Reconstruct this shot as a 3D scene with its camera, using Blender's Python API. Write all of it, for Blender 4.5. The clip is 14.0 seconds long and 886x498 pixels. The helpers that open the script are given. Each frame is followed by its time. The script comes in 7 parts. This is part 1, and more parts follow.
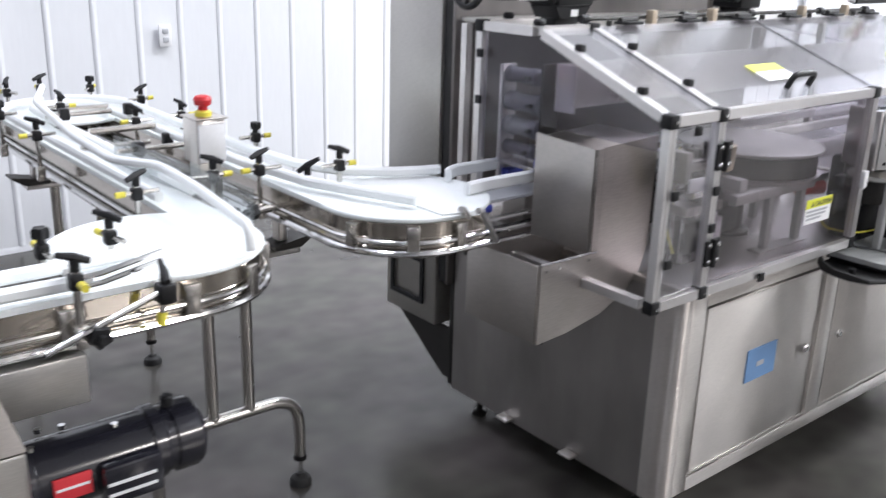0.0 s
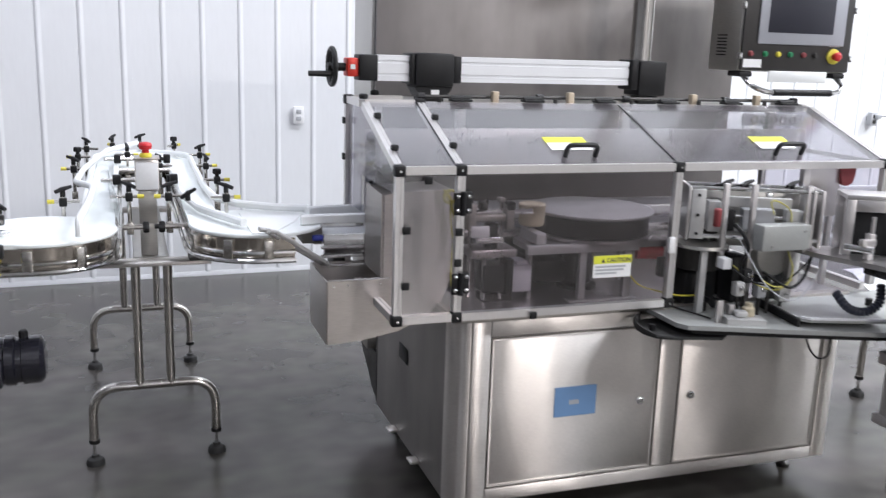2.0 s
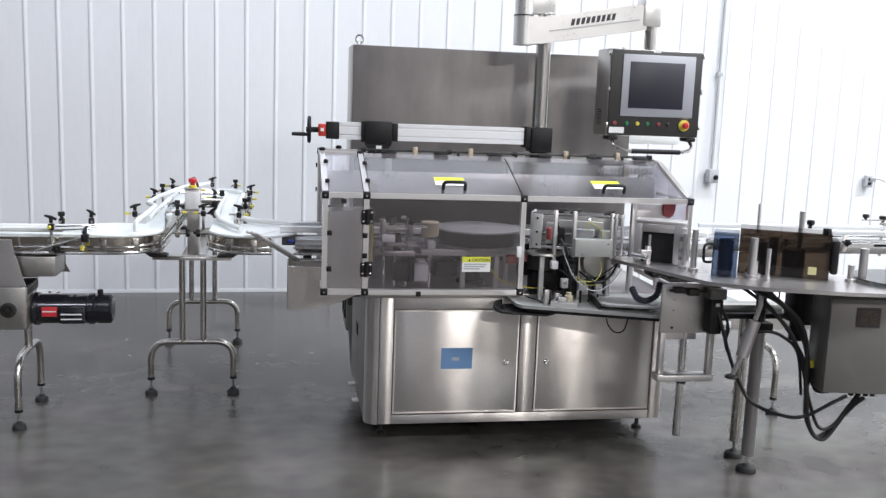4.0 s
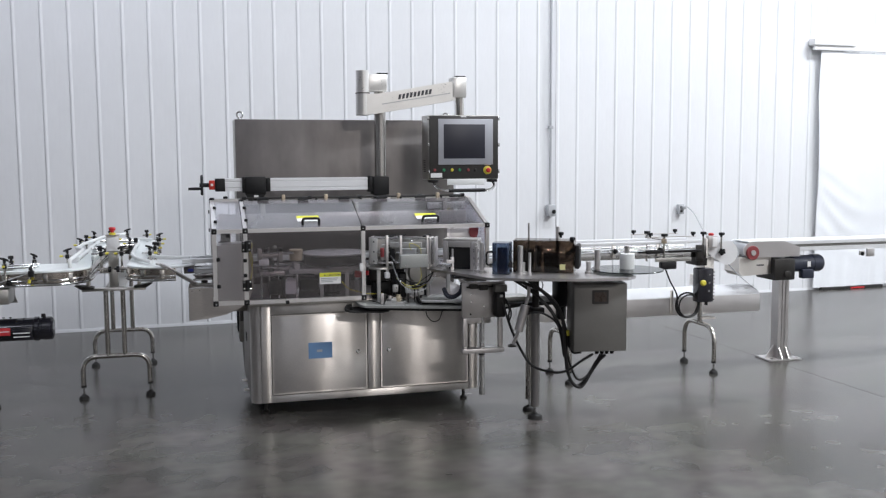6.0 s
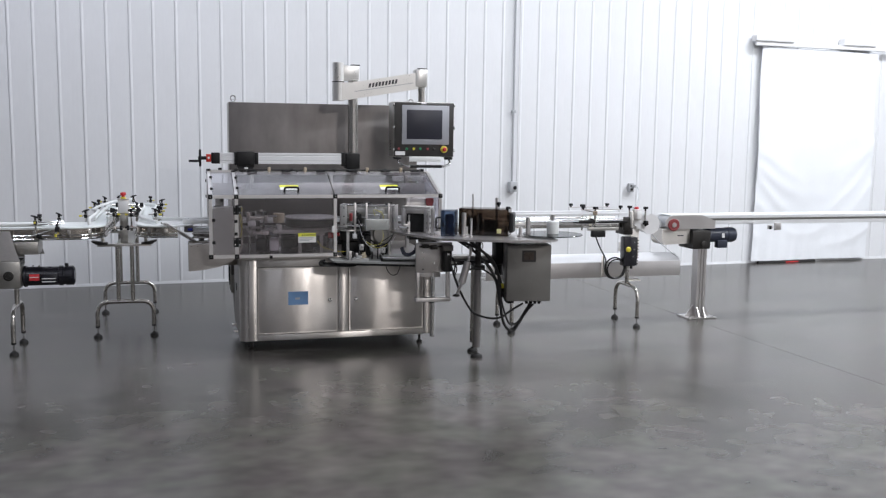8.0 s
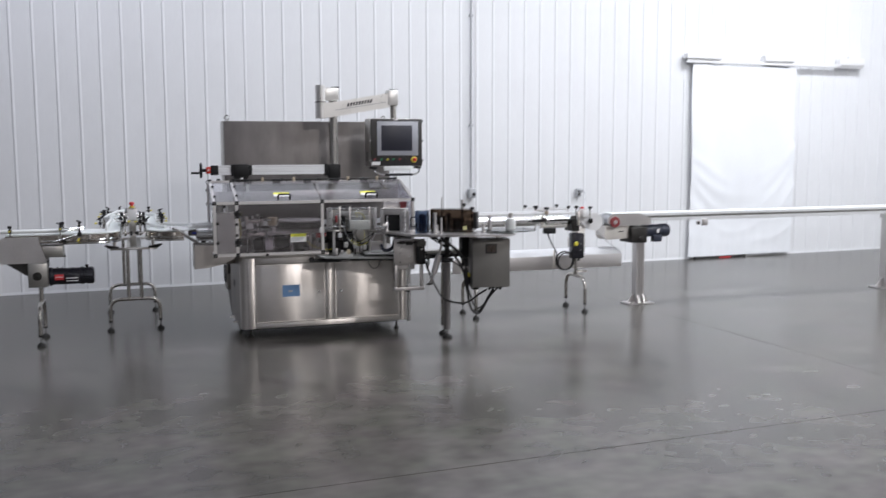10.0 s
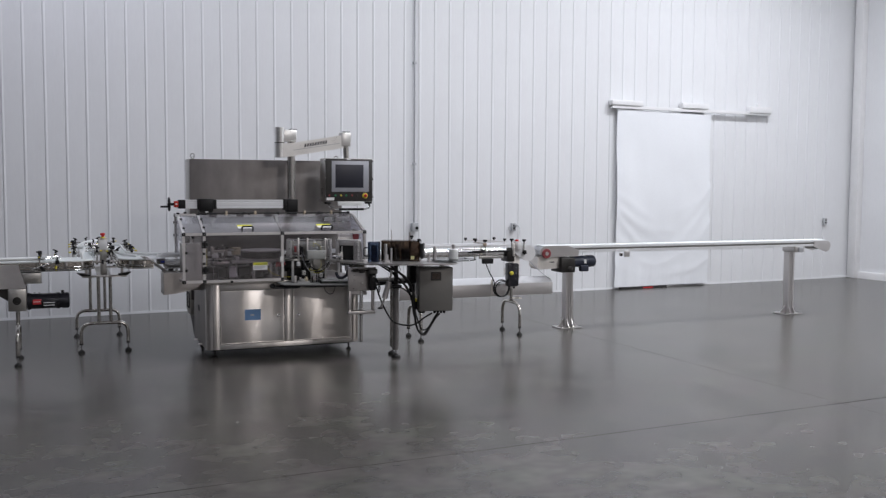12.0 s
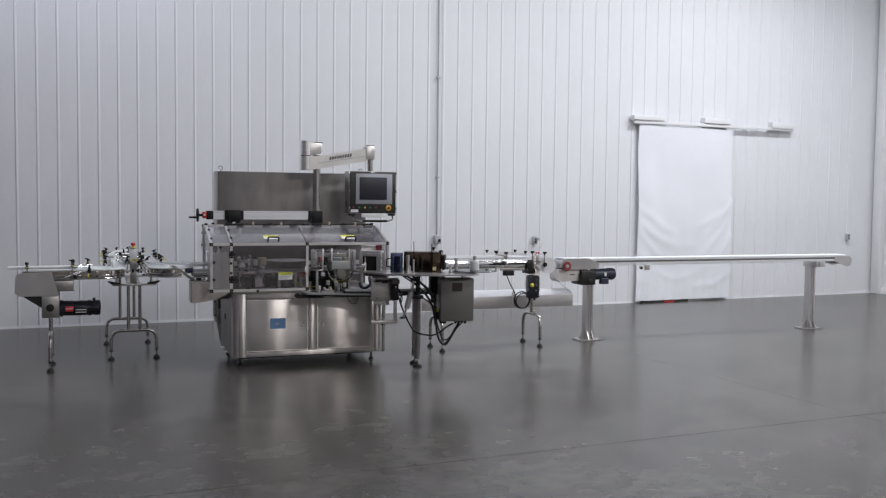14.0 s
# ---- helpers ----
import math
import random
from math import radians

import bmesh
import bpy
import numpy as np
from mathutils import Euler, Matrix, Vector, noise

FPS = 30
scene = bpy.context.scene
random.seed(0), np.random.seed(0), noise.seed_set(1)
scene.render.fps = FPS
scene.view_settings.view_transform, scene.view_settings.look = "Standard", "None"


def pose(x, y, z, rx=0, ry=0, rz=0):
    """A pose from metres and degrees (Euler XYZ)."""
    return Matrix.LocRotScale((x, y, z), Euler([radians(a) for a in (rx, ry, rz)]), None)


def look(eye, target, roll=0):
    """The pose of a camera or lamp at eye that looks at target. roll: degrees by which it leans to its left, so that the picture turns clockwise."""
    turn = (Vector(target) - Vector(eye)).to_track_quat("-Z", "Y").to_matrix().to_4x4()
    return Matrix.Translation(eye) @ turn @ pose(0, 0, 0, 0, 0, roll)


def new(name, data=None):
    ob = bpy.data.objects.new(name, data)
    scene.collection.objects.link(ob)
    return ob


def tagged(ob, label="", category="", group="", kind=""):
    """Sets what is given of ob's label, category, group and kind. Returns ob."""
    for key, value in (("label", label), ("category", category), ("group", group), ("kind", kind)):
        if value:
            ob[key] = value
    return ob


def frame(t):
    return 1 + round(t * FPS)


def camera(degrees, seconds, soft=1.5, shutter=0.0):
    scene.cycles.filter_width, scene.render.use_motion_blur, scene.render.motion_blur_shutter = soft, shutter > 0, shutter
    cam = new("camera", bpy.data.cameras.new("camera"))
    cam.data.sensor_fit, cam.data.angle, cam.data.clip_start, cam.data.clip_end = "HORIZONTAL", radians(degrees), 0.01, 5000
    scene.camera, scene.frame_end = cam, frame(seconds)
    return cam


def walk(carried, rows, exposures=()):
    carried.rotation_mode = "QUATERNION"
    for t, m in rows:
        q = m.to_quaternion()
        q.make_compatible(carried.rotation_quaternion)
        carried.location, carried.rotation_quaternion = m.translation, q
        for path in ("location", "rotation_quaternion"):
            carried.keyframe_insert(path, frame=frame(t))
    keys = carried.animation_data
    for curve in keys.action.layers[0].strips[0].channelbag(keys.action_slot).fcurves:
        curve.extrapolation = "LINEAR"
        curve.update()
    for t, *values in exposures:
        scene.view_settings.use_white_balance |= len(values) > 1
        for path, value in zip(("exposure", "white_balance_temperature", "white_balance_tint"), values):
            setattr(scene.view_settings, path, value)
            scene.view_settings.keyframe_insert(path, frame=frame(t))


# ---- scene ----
cam = camera(51.6, 14.0, soft=1.25, shutter=0.35)
PATH = [
    (0, (0.596, 0.368, 1.507), (1.87, 1.777, 0.882), 1.7),
    (0.5, (0.813, 0.048, 1.513), (2.031, 1.552, 1.011), 2.0),
    (1, (1.011, -0.233, 1.524), (2.095, 1.384, 1.064), 2.1),
    (1.5, (1.252, -0.518, 1.515), (2.1, 1.238, 1.073), 2.5),
    (2, (1.459, -0.871, 1.512), (2.182, 0.941, 1.073), 1.9),
    (2.2, (1.532, -1.024, 1.518), (2.235, 0.79, 1.055), 1.9),
    (4.3, (1.918, -2.747, 1.58), (2.337, -0.81, 1.308), 2.1),
    (4.5, (1.915, -2.921, 1.582), (2.425, -1.003, 1.337), 2.4),
    (5, (1.936, -3.311, 1.583), (2.598, -1.437, 1.357), 1.9),
    (5.5, (1.96, -3.679, 1.586), (2.601, -1.798, 1.364), 0.9),
    (6, (1.931, -4.05, 1.587), (2.531, -2.152, 1.391), -0.3),
    (6.5, (1.967, -4.346, 1.599), (2.558, -2.45, 1.366), -1.1),
    (7, (2.003, -4.618, 1.587), (2.568, -2.716, 1.337), 0.5),
    (7.5, (1.939, -4.91, 1.612), (2.512, -3.01, 1.356), 1.0),
    (7.7, (1.901, -5.024, 1.613), (2.501, -3.132, 1.369), 1.2),
    (9.8, (1.378, -6.05, 1.587), (2.022, -4.173, 1.341), -0.7),
    (10, (1.346, -6.155, 1.591), (2.055, -4.297, 1.377), -0.2),
    (10.5, (1.258, -6.359, 1.597), (2.014, -4.514, 1.44), 0.5),
    (11, (1.104, -6.537, 1.595), (1.924, -4.717, 1.464), 0.4),
    (11.5, (0.992, -6.715, 1.6), (1.849, -4.914, 1.451), 0.1),
    (12, (0.924, -6.894, 1.614), (1.765, -5.085, 1.476), 0.3),
    (12.5, (0.915, -6.996, 1.602), (1.673, -5.149, 1.477), 0.2),
    (13, (0.881, -7.039, 1.605), (1.71, -5.224, 1.469), 0.3),
    (13.5, (0.869, -7.04, 1.591), (1.687, -5.219, 1.475), 0.6),
    (14, (0.876, -7.044, 1.596), (1.671, -5.212, 1.489), 0.6),
]
EXPOSURES = [(0.0, 0.52, 6300, 11), (2.2, 0.28, 6300, 11), (4.4, 0.10, 6300, 9), (5.0, -0.19, 6300, 9), (7.7, -0.35, 6300, 10), (10.0, -0.43, 6330, 11),
             (10.5, -0.68, 6350, 12), (11.0, -0.83, 6350, 12), (14.0, -0.90, 6350, 12)]
walk(cam, [(t, look(eye, target, roll)) for t, eye, target, roll in PATH], EXPOSURES)

# ---------------------------------------------------------------- world and light
world = bpy.data.worlds.new("hall_air")
scene.world = world
world.use_nodes = True
world.node_tree.nodes["Background"].inputs[0].default_value = (0.75, 0.82, 1.0, 1)
world.node_tree.nodes["Background"].inputs[1].default_value = 0.02


def add_unseen_lamp(x, y, z, watts, sx, sy, colour, tilt):
    data = bpy.data.lights.new("unseen_lamp", "AREA")
    data.shape, data.size, data.size_y, data.energy, data.color = "RECTANGLE", sx, sy, watts, colour
    ob = new("unseen_lamp", data)
    ob.matrix_basis = pose(x, y, z, tilt)
    return ob


# Unseen lamps: some placed from streaks on the doors, the rest added for brightness.
COOL, NEUTRAL, DAY, WARM = (0.940, 0.955, 1.06), (0.950, 0.965, 1.0), (0.970, 0.965, 0.945), (1.0, 0.93, 0.88)
for lx, ly, watts, sx, sy, tint, *tilt in ((-3.5, 2.9, 75, 2.6, 0.7, COOL, 40), (1.2, 2.9, 108, 2.6, 0.7, COOL, 40), (6.0, 1.6, 255, 2.6, 0.7, NEUTRAL), (10.8, 1.6, 500, 2.6, 0.7, NEUTRAL),
                                    (-1.0, -4.2, 70, 0.5, 1.3, COOL), (5.0, -4.0, 60, 0.25, 1.4, NEUTRAL), (6.4, -4.0, 150, 0.25, 1.4, NEUTRAL), (7.8, -4.0, 180, 0.25, 1.4, NEUTRAL), (9.2, -4.0, 130, 0.25, 1.4, DAY), (10.6, -4.0, 150, 0.25, 1.4, DAY), (12.0, -4.0, 150, 0.25, 1.4, DAY),
                                    (-6.5, -9.0, 100, 0.5, 1.3, COOL), (0.5, -11.0, 80, 0.5, 1.3, COOL), (6.0, -13.0, 950, 2.0, 0.5, WARM)):
    add_unseen_lamp(lx, ly, 6.3, watts, sx, sy, tint, *(tilt or (0,)))

# ---------------------------------------------------------------- materials


def nodes_of(name):
    m = bpy.data.materials.new(name)
    m.use_nodes = True
    return m, m.node_tree.nodes, m.node_tree.links, m.node_tree.nodes["Principled BSDF"]


def surface(name, colour, rough=0.5, metal=0.0, vary=0.08, scale=6.0, grain=0.0, grain_scale=180.0, stretch=(1, 1, 1),
            rough_vary=0.1, coat=0.0, spec=0.5, brushed=0.0, wavy=0.0):
    """A procedural surface: large blotches and fine grain in colour, roughness and relief."""
    m, n, l, b = nodes_of(name)
    co = n.new("ShaderNodeTexCoord")
    mp = n.new("ShaderNodeMapping")
    mp.inputs["Scale"].default_value = stretch
    l.new(co.outputs["Object"], mp.inputs["Vector"])
    big = n.new("ShaderNodeTexNoise")
    big.inputs["Scale"].default_value, big.inputs["Detail"].default_value = scale, 4
    fine = n.new("ShaderNodeTexNoise")
    fine.inputs["Scale"].default_value, fine.inputs["Detail"].default_value = grain_scale, 3
    l.new(co.outputs["Object"], big.inputs["Vector"])
    l.new(mp.outputs[0], fine.inputs["Vector"])
    mix = n.new("ShaderNodeMix")
    mix.data_type = "FLOAT"
    mix.inputs[0].default_value = 0.45
    l.new(big.outputs[0], mix.inputs[2])
    l.new(fine.outputs[0], mix.inputs[3])
    ramp = n.new("ShaderNodeValToRGB")
    ramp.color_ramp.elements[0].position, ramp.color_ramp.elements[1].position = 0.3, 0.7
    ramp.color_ramp.elements[0].color = (*[c * (1 - vary) for c in colour], 1)
    ramp.color_ramp.elements[1].color = (*[min(1, c * (1 + vary)) for c in colour], 1)
    l.new(mix.outputs[0], ramp.inputs[0])
    l.new(ramp.outputs[0], b.inputs["Base Color"])
    mr = n.new("ShaderNodeMapRange")
    mr.inputs[1].default_value, mr.inputs[2].default_value = 0.3, 0.7
    mr.inputs[3].default_value, mr.inputs[4].default_value = max(0.03, rough - rough_vary), min(1, rough + rough_vary)
    l.new(mix.outputs[0], mr.inputs[0])
    l.new(mr.outputs[0], b.inputs["Roughness"])
    b.inputs["Metallic"].default_value = metal
    b.inputs["Specular IOR Level"].default_value = spec
    b.inputs["Coat Weight"].default_value = coat
    b.inputs["Coat Roughness"].default_value = 0.1
    if brushed:
        tg = n.new("ShaderNodeTangent")
        tg.direction_type, tg.axis = "RADIAL", "Z"
        l.new(tg.outputs[0], b.inputs["Tangent"])
        b.inputs["Anisotropic"].default_value, b.inputs["Anisotropic Rotation"].default_value = abs(brushed), 0.25 if brushed > 0 else 0.0
    if wavy:
        dent = n.new("ShaderNodeTexNoise")
        dent.inputs["Scale"].default_value, dent.inputs["Detail"].default_value = 4.6, 1.0
        roll = n.new("ShaderNodeMapping")
        roll.inputs["Scale"].default_value = (1, 1, 0.22)
        l.new(co.outputs["Object"], roll.inputs["Vector"])
        l.new(roll.outputs[0], dent.inputs["Vector"])
        dish = n.new("ShaderNodeBump")
        dish.inputs["Strength"].default_value, dish.inputs["Distance"].default_value = 1.0, wavy
        l.new(dent.outputs[0], dish.inputs["Height"])
        l.new(dish.outputs[0], b.inputs["Normal"])
    elif grain:
        bump = n.new("ShaderNodeBump")
        bump.inputs["Strength"].default_value, bump.inputs["Distance"].default_value = grain, 0.002
        l.new(fine.outputs[0], bump.inputs["Height"])
        l.new(bump.outputs[0], b.inputs["Normal"])
    return m


def clear_sheet(name, tint, gloss=0.06, rough=0.03):
    """Clear or tinted plastic sheet: it lets light through, and mirrors at a slant."""
    m = bpy.data.materials.new(name)
    m.use_nodes = True
    n, l = m.node_tree.nodes, m.node_tree.links
    n.remove(n["Principled BSDF"])
    tr, gl, mx, lw = (n.new("ShaderNodeBsdfTransparent"), n.new("ShaderNodeBsdfGlossy"), n.new("ShaderNodeMixShader"),
                      n.new("ShaderNodeLayerWeight"))
    pw, ad = n.new("ShaderNodeMath"), n.new("ShaderNodeMath")
    pw.operation, ad.operation = "POWER", "MULTIPLY_ADD"
    pw.inputs[1].default_value = 4.0
    lw.inputs[0].default_value = 0.5
    ad.inputs[1].default_value, ad.inputs[2].default_value = 0.75, gloss * 0.5
    tr.inputs[0].default_value = (*tint, 1)
    gl.inputs["Roughness"].default_value = rough
    l.new(lw.outputs["Facing"], pw.inputs[0])
    l.new(pw.outputs[0], ad.inputs[0])
    l.new(ad.outputs[0], mx.inputs[0])
    l.new(tr.outputs[0], mx.inputs[1])
    l.new(gl.outputs[0], mx.inputs[2])
    l.new(mx.outputs[0], n["Material Output"].inputs[0])
    return m


STEEL = surface("brushed_stainless", (0.755, 0.721, 0.687), 0.345, 1.0, 0.17, 4, 0.05, 60, (1, 1, 14), 0.04, brushed=0.90, wavy=0.010)
STEEL_H = surface("brushed_stainless_cross_grain", (0.54, 0.51, 0.48), 0.34, 1.0, 0.12, 4, 0.08, 60, (14, 14, 1), 0.07)
STEEL_DULL = surface("dull_stainless_sheet", (0.55, 0.54, 0.515), 0.36, 1.0, 0.14, 3.5, 0.10, 45, (1, 1, 10), 0.08, brushed=-0.5)
# Darker than the cabinet body: the dim hall mirrored in its front, plus smudges.
CAB_STEEL = surface("smudged_stainless_shaded", (0.200, 0.187, 0.181), 0.50, 1.0, 0.32, 2.6, 0.0, 9, (1, 1, 0.35), 0.06)
# Same stainless as the doors, darkened for the dim floor mirrored in the side.
CARCASS = surface("shaded_stainless_carcass", (0.36, 0.343, 0.33), 0.46, 1.0, 0.24, 2.6, 0.0, 9, (1, 1, 0.35), 0.06)
POLISH = surface("polished_stainless_band", (0.52, 0.48, 0.43), 0.13, 1.0, 0.12, 18, 0.04, 60, (1, 1, 6), 0.06)
CAST = surface("pale_cast_aluminium", (0.76, 0.75, 0.73), 0.33, 0.7, 0.06, 10, 0.05, 140)
TUBE = surface("polished_steel_tube", (0.56, 0.54, 0.51), 0.22, 1.0, 0.08, 12, 0.03, 90, (1, 1, 1), 0.06)
CHROME = surface("chrome", (0.72, 0.72, 0.72), 0.12, 1.0, 0.04, 10, 0, 90, (1, 1, 1), 0.04)
ALU = surface("anodised_aluminium", (0.64, 0.62, 0.615), 0.33, 0.85, 0.06, 8, 0.06, 120, (8, 8, 1), 0.06)
ALU_WHITE = surface("pale_anodised_extrusion", (0.80, 0.81, 0.83), 0.42, 0.25, 0.04, 8, 0.04, 120, (1, 8, 8), 0.06)
ALU_PLATE = surface("machined_aluminium_plate", (0.56, 0.54, 0.535), 0.32, 0.9, 0.10, 5, 0.08, 80, (4, 1, 1), 0.08)
WHITE_PLASTIC = surface("white_slip_plastic", (0.82, 0.84, 0.835), 0.38, 0, 0.03, 9, 0.05, 140, (1, 1, 1), 0.08)
BELT = surface("white_chain_belt", (0.80, 0.835, 0.825), 0.45, 0, 0.06, 14, 0.25, 160, (1, 1, 1), 0.08)
WALL = surface("white_painted_steel_sheet", (0.76, 0.77, 0.79), 0.42, 0, 0.03, 1.3, 0.03, 40, (1, 1, 0.2), 0.06)
WALL_TRIM = surface("white_painted_trim", (0.78, 0.78, 0.79), 0.45, 0, 0.05, 5, 0.05, 90)
CURTAIN = surface("white_vinyl_sheet", (0.83, 0.85, 0.88), 0.5, 0, 0.02, 2.0, 0.05, 30)
BLACK = surface("black_plastic", (0.012, 0.012, 0.013), 0.45, 0, 0.25, 20, 0.08, 150, spec=0.28)
BLACK_PAINT = surface("gloss_black_motor_paint", (0.012, 0.012, 0.018), 0.22, 0, 0.2, 15, 0.03, 120, (1, 1, 1), 0.06, 0.4)
NAVY = surface("dark_navy_motor_paint", (0.03, 0.035, 0.055), 0.35, 0, 0.2, 15, 0.05, 120)
RUBBER = surface("black_rubber", (0.02, 0.02, 0.02), 0.65, 0, 0.2, 25, 0.15, 160)
CABLE = surface("black_cable_jacket", (0.014, 0.014, 0.015), 0.5, 0, 0.2, 30, 0, 160)
GREY_BOX = surface("grey_enamel", (0.172, 0.167, 0.157), 0.42, 0.35, 0.08, 7, 0.05, 120)
GREY_PLASTIC = surface("light_grey_plastic", (0.42, 0.43, 0.45), 0.45, 0, 0.05, 10, 0.04, 140)
HMI_FACE = surface("dark_grey_panel_paint", (0.032, 0.030, 0.029), 0.42, 0, 0.12, 10, 0.05, 160)
BEZEL = surface("silver_bezel", (0.40, 0.41, 0.45), 0.4, 0.2, 0.04, 10, 0.02, 140)
SCREEN = surface("switched_off_screen", (0.020, 0.021, 0.034), 0.42, 0, 0.1, 3, 0, 100)
YELLOW = surface("yellow_plastic", (0.72, 0.63, 0.07), 0.4, 0, 0.06, 18, 0, 100)
YELLOW_DULL = surface("dull_yellow_cable", (0.50, 0.46, 0.10), 0.5, 0, 0.1, 18, 0, 100)
YELLOW_LABEL = surface("yellow_label_vinyl", (0.74, 0.76, 0.06), 0.45, 0, 0.03, 30, 0, 100)
WHITE_LABEL = surface("white_label_vinyl", (0.84, 0.84, 0.84), 0.45, 0, 0.03, 30, 0, 100)
INK = surface("dark_print", (0.05, 0.05, 0.06), 0.6, 0, 0.1, 30, 0, 100)
RED = surface("red_plastic", (0.55, 0.02, 0.025), 0.35, 0, 0.08, 18, 0, 100)
RED_ORANGE = surface("orange_red_anodised", (0.62, 0.045, 0.03), 0.35, 0.2, 0.08, 18, 0, 100)
RED_LABEL = surface("red_label", (0.62, 0.04, 0.05), 0.45, 0, 0.05, 18, 0, 100)
PULLEY_RED = surface("faded_red_belt_cover", (0.26, 0.05, 0.055), 0.5, 0, 0.2, 18, 0.05, 100)
GREEN = surface("green_button", (0.02, 0.22, 0.09), 0.35, 0, 0.05, 18, 0, 100)
BLUE_TAPE = surface("blue_masking_tape", (0.155, 0.285, 0.50), 0.6, 0, 0.08, 16, 0.15, 200, (1, 1, 6))
BRASS = surface("tan_brass_block", (0.46, 0.385, 0.29), 0.4, 0.4, 0.10, 20, 0, 100)
TAN = surface("tan_nylon", (0.50, 0.44, 0.32), 0.5, 0, 0.08, 14, 0.05, 120)
TABLE_GREY = surface("grey_turntable", (0.44, 0.44, 0.435), 0.5, 0.15, 0.08, 8, 0.05, 120)
DARK_METAL = surface("blackened_steel", (0.05, 0.048, 0.046), 0.4, 0.7, 0.2, 12, 0.08, 120)
CLEAR = clear_sheet("clear_polycarbonate", (0.92, 0.915, 0.94), 0.38, 0.20)
CLEAR_DOOR = clear_sheet("scuffed_door_polycarbonate", (0.82, 0.795, 0.81), 0.17, 0.20)
CLEAR_SIDE = clear_sheet("clear_side_polycarbonate", (0.80, 0.79, 0.83), 0.08, 0.12)
GUARD_BAR = surface("polished_square_tube", (0.76, 0.745, 0.735), 0.32, 0.8, 0.05, 12, 0.0, 90, (1, 1, 1), 0.04)
CLEAR_EDGE = clear_sheet("clear_guide_sheet", (0.80, 0.82, 0.83))
SMOKE = clear_sheet("bronze_acrylic", (0.27, 0.22, 0.18), 0.14, 0.08)
BLUE_CLEAR = clear_sheet("blue_acrylic", (0.34, 0.40, 0.50), 0.18, 0.10)
REEL = clear_sheet("dark_reel_disc", (0.28, 0.30, 0.30), 0.09)


def concrete():
    """Sealed grey concrete slab: cloudy trowel marks and soft blotches, half polished."""
    m, n, l, b = nodes_of("sealed_concrete")
    co = n.new("ShaderNodeTexCoord")
    def noise_at(scale, stretch=(1, 1, 1)):
        mp = n.new("ShaderNodeMapping")
        mp.inputs["Scale"].default_value = stretch
        t = n.new("ShaderNodeTexNoise")
        t.inputs["Scale"].default_value, t.inputs["Detail"].default_value, t.inputs["Roughness"].default_value = scale, 1, 0.5
        l.new(co.outputs["Object"], mp.inputs[0])
        l.new(mp.outputs[0], t.inputs["Vector"])
        return t
    cloud = noise_at(0.45, (1, 1.25, 1))
    marks = noise_at(1.8, (1, 1.4, 1))
    blotch = noise_at(6.5, (1, 1.2, 1))
    tint = noise_at(2.6)
    def blend(a, b, share):
        mx = n.new("ShaderNodeMix")
        mx.data_type = "FLOAT"
        mx.inputs[0].default_value = share
        l.new(a, mx.inputs[2])
        l.new(b, mx.inputs[3])
        return mx.outputs[0]
    def between(value, low, high, dark, light):
        at = n.new("ShaderNodeMapRange")
        at.inputs[1].default_value, at.inputs[2].default_value = low, high
        l.new(value, at.inputs[0])
        mx = n.new("ShaderNodeMix")
        mx.data_type = "RGBA"
        mx.inputs[6].default_value, mx.inputs[7].default_value = (*dark, 1), (*light, 1)
        l.new(at.outputs[0], mx.inputs[0])
        return mx.outputs[2]
    tone = blend(blend(cloud.outputs[0], marks.outputs[0], 0.50), blotch.outputs[0], 0.36)
    mul = n.new("ShaderNodeMix")
    mul.data_type, mul.blend_type = "RGBA", "MULTIPLY"
    mul.inputs[0].default_value = 1
    l.new(between(tone, 0.23, 0.77, (0.016, 0.0152, 0.0140), (0.138, 0.131, 0.120)), mul.inputs[6])
    l.new(between(tint.outputs[0], 0.3, 0.7, (1.0, 0.94, 0.98), (0.96, 1.0, 0.935)), mul.inputs[7])
    l.new(mul.outputs[2], b.inputs["Base Color"])
    b.inputs["Roughness"].default_value = 0.235
    b.inputs["Specular IOR Level"].default_value = 0.31
    return m


CONCRETE = concrete()
JOINT = surface("joint_filler", (0.062, 0.059, 0.055), 0.5, 0, 0.55, 0.9, 0.1, 150)

# ---------------------------------------------------------------- building helpers
# The packaging line stands turned a little to the wall: its things are laid out in line metres (along, towards the wall, up).
LINE = pose(2.268, 1.50, 0, 0, 0, -2.5)
ORIGIN = {}


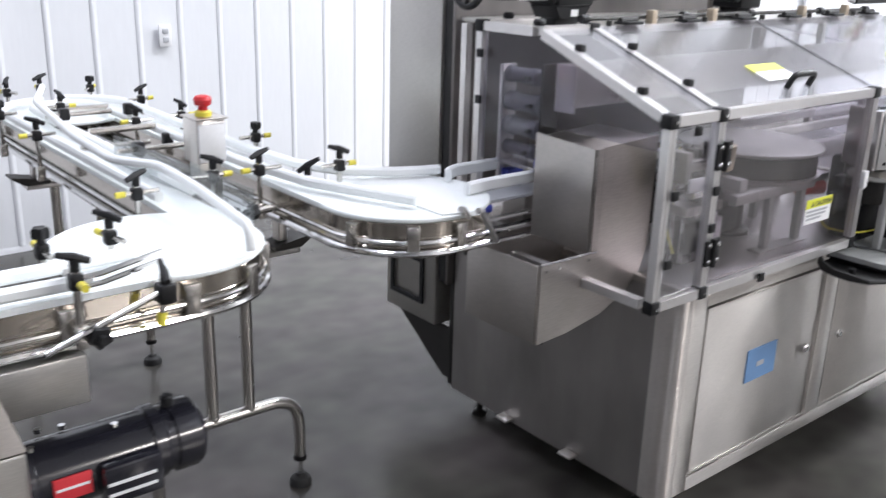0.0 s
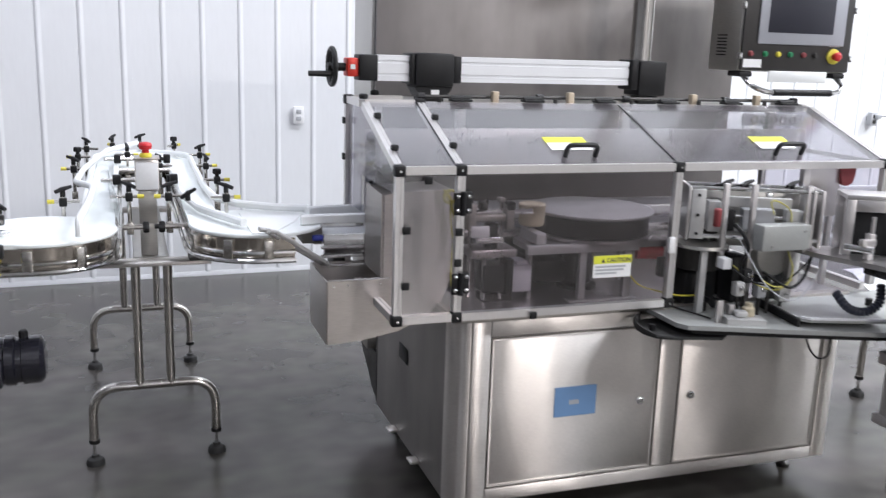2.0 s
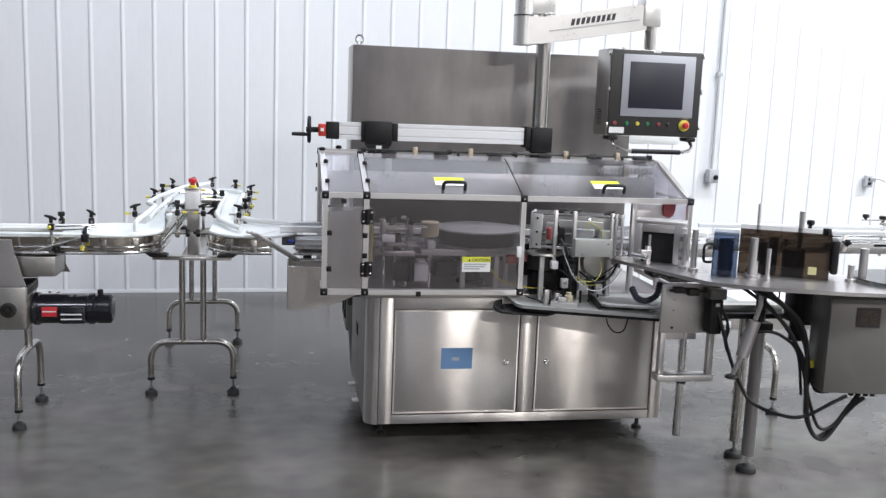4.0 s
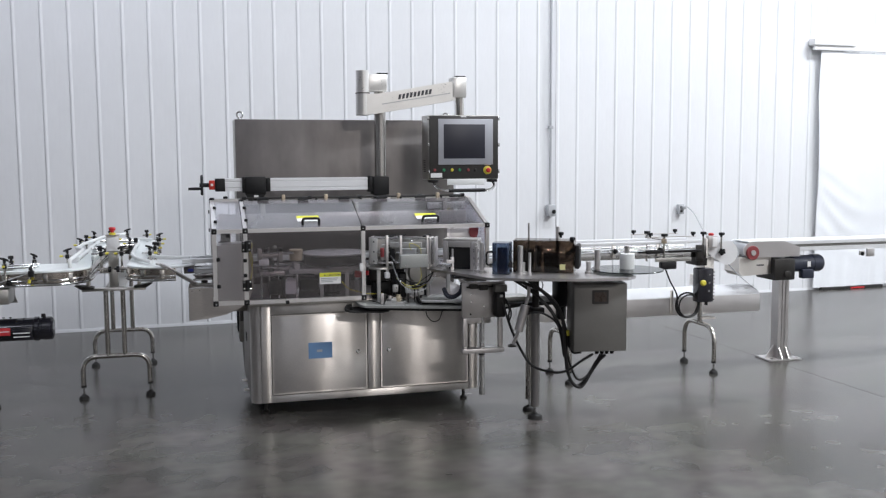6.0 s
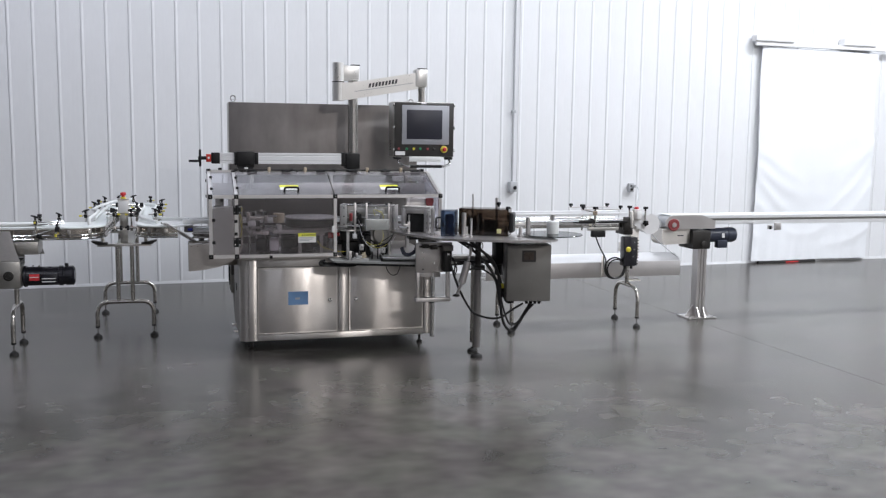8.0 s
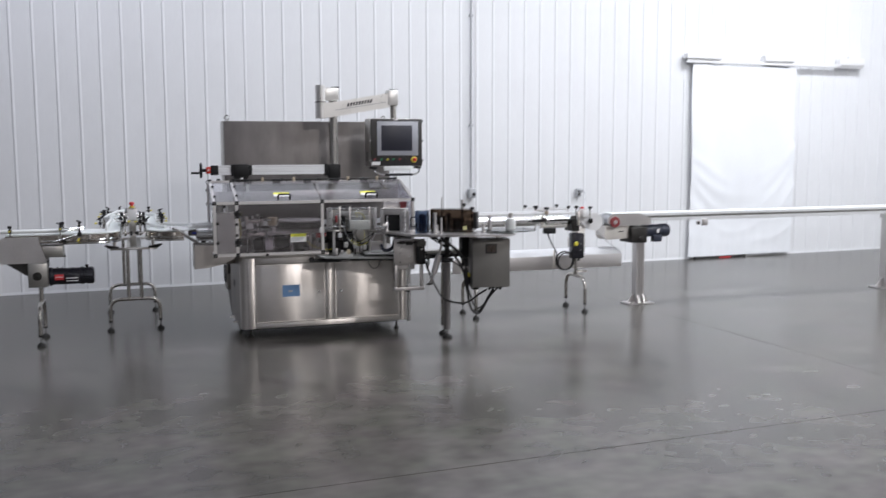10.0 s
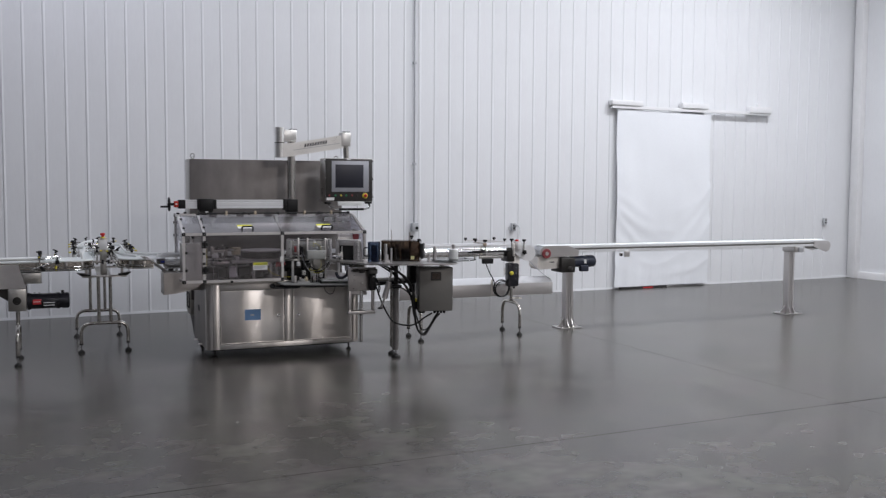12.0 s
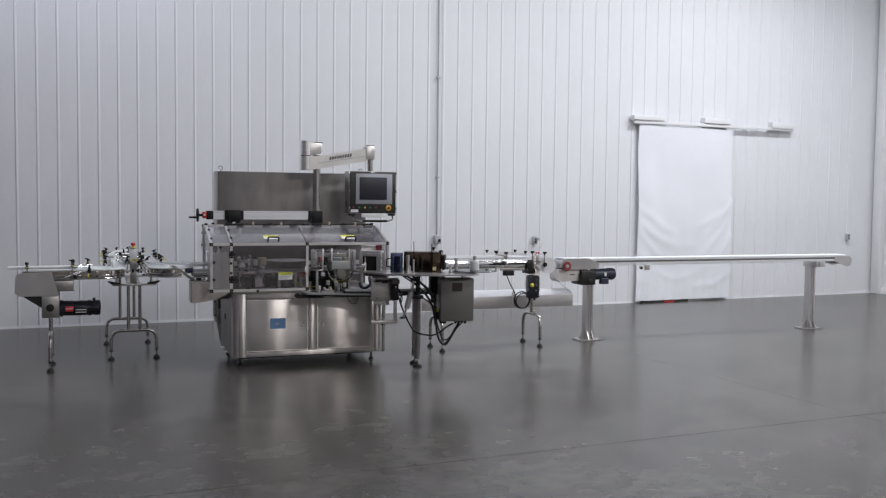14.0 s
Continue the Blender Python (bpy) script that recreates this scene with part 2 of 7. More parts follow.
class G:
    """A growing mesh."""

    def __init__(self):
        self.bm = bmesh.new()

    def _face(self, vs):
        try:
            self.bm.faces.new(vs)
        except ValueError:
            pass

    def box(self, x0, x1, y0, y1, z0, z1, bevel=0.0, turn=None):
        m = Matrix.Translation(((x0 + x1) / 2, (y0 + y1) / 2, (z0 + z1) / 2))
        if turn is not None:
            m = m @ turn
        m = m @ Matrix.Diagonal((abs(x1 - x0), abs(y1 - y0), abs(z1 - z0), 1))
        vs = bmesh.ops.create_cube(self.bm, size=1, matrix=m)["verts"]
        if bevel:
            es = list({e for v in vs for e in v.link_edges})
            bmesh.ops.bevel(self.bm, geom=es, offset=bevel, segments=2, affect="EDGES", profile=0.5)
        return self

    def tube(self, pts, r, seg=10, caps=True):
        """A round bar along a line of points; r may be a list."""
        pts = [Vector(p) for p in pts]
        rs = r if isinstance(r, (list, tuple)) else [r] * len(pts)
        rings, side = [], None
        for i, p in enumerate(pts):
            a, b = pts[max(0, i - 1)], pts[min(len(pts) - 1, i + 1)]
            d = (b - a).normalized()
            if side is None or abs(side.dot(d)) > 0.99:
                side = d.orthogonal().normalized()
            side = (side - d * side.dot(d)).normalized()
            up = d.cross(side)
            rings.append([self.bm.verts.new(p + (side * math.cos(k * math.tau / seg) + up * math.sin(k * math.tau / seg)) * rs[i]) for k in range(seg)])
        for a, b in zip(rings, rings[1:]):
            for k in range(seg):
                self._face((a[k], a[(k + 1) % seg], b[(k + 1) % seg], b[k]))
        if caps:
            self._face(rings[0][::-1])
            self._face(rings[-1])
        return self

    def prism(self, poly, lo, hi, axis="z"):
        """A polygon pushed along an axis from lo to hi; the polygon lies in the other two axes, in their order."""
        def at(u, v, w):
            return {"z": (u, v, w), "y": (u, w, v), "x": (w, u, v)}[axis]
        a = [self.bm.verts.new(at(u, v, lo)) for u, v in poly]
        b = [self.bm.verts.new(at(u, v, hi)) for u, v in poly]
        self._face(a[::-1])
        self._face(b)
        for i in range(len(poly)):
            j = (i + 1) % len(poly)
            self._face((a[i], a[j], b[j], b[i]))
        return self

    def ribbon(self, path, o0, o1, z0, z1, closed=False):
        """A rectangular section swept along a level path, between two sideways offsets (to the right of the way)."""
        n = len(path)
        rings = []
        for i, (x, y) in enumerate(path):
            ax, ay = path[max(0, i - 1)]
            bx, by = path[min(n - 1, i + 1)]
            d = Vector((bx - ax, by - ay)).normalized()
            r = Vector((d.y, -d.x))
            rings.append([self.bm.verts.new((x + r.x * o, y + r.y * o, z)) for o, z in ((o0, z0), (o1, z0), (o1, z1), (o0, z1))])
        for a, b in zip(rings, rings[1:]):
            for k in range(4):
                self._face((a[k], a[(k + 1) % 4], b[(k + 1) % 4], b[k]))
        self._face(rings[0][::-1])
        self._face(rings[-1])
        return self

    def rail(self, path, wide, z0, z1):
        """A bar with rounded edges swept along a level path."""
        h, c = wide / 2, min(wide, z1 - z0) * 0.28
        sec = [(-h, z0 + c), (-h + c, z0), (h - c, z0), (h, z0 + c), (h, z1 - c), (h - c, z1), (-h + c, z1), (-h, z1 - c)]
        rings = []
        for i, (x, y) in enumerate(path):
            (ax, ay), (bx, by) = path[max(0, i - 1)], path[min(len(path) - 1, i + 1)]
            d = Vector((bx - ax, by - ay)).normalized()
            rings.append([self.bm.verts.new((x + d.y * o, y - d.x * o, z)) for o, z in sec])
        for a, b in zip(rings, rings[1:]):
            for k in range(8):
                self._face((a[k], a[(k + 1) % 8], b[(k + 1) % 8], b[k]))
        self._face(rings[0][::-1])
        self._face(rings[-1])
        return self

    def lathe(self, profile, centre, axis="z", seg=24):
        """A profile of (radius, height) turned round an axis through centre."""
        cx, cy, cz = centre
        rings = []
        for r, h in profile:
            ring = []
            for k in range(seg):
                c, s = math.cos(k * math.tau / seg) * r, math.sin(k * math.tau / seg) * r
                p = {"z": (cx + c, cy + s, cz + h), "x": (cx + h, cy + c, cz + s), "y": (cx + c, cy + h, cz + s)}[axis]
                ring.append(self.bm.verts.new(p))
            rings.append(ring)
        for a, b in zip(rings, rings[1:]):
            for k in range(seg):
                self._face((a[k], a[(k + 1) % seg], b[(k + 1) % seg], b[k]))
        self._face(rings[0][::-1])
        self._face(rings[-1])
        return self

    def ring(self, centre, axis, big, small, seg=28, sub=8):
        """A torus."""
        c = Vector(centre)
        w = {"x": Vector((1, 0, 0)), "y": Vector((0, 1, 0)), "z": Vector((0, 0, 1))}[axis]
        u = w.orthogonal().normalized()
        v = w.cross(u)
        rings = []
        for i in range(seg):
            d = u * math.cos(i * math.tau / seg) + v * math.sin(i * math.tau / seg)
            rings.append([self.bm.verts.new(c + d * (big + small * math.cos(k * math.tau / sub)) + w * small * math.sin(k * math.tau / sub)) for k in range(sub)])
        for i in range(seg):
            a, b = rings[i], rings[(i + 1) % seg]
            for k in range(sub):
                self._face((a[k], a[(k + 1) % sub], b[(k + 1) % sub], b[k]))
        return self


def mesh_of(name, g, material, shift=(0, 0, 0), smooth=35):
    bm = g.bm
    bmesh.ops.recalc_face_normals(bm, faces=bm.faces)
    if any(shift):
        bmesh.ops.translate(bm, verts=bm.verts, vec=-Vector(shift))
    me = bpy.data.meshes.new(name)
    bm.to_mesh(me)
    bm.free()
    me.materials.append(material)
    me.polygons.foreach_set("use_smooth", [True] * len(me.polygons))
    me.set_sharp_from_angle(angle=radians(smooth))
    return me


def thing(name, x, y, z, label, category, group="", base=LINE):
    """A thing's empty at its base, laid out in line metres."""
    ob = new(name)
    ob.empty_display_size = 0.1
    ob.matrix_basis = base @ Matrix.Translation((x, y, z))
    ORIGIN[ob.name] = (x, y, z)
    return tagged(ob, label, category, group)


def part(name, g, material, parent, label=""):
    shift = ORIGIN[parent.name]
    ob = new(name, mesh_of(name, g, material, shift))
    ob.parent = parent
    ORIGIN[ob.name] = shift
    return tagged(ob, label)


def solid(name, g, material, x, y, z, label, category, group="", base=LINE):
    """A thing that is one mesh."""
    ob = new(name, mesh_of(name, g, material, (x, y, z)))
    ob.matrix_basis = base @ Matrix.Translation((x, y, z))
    ORIGIN[ob.name] = (x, y, z)
    return tagged(ob, label, category, group)


def structure(name, g, material, label, base=None):
    ob = new(name, mesh_of(name, g, material))
    if base is not None:
        ob.matrix_basis = base
    ORIGIN[ob.name] = (0, 0, 0)
    return tagged(ob, label, kind="structure")


def arc(cx, cy, r, a0, a1, n=14):
    return [(cx + r * math.cos(radians(a0 + (a1 - a0) * i / n)), cy + r * math.sin(radians(a0 + (a1 - a0) * i / n))) for i in range(n + 1)]


def bent(pts, r, n=5):
    """A line of points with its corners rounded."""
    pts = [Vector(p) for p in pts]
    out = [pts[0]]
    for a, b, c in zip(pts, pts[1:], pts[2:]):
        k = min(r, (a - b).length * 0.49, (c - b).length * 0.49)
        p, q = b + (a - b).normalized() * k, b + (c - b).normalized() * k
        out += [(1 - t) ** 2 * p + 2 * t * (1 - t) * b + t * t * q for t in (i / n for i in range(n + 1))]
    return out + [pts[-1]]


def hang(pts, n=8):
    """A smooth line (Catmull-Rom) through points, for cables."""
    pts = [Vector(p) for p in pts]
    ext = [2 * pts[0] - pts[1], *pts, 2 * pts[-1] - pts[-2]]
    out = []
    for a, b, c, d in zip(ext, ext[1:], ext[2:], ext[3:]):
        for i in range(n):
            t = i / n
            out.append(0.5 * (2 * b + (c - a) * t + (2 * a - 5 * b + 4 * c - d) * t * t + (3 * b - a - 3 * c + d) * t ** 3))
    return out + [pts[-1]]


# ---------------------------------------------------------------- hall
X0, X1, Y0, Y1, TOP = -16.0, 14.6, -20.0, 5.0, 7.0
RIB, RIB_AT = 0.2298, 2.175

g = G()
for xa, xb in ((X0, 6.5), (6.504, X1 + 0.2)):
    for ya, yb in ((Y0, -2.008), (-2.0, Y1 + 0.3)):
        g.box(xa, xb, ya, yb, -0.2, 0)
floor = structure("floor", g, CONCRETE, "smooth sealed grey concrete slab with sawn joints, worn and half shiny")
g = G().box(6.5, 6.504, Y0, Y1 + 0.3, -0.2, -0.0025).box(X0, 6.5, -2.008, -2.0, -0.2, -0.005).box(6.504, X1 + 0.2, -2.008, -2.0, -0.2, -0.005)
structure("floor_joint", g, JOINT, "dark filled control joint sawn into the concrete floor")

wall_north = structure("wall_north", G().box(X0 - 0.2, X1 + 0.2, Y1 + 0.03, Y1 + 0.23, -0.2, TOP), WALL, "white ribbed steel liner wall of a warehouse")
g = G().box(X1, X1 + 0.2, Y0, Y1 + 0.03, -0.2, TOP)
wall_east = structure("wall_east", g, WALL, "plain white painted end wall")
# West and south walls and ceiling are unseen, set to shape bounced light.
unseen_wall_west = structure("unseen_wall_west", G().box(X0 - 0.2, X0, Y0, Y1 + 0.03, -0.2, TOP), WALL, "unseen plain white wall that closes the hall")
unseen_wall_south = structure("unseen_wall_south", G().box(X0 - 0.2, X1 + 0.2, Y0 - 0.2, Y0, -0.2, TOP), WALL, "unseen plain white wall that closes the hall")
structure("ceiling", G().box(X0 - 0.2, X1 + 0.2, Y0 - 0.2, Y1 + 0.23, TOP, TOP + 0.15), WALL_TRIM, "unseen plain white ceiling that closes the hall")

# liner panels, four ribs to a sheet
g = G()
prof = []
for k in range(4):
    a = k * RIB
    prof += [(a - RIB / 2 + 0.0001, 0), (a - 0.024, 0), (a - 0.0200, 0), (a - 0.0190, 0.004), (a - 0.0135, 0.004), (a - 0.0125, 0), (a - 0.0110, -0.001), (a - 0.006, -0.0052), (a - 0.002, -0.0065), (a + 0.004, -0.0065), (a + 0.008, -0.0055), (a + 0.018, -0.0008), (a + 0.022, 0), (a + 0.025, 0)]
prof.append((3.5 * RIB - 0.0001, 0))
lo = [g.bm.verts.new((u, v, 0.03)) for u, v in prof]
hi = [g.bm.verts.new((u, v, TOP)) for u, v in prof]
for i in range(len(prof) - 1):
    g._face((lo[i], lo[i + 1], hi[i + 1], hi[i]))
for z in (1.24, 2.75, 4.3, 5.8):
    for k in range(4):
        g.lathe([(0.004, 0), (0.004, -0.0015), (0.002, -0.0025)], (k * RIB + 0.045, 0, z), "y", 6)
panel_mesh = mesh_of("liner_panel", g, WALL)
first = math.floor((X0 - RIB_AT) / (4 * RIB)) + 1
k = first
while RIB_AT + (k * 4 + 3.5) * RIB < X1:
    ob = new("liner_panel", panel_mesh)
    ob.parent = wall_north
    ob.location = (RIB_AT + k * 4 * RIB, Y1, 0)
    k += 1
structure("baseboard", G().prism([(4.994, 0), (5.03, 0), (5.03, 0.030), (4.999, 0.030), (4.994, 0.012)], X0, X1, "x"), WALL, "white folded sheet trim along the foot of the ribbed wall")
g = G().prism([(X1 - 0.05, 0), (X1, 0), (X1, 0.12), (X1 - 0.04, 0.12), (X1 - 0.05, 0.10)], Y0, 4.9, "y")
structure("baseboard_east", g, WALL_TRIM, "white base trim along the end wall")
structure("trim", G().box(X1 - 0.13, X1, 4.80, 4.97, 0, TOP, 0.01), WALL_TRIM, "white boxed corner trim")

# ---------------------------------------------------------------- on the wall
WORLD = Matrix.Identity(4)
door = tagged(new("sliding_door"), "closed white vinyl-covered sliding door hung on a track", "door")
ORIGIN[door.name] = (0, 0, 0)
bm = bmesh.new()
cols, rows_z = 44, 80
grid = []
for j in range(rows_z + 1):
    row = []
    for i in range(cols + 1):
        u, v = i / cols, j / rows_z
        x = 9.385 + 1.845 * u + 0.012 * math.sin(v * 5.0) * (1 - u) + 0.018 * (v - 0.3) * (1 - u)
        z = 0.035 + (2.775 - 0.03 * u) * v
        bulge = 0.022 * noise.noise(Vector((u * 2.3, v * 2.6, 0.3))) + 0.010 * noise.noise(Vector((u * 6.0, v * 5.0, 4.3)))
        # slack folds that hang in bows between the two edges
        for vc, bend, high, wide in ((0.05, 0.35, 0.020, 0.022), (0.13, 0.8, 0.030, 0.022), (0.21, 1.0, 0.036, 0.026), (0.30, 0.9, 0.034, 0.030), (0.40, 0.6, 0.024, 0.030), (0.55, 0.5, 0.012, 0.05), (0.70, -0.5, 0.014, 0.05)):
            d = (v - vc - bend * (u - 0.45) ** 2 + 0.030 * noise.noise(Vector((u * 4, vc * 9, 1.0)))) / wide
            bulge += 0.6 * high * (0.15 + 1.5 * abs(u - 0.45)) * math.exp(-d * d) * (0.6 + 0.8 * noise.noise(Vector((u * 5, v * 7, vc * 20))))
        bulge += 0.007 * math.sin(u * 60) * max(0.0, 0.15 - v) / 0.15
        row.append(bm.verts.new((x, 4.930 - 1.3 * bulge, z)))
    grid.append(row)
for j in range(rows_z):
    for i in range(cols):
        bm.faces.new((grid[j][i], grid[j][i + 1], grid[j + 1][i + 1], grid[j + 1][i]))
g = G()
g.bm = bm
part("door_sheet", g, CURTAIN, door, "creased white vinyl sheet")
part("door_core", G().box(9.42, 11.215, 4.958, 4.968, 0.035, 2.775, 0.004), WALL_TRIM, door)
# Black strip stands in for the dark gap below the door sheet.
part("gap_strip", G().box(9.5, 10.4, 4.915, 4.965, 0.0, 0.033, 0.004), RUBBER, door, "black strip standing in for the dark gap under the door")
part("gap_tab", G().box(9.92, 10.12, 4.907, 4.914, 0.004, 0.022, 0.002), RED, door, "red tab at the foot of the door")
track = tagged(new("door_track"), "white steel sliding door track bolted to the ribbed wall", "door track")
ORIGIN[track.name] = (0, 0, 0)
part("rail", G().box(9.27, 12.48, 4.892, 4.925, 2.815, 2.868, 0.004), WALL_TRIM, track)
part("cover", G().box(9.25, 9.83, 4.870, 4.978, 2.87, 2.945, 0.006), WALL_TRIM, track)
part("cover", G().box(10.61, 11.14, 4.870, 4.978, 2.87, 2.955, 0.006), WALL_TRIM, track)
part("cover", G().box(12.01, 12.48, 4.870, 4.978, 2.85, 2.955, 0.006), WALL_TRIM, track)
part("stop", G().box(12.18, 12.22, 4.875, 4.92, 2.9552, 3.00, 0.004), WALL_TRIM, track)
for x in (9.3, 9.9, 10.5, 11.1, 11.5, 11.75, 12.0, 12.25):
    part("bracket", G().box(x, x + 0.03, 4.9255, 4.978, 2.825, 2.85, 0.003), WALL_TRIM, track)

conduit = tagged(new("conduit"), "thin grey metal conduit running down the wall to a switch box", "conduit")
ORIGIN[conduit.name] = (0, 0, 0)
part("pipe", G().tube([(5.985, 4.955, 1.09), (5.985, 4.955, TOP)], 0.0125, 10), GREY_PLASTIC, conduit)
part("pipe", G().tube([(6.05, 4.962, 1.06), (6.05, 4.962, TOP)], 0.008, 8), WALL_TRIM, conduit)
for z in (1.9, 3.3, 4.8):
    part("clip", G().box(5.96, 6.01, 4.94, 4.982, z, z + 0.03, 0.003), GREY_PLASTIC, conduit)
sb = tagged(new("switch_box"), "grey metal switch box with a black toggle on the wall", "switch box")
ORIGIN[sb.name] = (0, 0, 0)
part("box", G().box(5.94, 6.03, 4.90, 4.981, 0.97, 1.09, 0.006), GREY_PLASTIC, sb)
part("toggle", G().lathe([(0.022, 0), (0.022, -0.012), (0.014, -0.022)], (6.0, 4.90, 1.02), "y", 12), BLACK, sb)


def wall_outlet(x, z, y=4.981, mat=GREY_PLASTIC, deep=0.045):
    ob = tagged(new("wall_outlet"), "grey metal power outlet on the white wall", "outlet", "wall outlets")
    ORIGIN[ob.name] = (x, y, z)
    ob.location = (x, y, z)
    part("plate", G().box(x - 0.035, x + 0.035, y - deep, y, z - 0.055, z + 0.055, 0.004), mat, ob)
    for dz in (-0.022, 0.022):
        part("socket", G().box(x - 0.016, x + 0.016, y - deep - 0.004, y - deep + 0.001, z + dz - 0.013, z + dz + 0.013, 0.002), GREY_PLASTIC if mat is WALL_TRIM else HMI_FACE, ob)
    return ob


wall_outlet(2.765, 1.03, mat=WALL_TRIM, deep=0.012)
wall_outlet(7.58, 1.01)
wall_outlet(13.88, 1.02)
g = G().tube(hang([(7.60, 4.93, 1.03), (7.52, 4.72, 1.045), (7.2, 4.1, 1.02), (6.5, 2.9, 0.985), (5.95, 2.0, 1.005), (5.80, 1.76, 1.03)]), 0.0055, 6)
g.box(7.575, 7.62, 4.90, 4.932, 1.01, 1.05, 0.006)
solid("power_cord", g, GREY_PLASTIC, 7.6, 4.93, 1.03, "thin grey power cord plugged into the wall outlet", "cable", base=WORLD)

# ---------------------------------------------------------------- feet and knobs shared by the line


def foot(parent, x, y, top, r=0.032):
    part("levelling_foot", G().lathe([(r, 0), (r, 0.010), (r * 0.85, 0.022), (r * 0.45, 0.028), (0.012, 0.036)], (x, y, 0), "z", 18), RUBBER, parent, "black rubber levelling foot")
    part("foot_stem", G().tube([(x, y, 0.034), (x, y, top)], 0.0065, 8), CHROME, parent)
    part("foot_collar", G().lathe([(0.019, 0), (0.019, 0.014)], (x, y, top - 0.004), "z", 14), BLACK, parent)


def star_knob(parent, x, y, z, axis="z", r=0.0145):
    g = G()
    bar = G()
    d = {"z": Vector((0, 0, 1)), "x": Vector((1, 0, 0)), "y": Vector((0, 1, 0))}[axis]
    u = d.orthogonal().normalized()
    v = d.cross(u)
    c = Vector((x, y, z))
    n = 20
    rings = []
    for h in (0.0, 0.004, 0.016, 0.02):
        ring = []
        for k in range(n):
            a = k * math.tau / n
            rr = r * (1 + 0.16 * math.cos(5 * a)) * (0.86 if h in (0.0, 0.02) else 1)
            ring.append(g.bm.verts.new(c + d * h + (u * math.cos(a) + v * math.sin(a)) * rr))
        rings.append(ring)
    for a, b in zip(rings, rings[1:]):
        for k in range(n):
            g._face((a[k], a[(k + 1) % n], b[(k + 1) % n], b[k]))
    g._face(rings[0][::-1])
    g._face(rings[-1])
    g.tube([c - d * 0.014, c], 0.008, 10)
    return part("knob", g, BLACK, parent, "black plastic clamping knob")


def t_handle(parent, x, y, z, turn=0.0, tilt=0.35):
    dx, dy = math.cos(radians(turn)), math.sin(radians(turn))
    g = G().tube([(x, y, z - 0.018), (x, y, z + 0.002)], 0.0085, 10)
    g.tube([(x - 0.024 * dx, y - 0.024 * dy, z + 0.004 - 0.02 * tilt), (x, y, z + 0.006), (x + 0.028 * dx, y + 0.028 * dy, z + 0.006 + 0.02 * tilt)], [0.006, 0.008, 0.005], 8)
    return part("clamp_lever", g, BLACK, parent, "black clamping lever")


def guide_clamp(parent, x, y, nx, ny, reach=0.10, z=0.965, lever=False, turn=0):
    """An upright rod beside the track with a cross rod that holds a guide rail; nx, ny points outwards."""
    c = part("guide_bracket", G().tube([(x, y, 0.87), (x, y, z + 0.022)], 0.0065, 10).box(x - 0.011, x + 0.011, y - 0.011, y + 0.011, 0.855, 0.895, 0.003), TUBE, parent)
    part("cross_block", G().box(x - 0.012, x + 0.012, y - 0.012, y + 0.012, z - 0.016, z + 0.012, 0.004), BLACK, c, "black plastic cross clamp")
    part("cross_rod", G().tube([(x + nx * 0.03, y + ny * 0.03, z), (x - nx * reach, y - ny * reach, z)], 0.0055, 8), TUBE, c)
    part("rod_cap", G().tube([(x + nx * 0.026, y + ny * 0.026, z), (x + nx * 0.047, y + ny * 0.047, z)], 0.007, 10), YELLOW, c, "yellow end cap")
    if lever:
        t_handle(c, x, y, z + 0.034, turn)
    else:
        star_knob(c, x, y, z + 0.022)
    return c


def arch_legs(parent, x, y, top, half, along="x", r=0.0165, bar=0.285, foot_top=0.085):
    """An inverted U of bent tube on two levelling feet."""
    def at(s, z):
        return (x + s, y, z) if along == "x" else (x, y + s, z)
    pts = bent([at(-half, foot_top), at(-half, bar), at(half, bar), at(half, foot_top)], 0.13, 8)
    part("leg_arch", G().tube(pts, r, 12), TUBE, parent, "bent polished steel tube arch")
    for s in (-half, half):
        p = at(s, 0)
        foot(parent, p[0], p[1], foot_top)


# ---------------------------------------------------------------- serpentine conveyor
BELT_Z = 0.932
HALF = 0.050
infeed_path = [(-1.60, 0.345), (-1.38, 0.345), (-1.10, 0.345), (-0.955, 0.345)] + arc(-0.955, 0.50, 0.155, -90, 0)[1:] + [(-0.80, 0.8), (-0.80, 1.1), (-0.80, 1.6), (-0.80, 2.05)] + \
    arc(-0.64, 2.05, 0.16, 180, 0, 20)[1:] + [(-0.48, 1.6), (-0.48, 1.1), (-0.48, 0.8), (-0.478, 0.528)] + arc(-0.32, 0.528, 0.158, 180, 270)[1:] + [(-0.25, 0.37)]


def rail_path(path, o):
    out = []
    for i, (x, y) in enumerate(path):
        ax, ay = path[max(0, i - 1)]
        bx, by = path[min(len(path) - 1, i + 1)]
        d = Vector((bx - ax, by - ay)).normalized()
        out.append((x + d.y * o, y - d.x * o))
    return out


serp = thing("serpentine_conveyor", -0.64, 1.2, 0, "stainless serpentine conveyor with white belt and guide rails on tube legs", "conveyor")
part("belt", G().ribbon(infeed_path, -HALF, HALF, BELT_Z - 0.012, BELT_Z), BELT, serp, "white plastic chain belt")
band_path = infeed_path + [(-0.235, 0.371)]
for side in (-1, 1):
    o = (HALF + 0.004) * side
    part("side_band", G().ribbon(band_path, o - 0.006 * side, o - 0.004 * side, 0.856, BELT_Z - 0.013), POLISH, serp, "bent polished stainless side band")
    part("lower_rail", G().tube([(x, y, 0.851) for x, y in rail_path(band_path, o + 0.006 * side)], 0.0085, 8), CHROME, serp, "bright lower rail")
    part("upper_rail", G().tube([(x, y, 0.876) for x, y in rail_path(band_path, o + 0.003 * side)], 0.0055, 8), CHROME, serp, "bright upper rail")
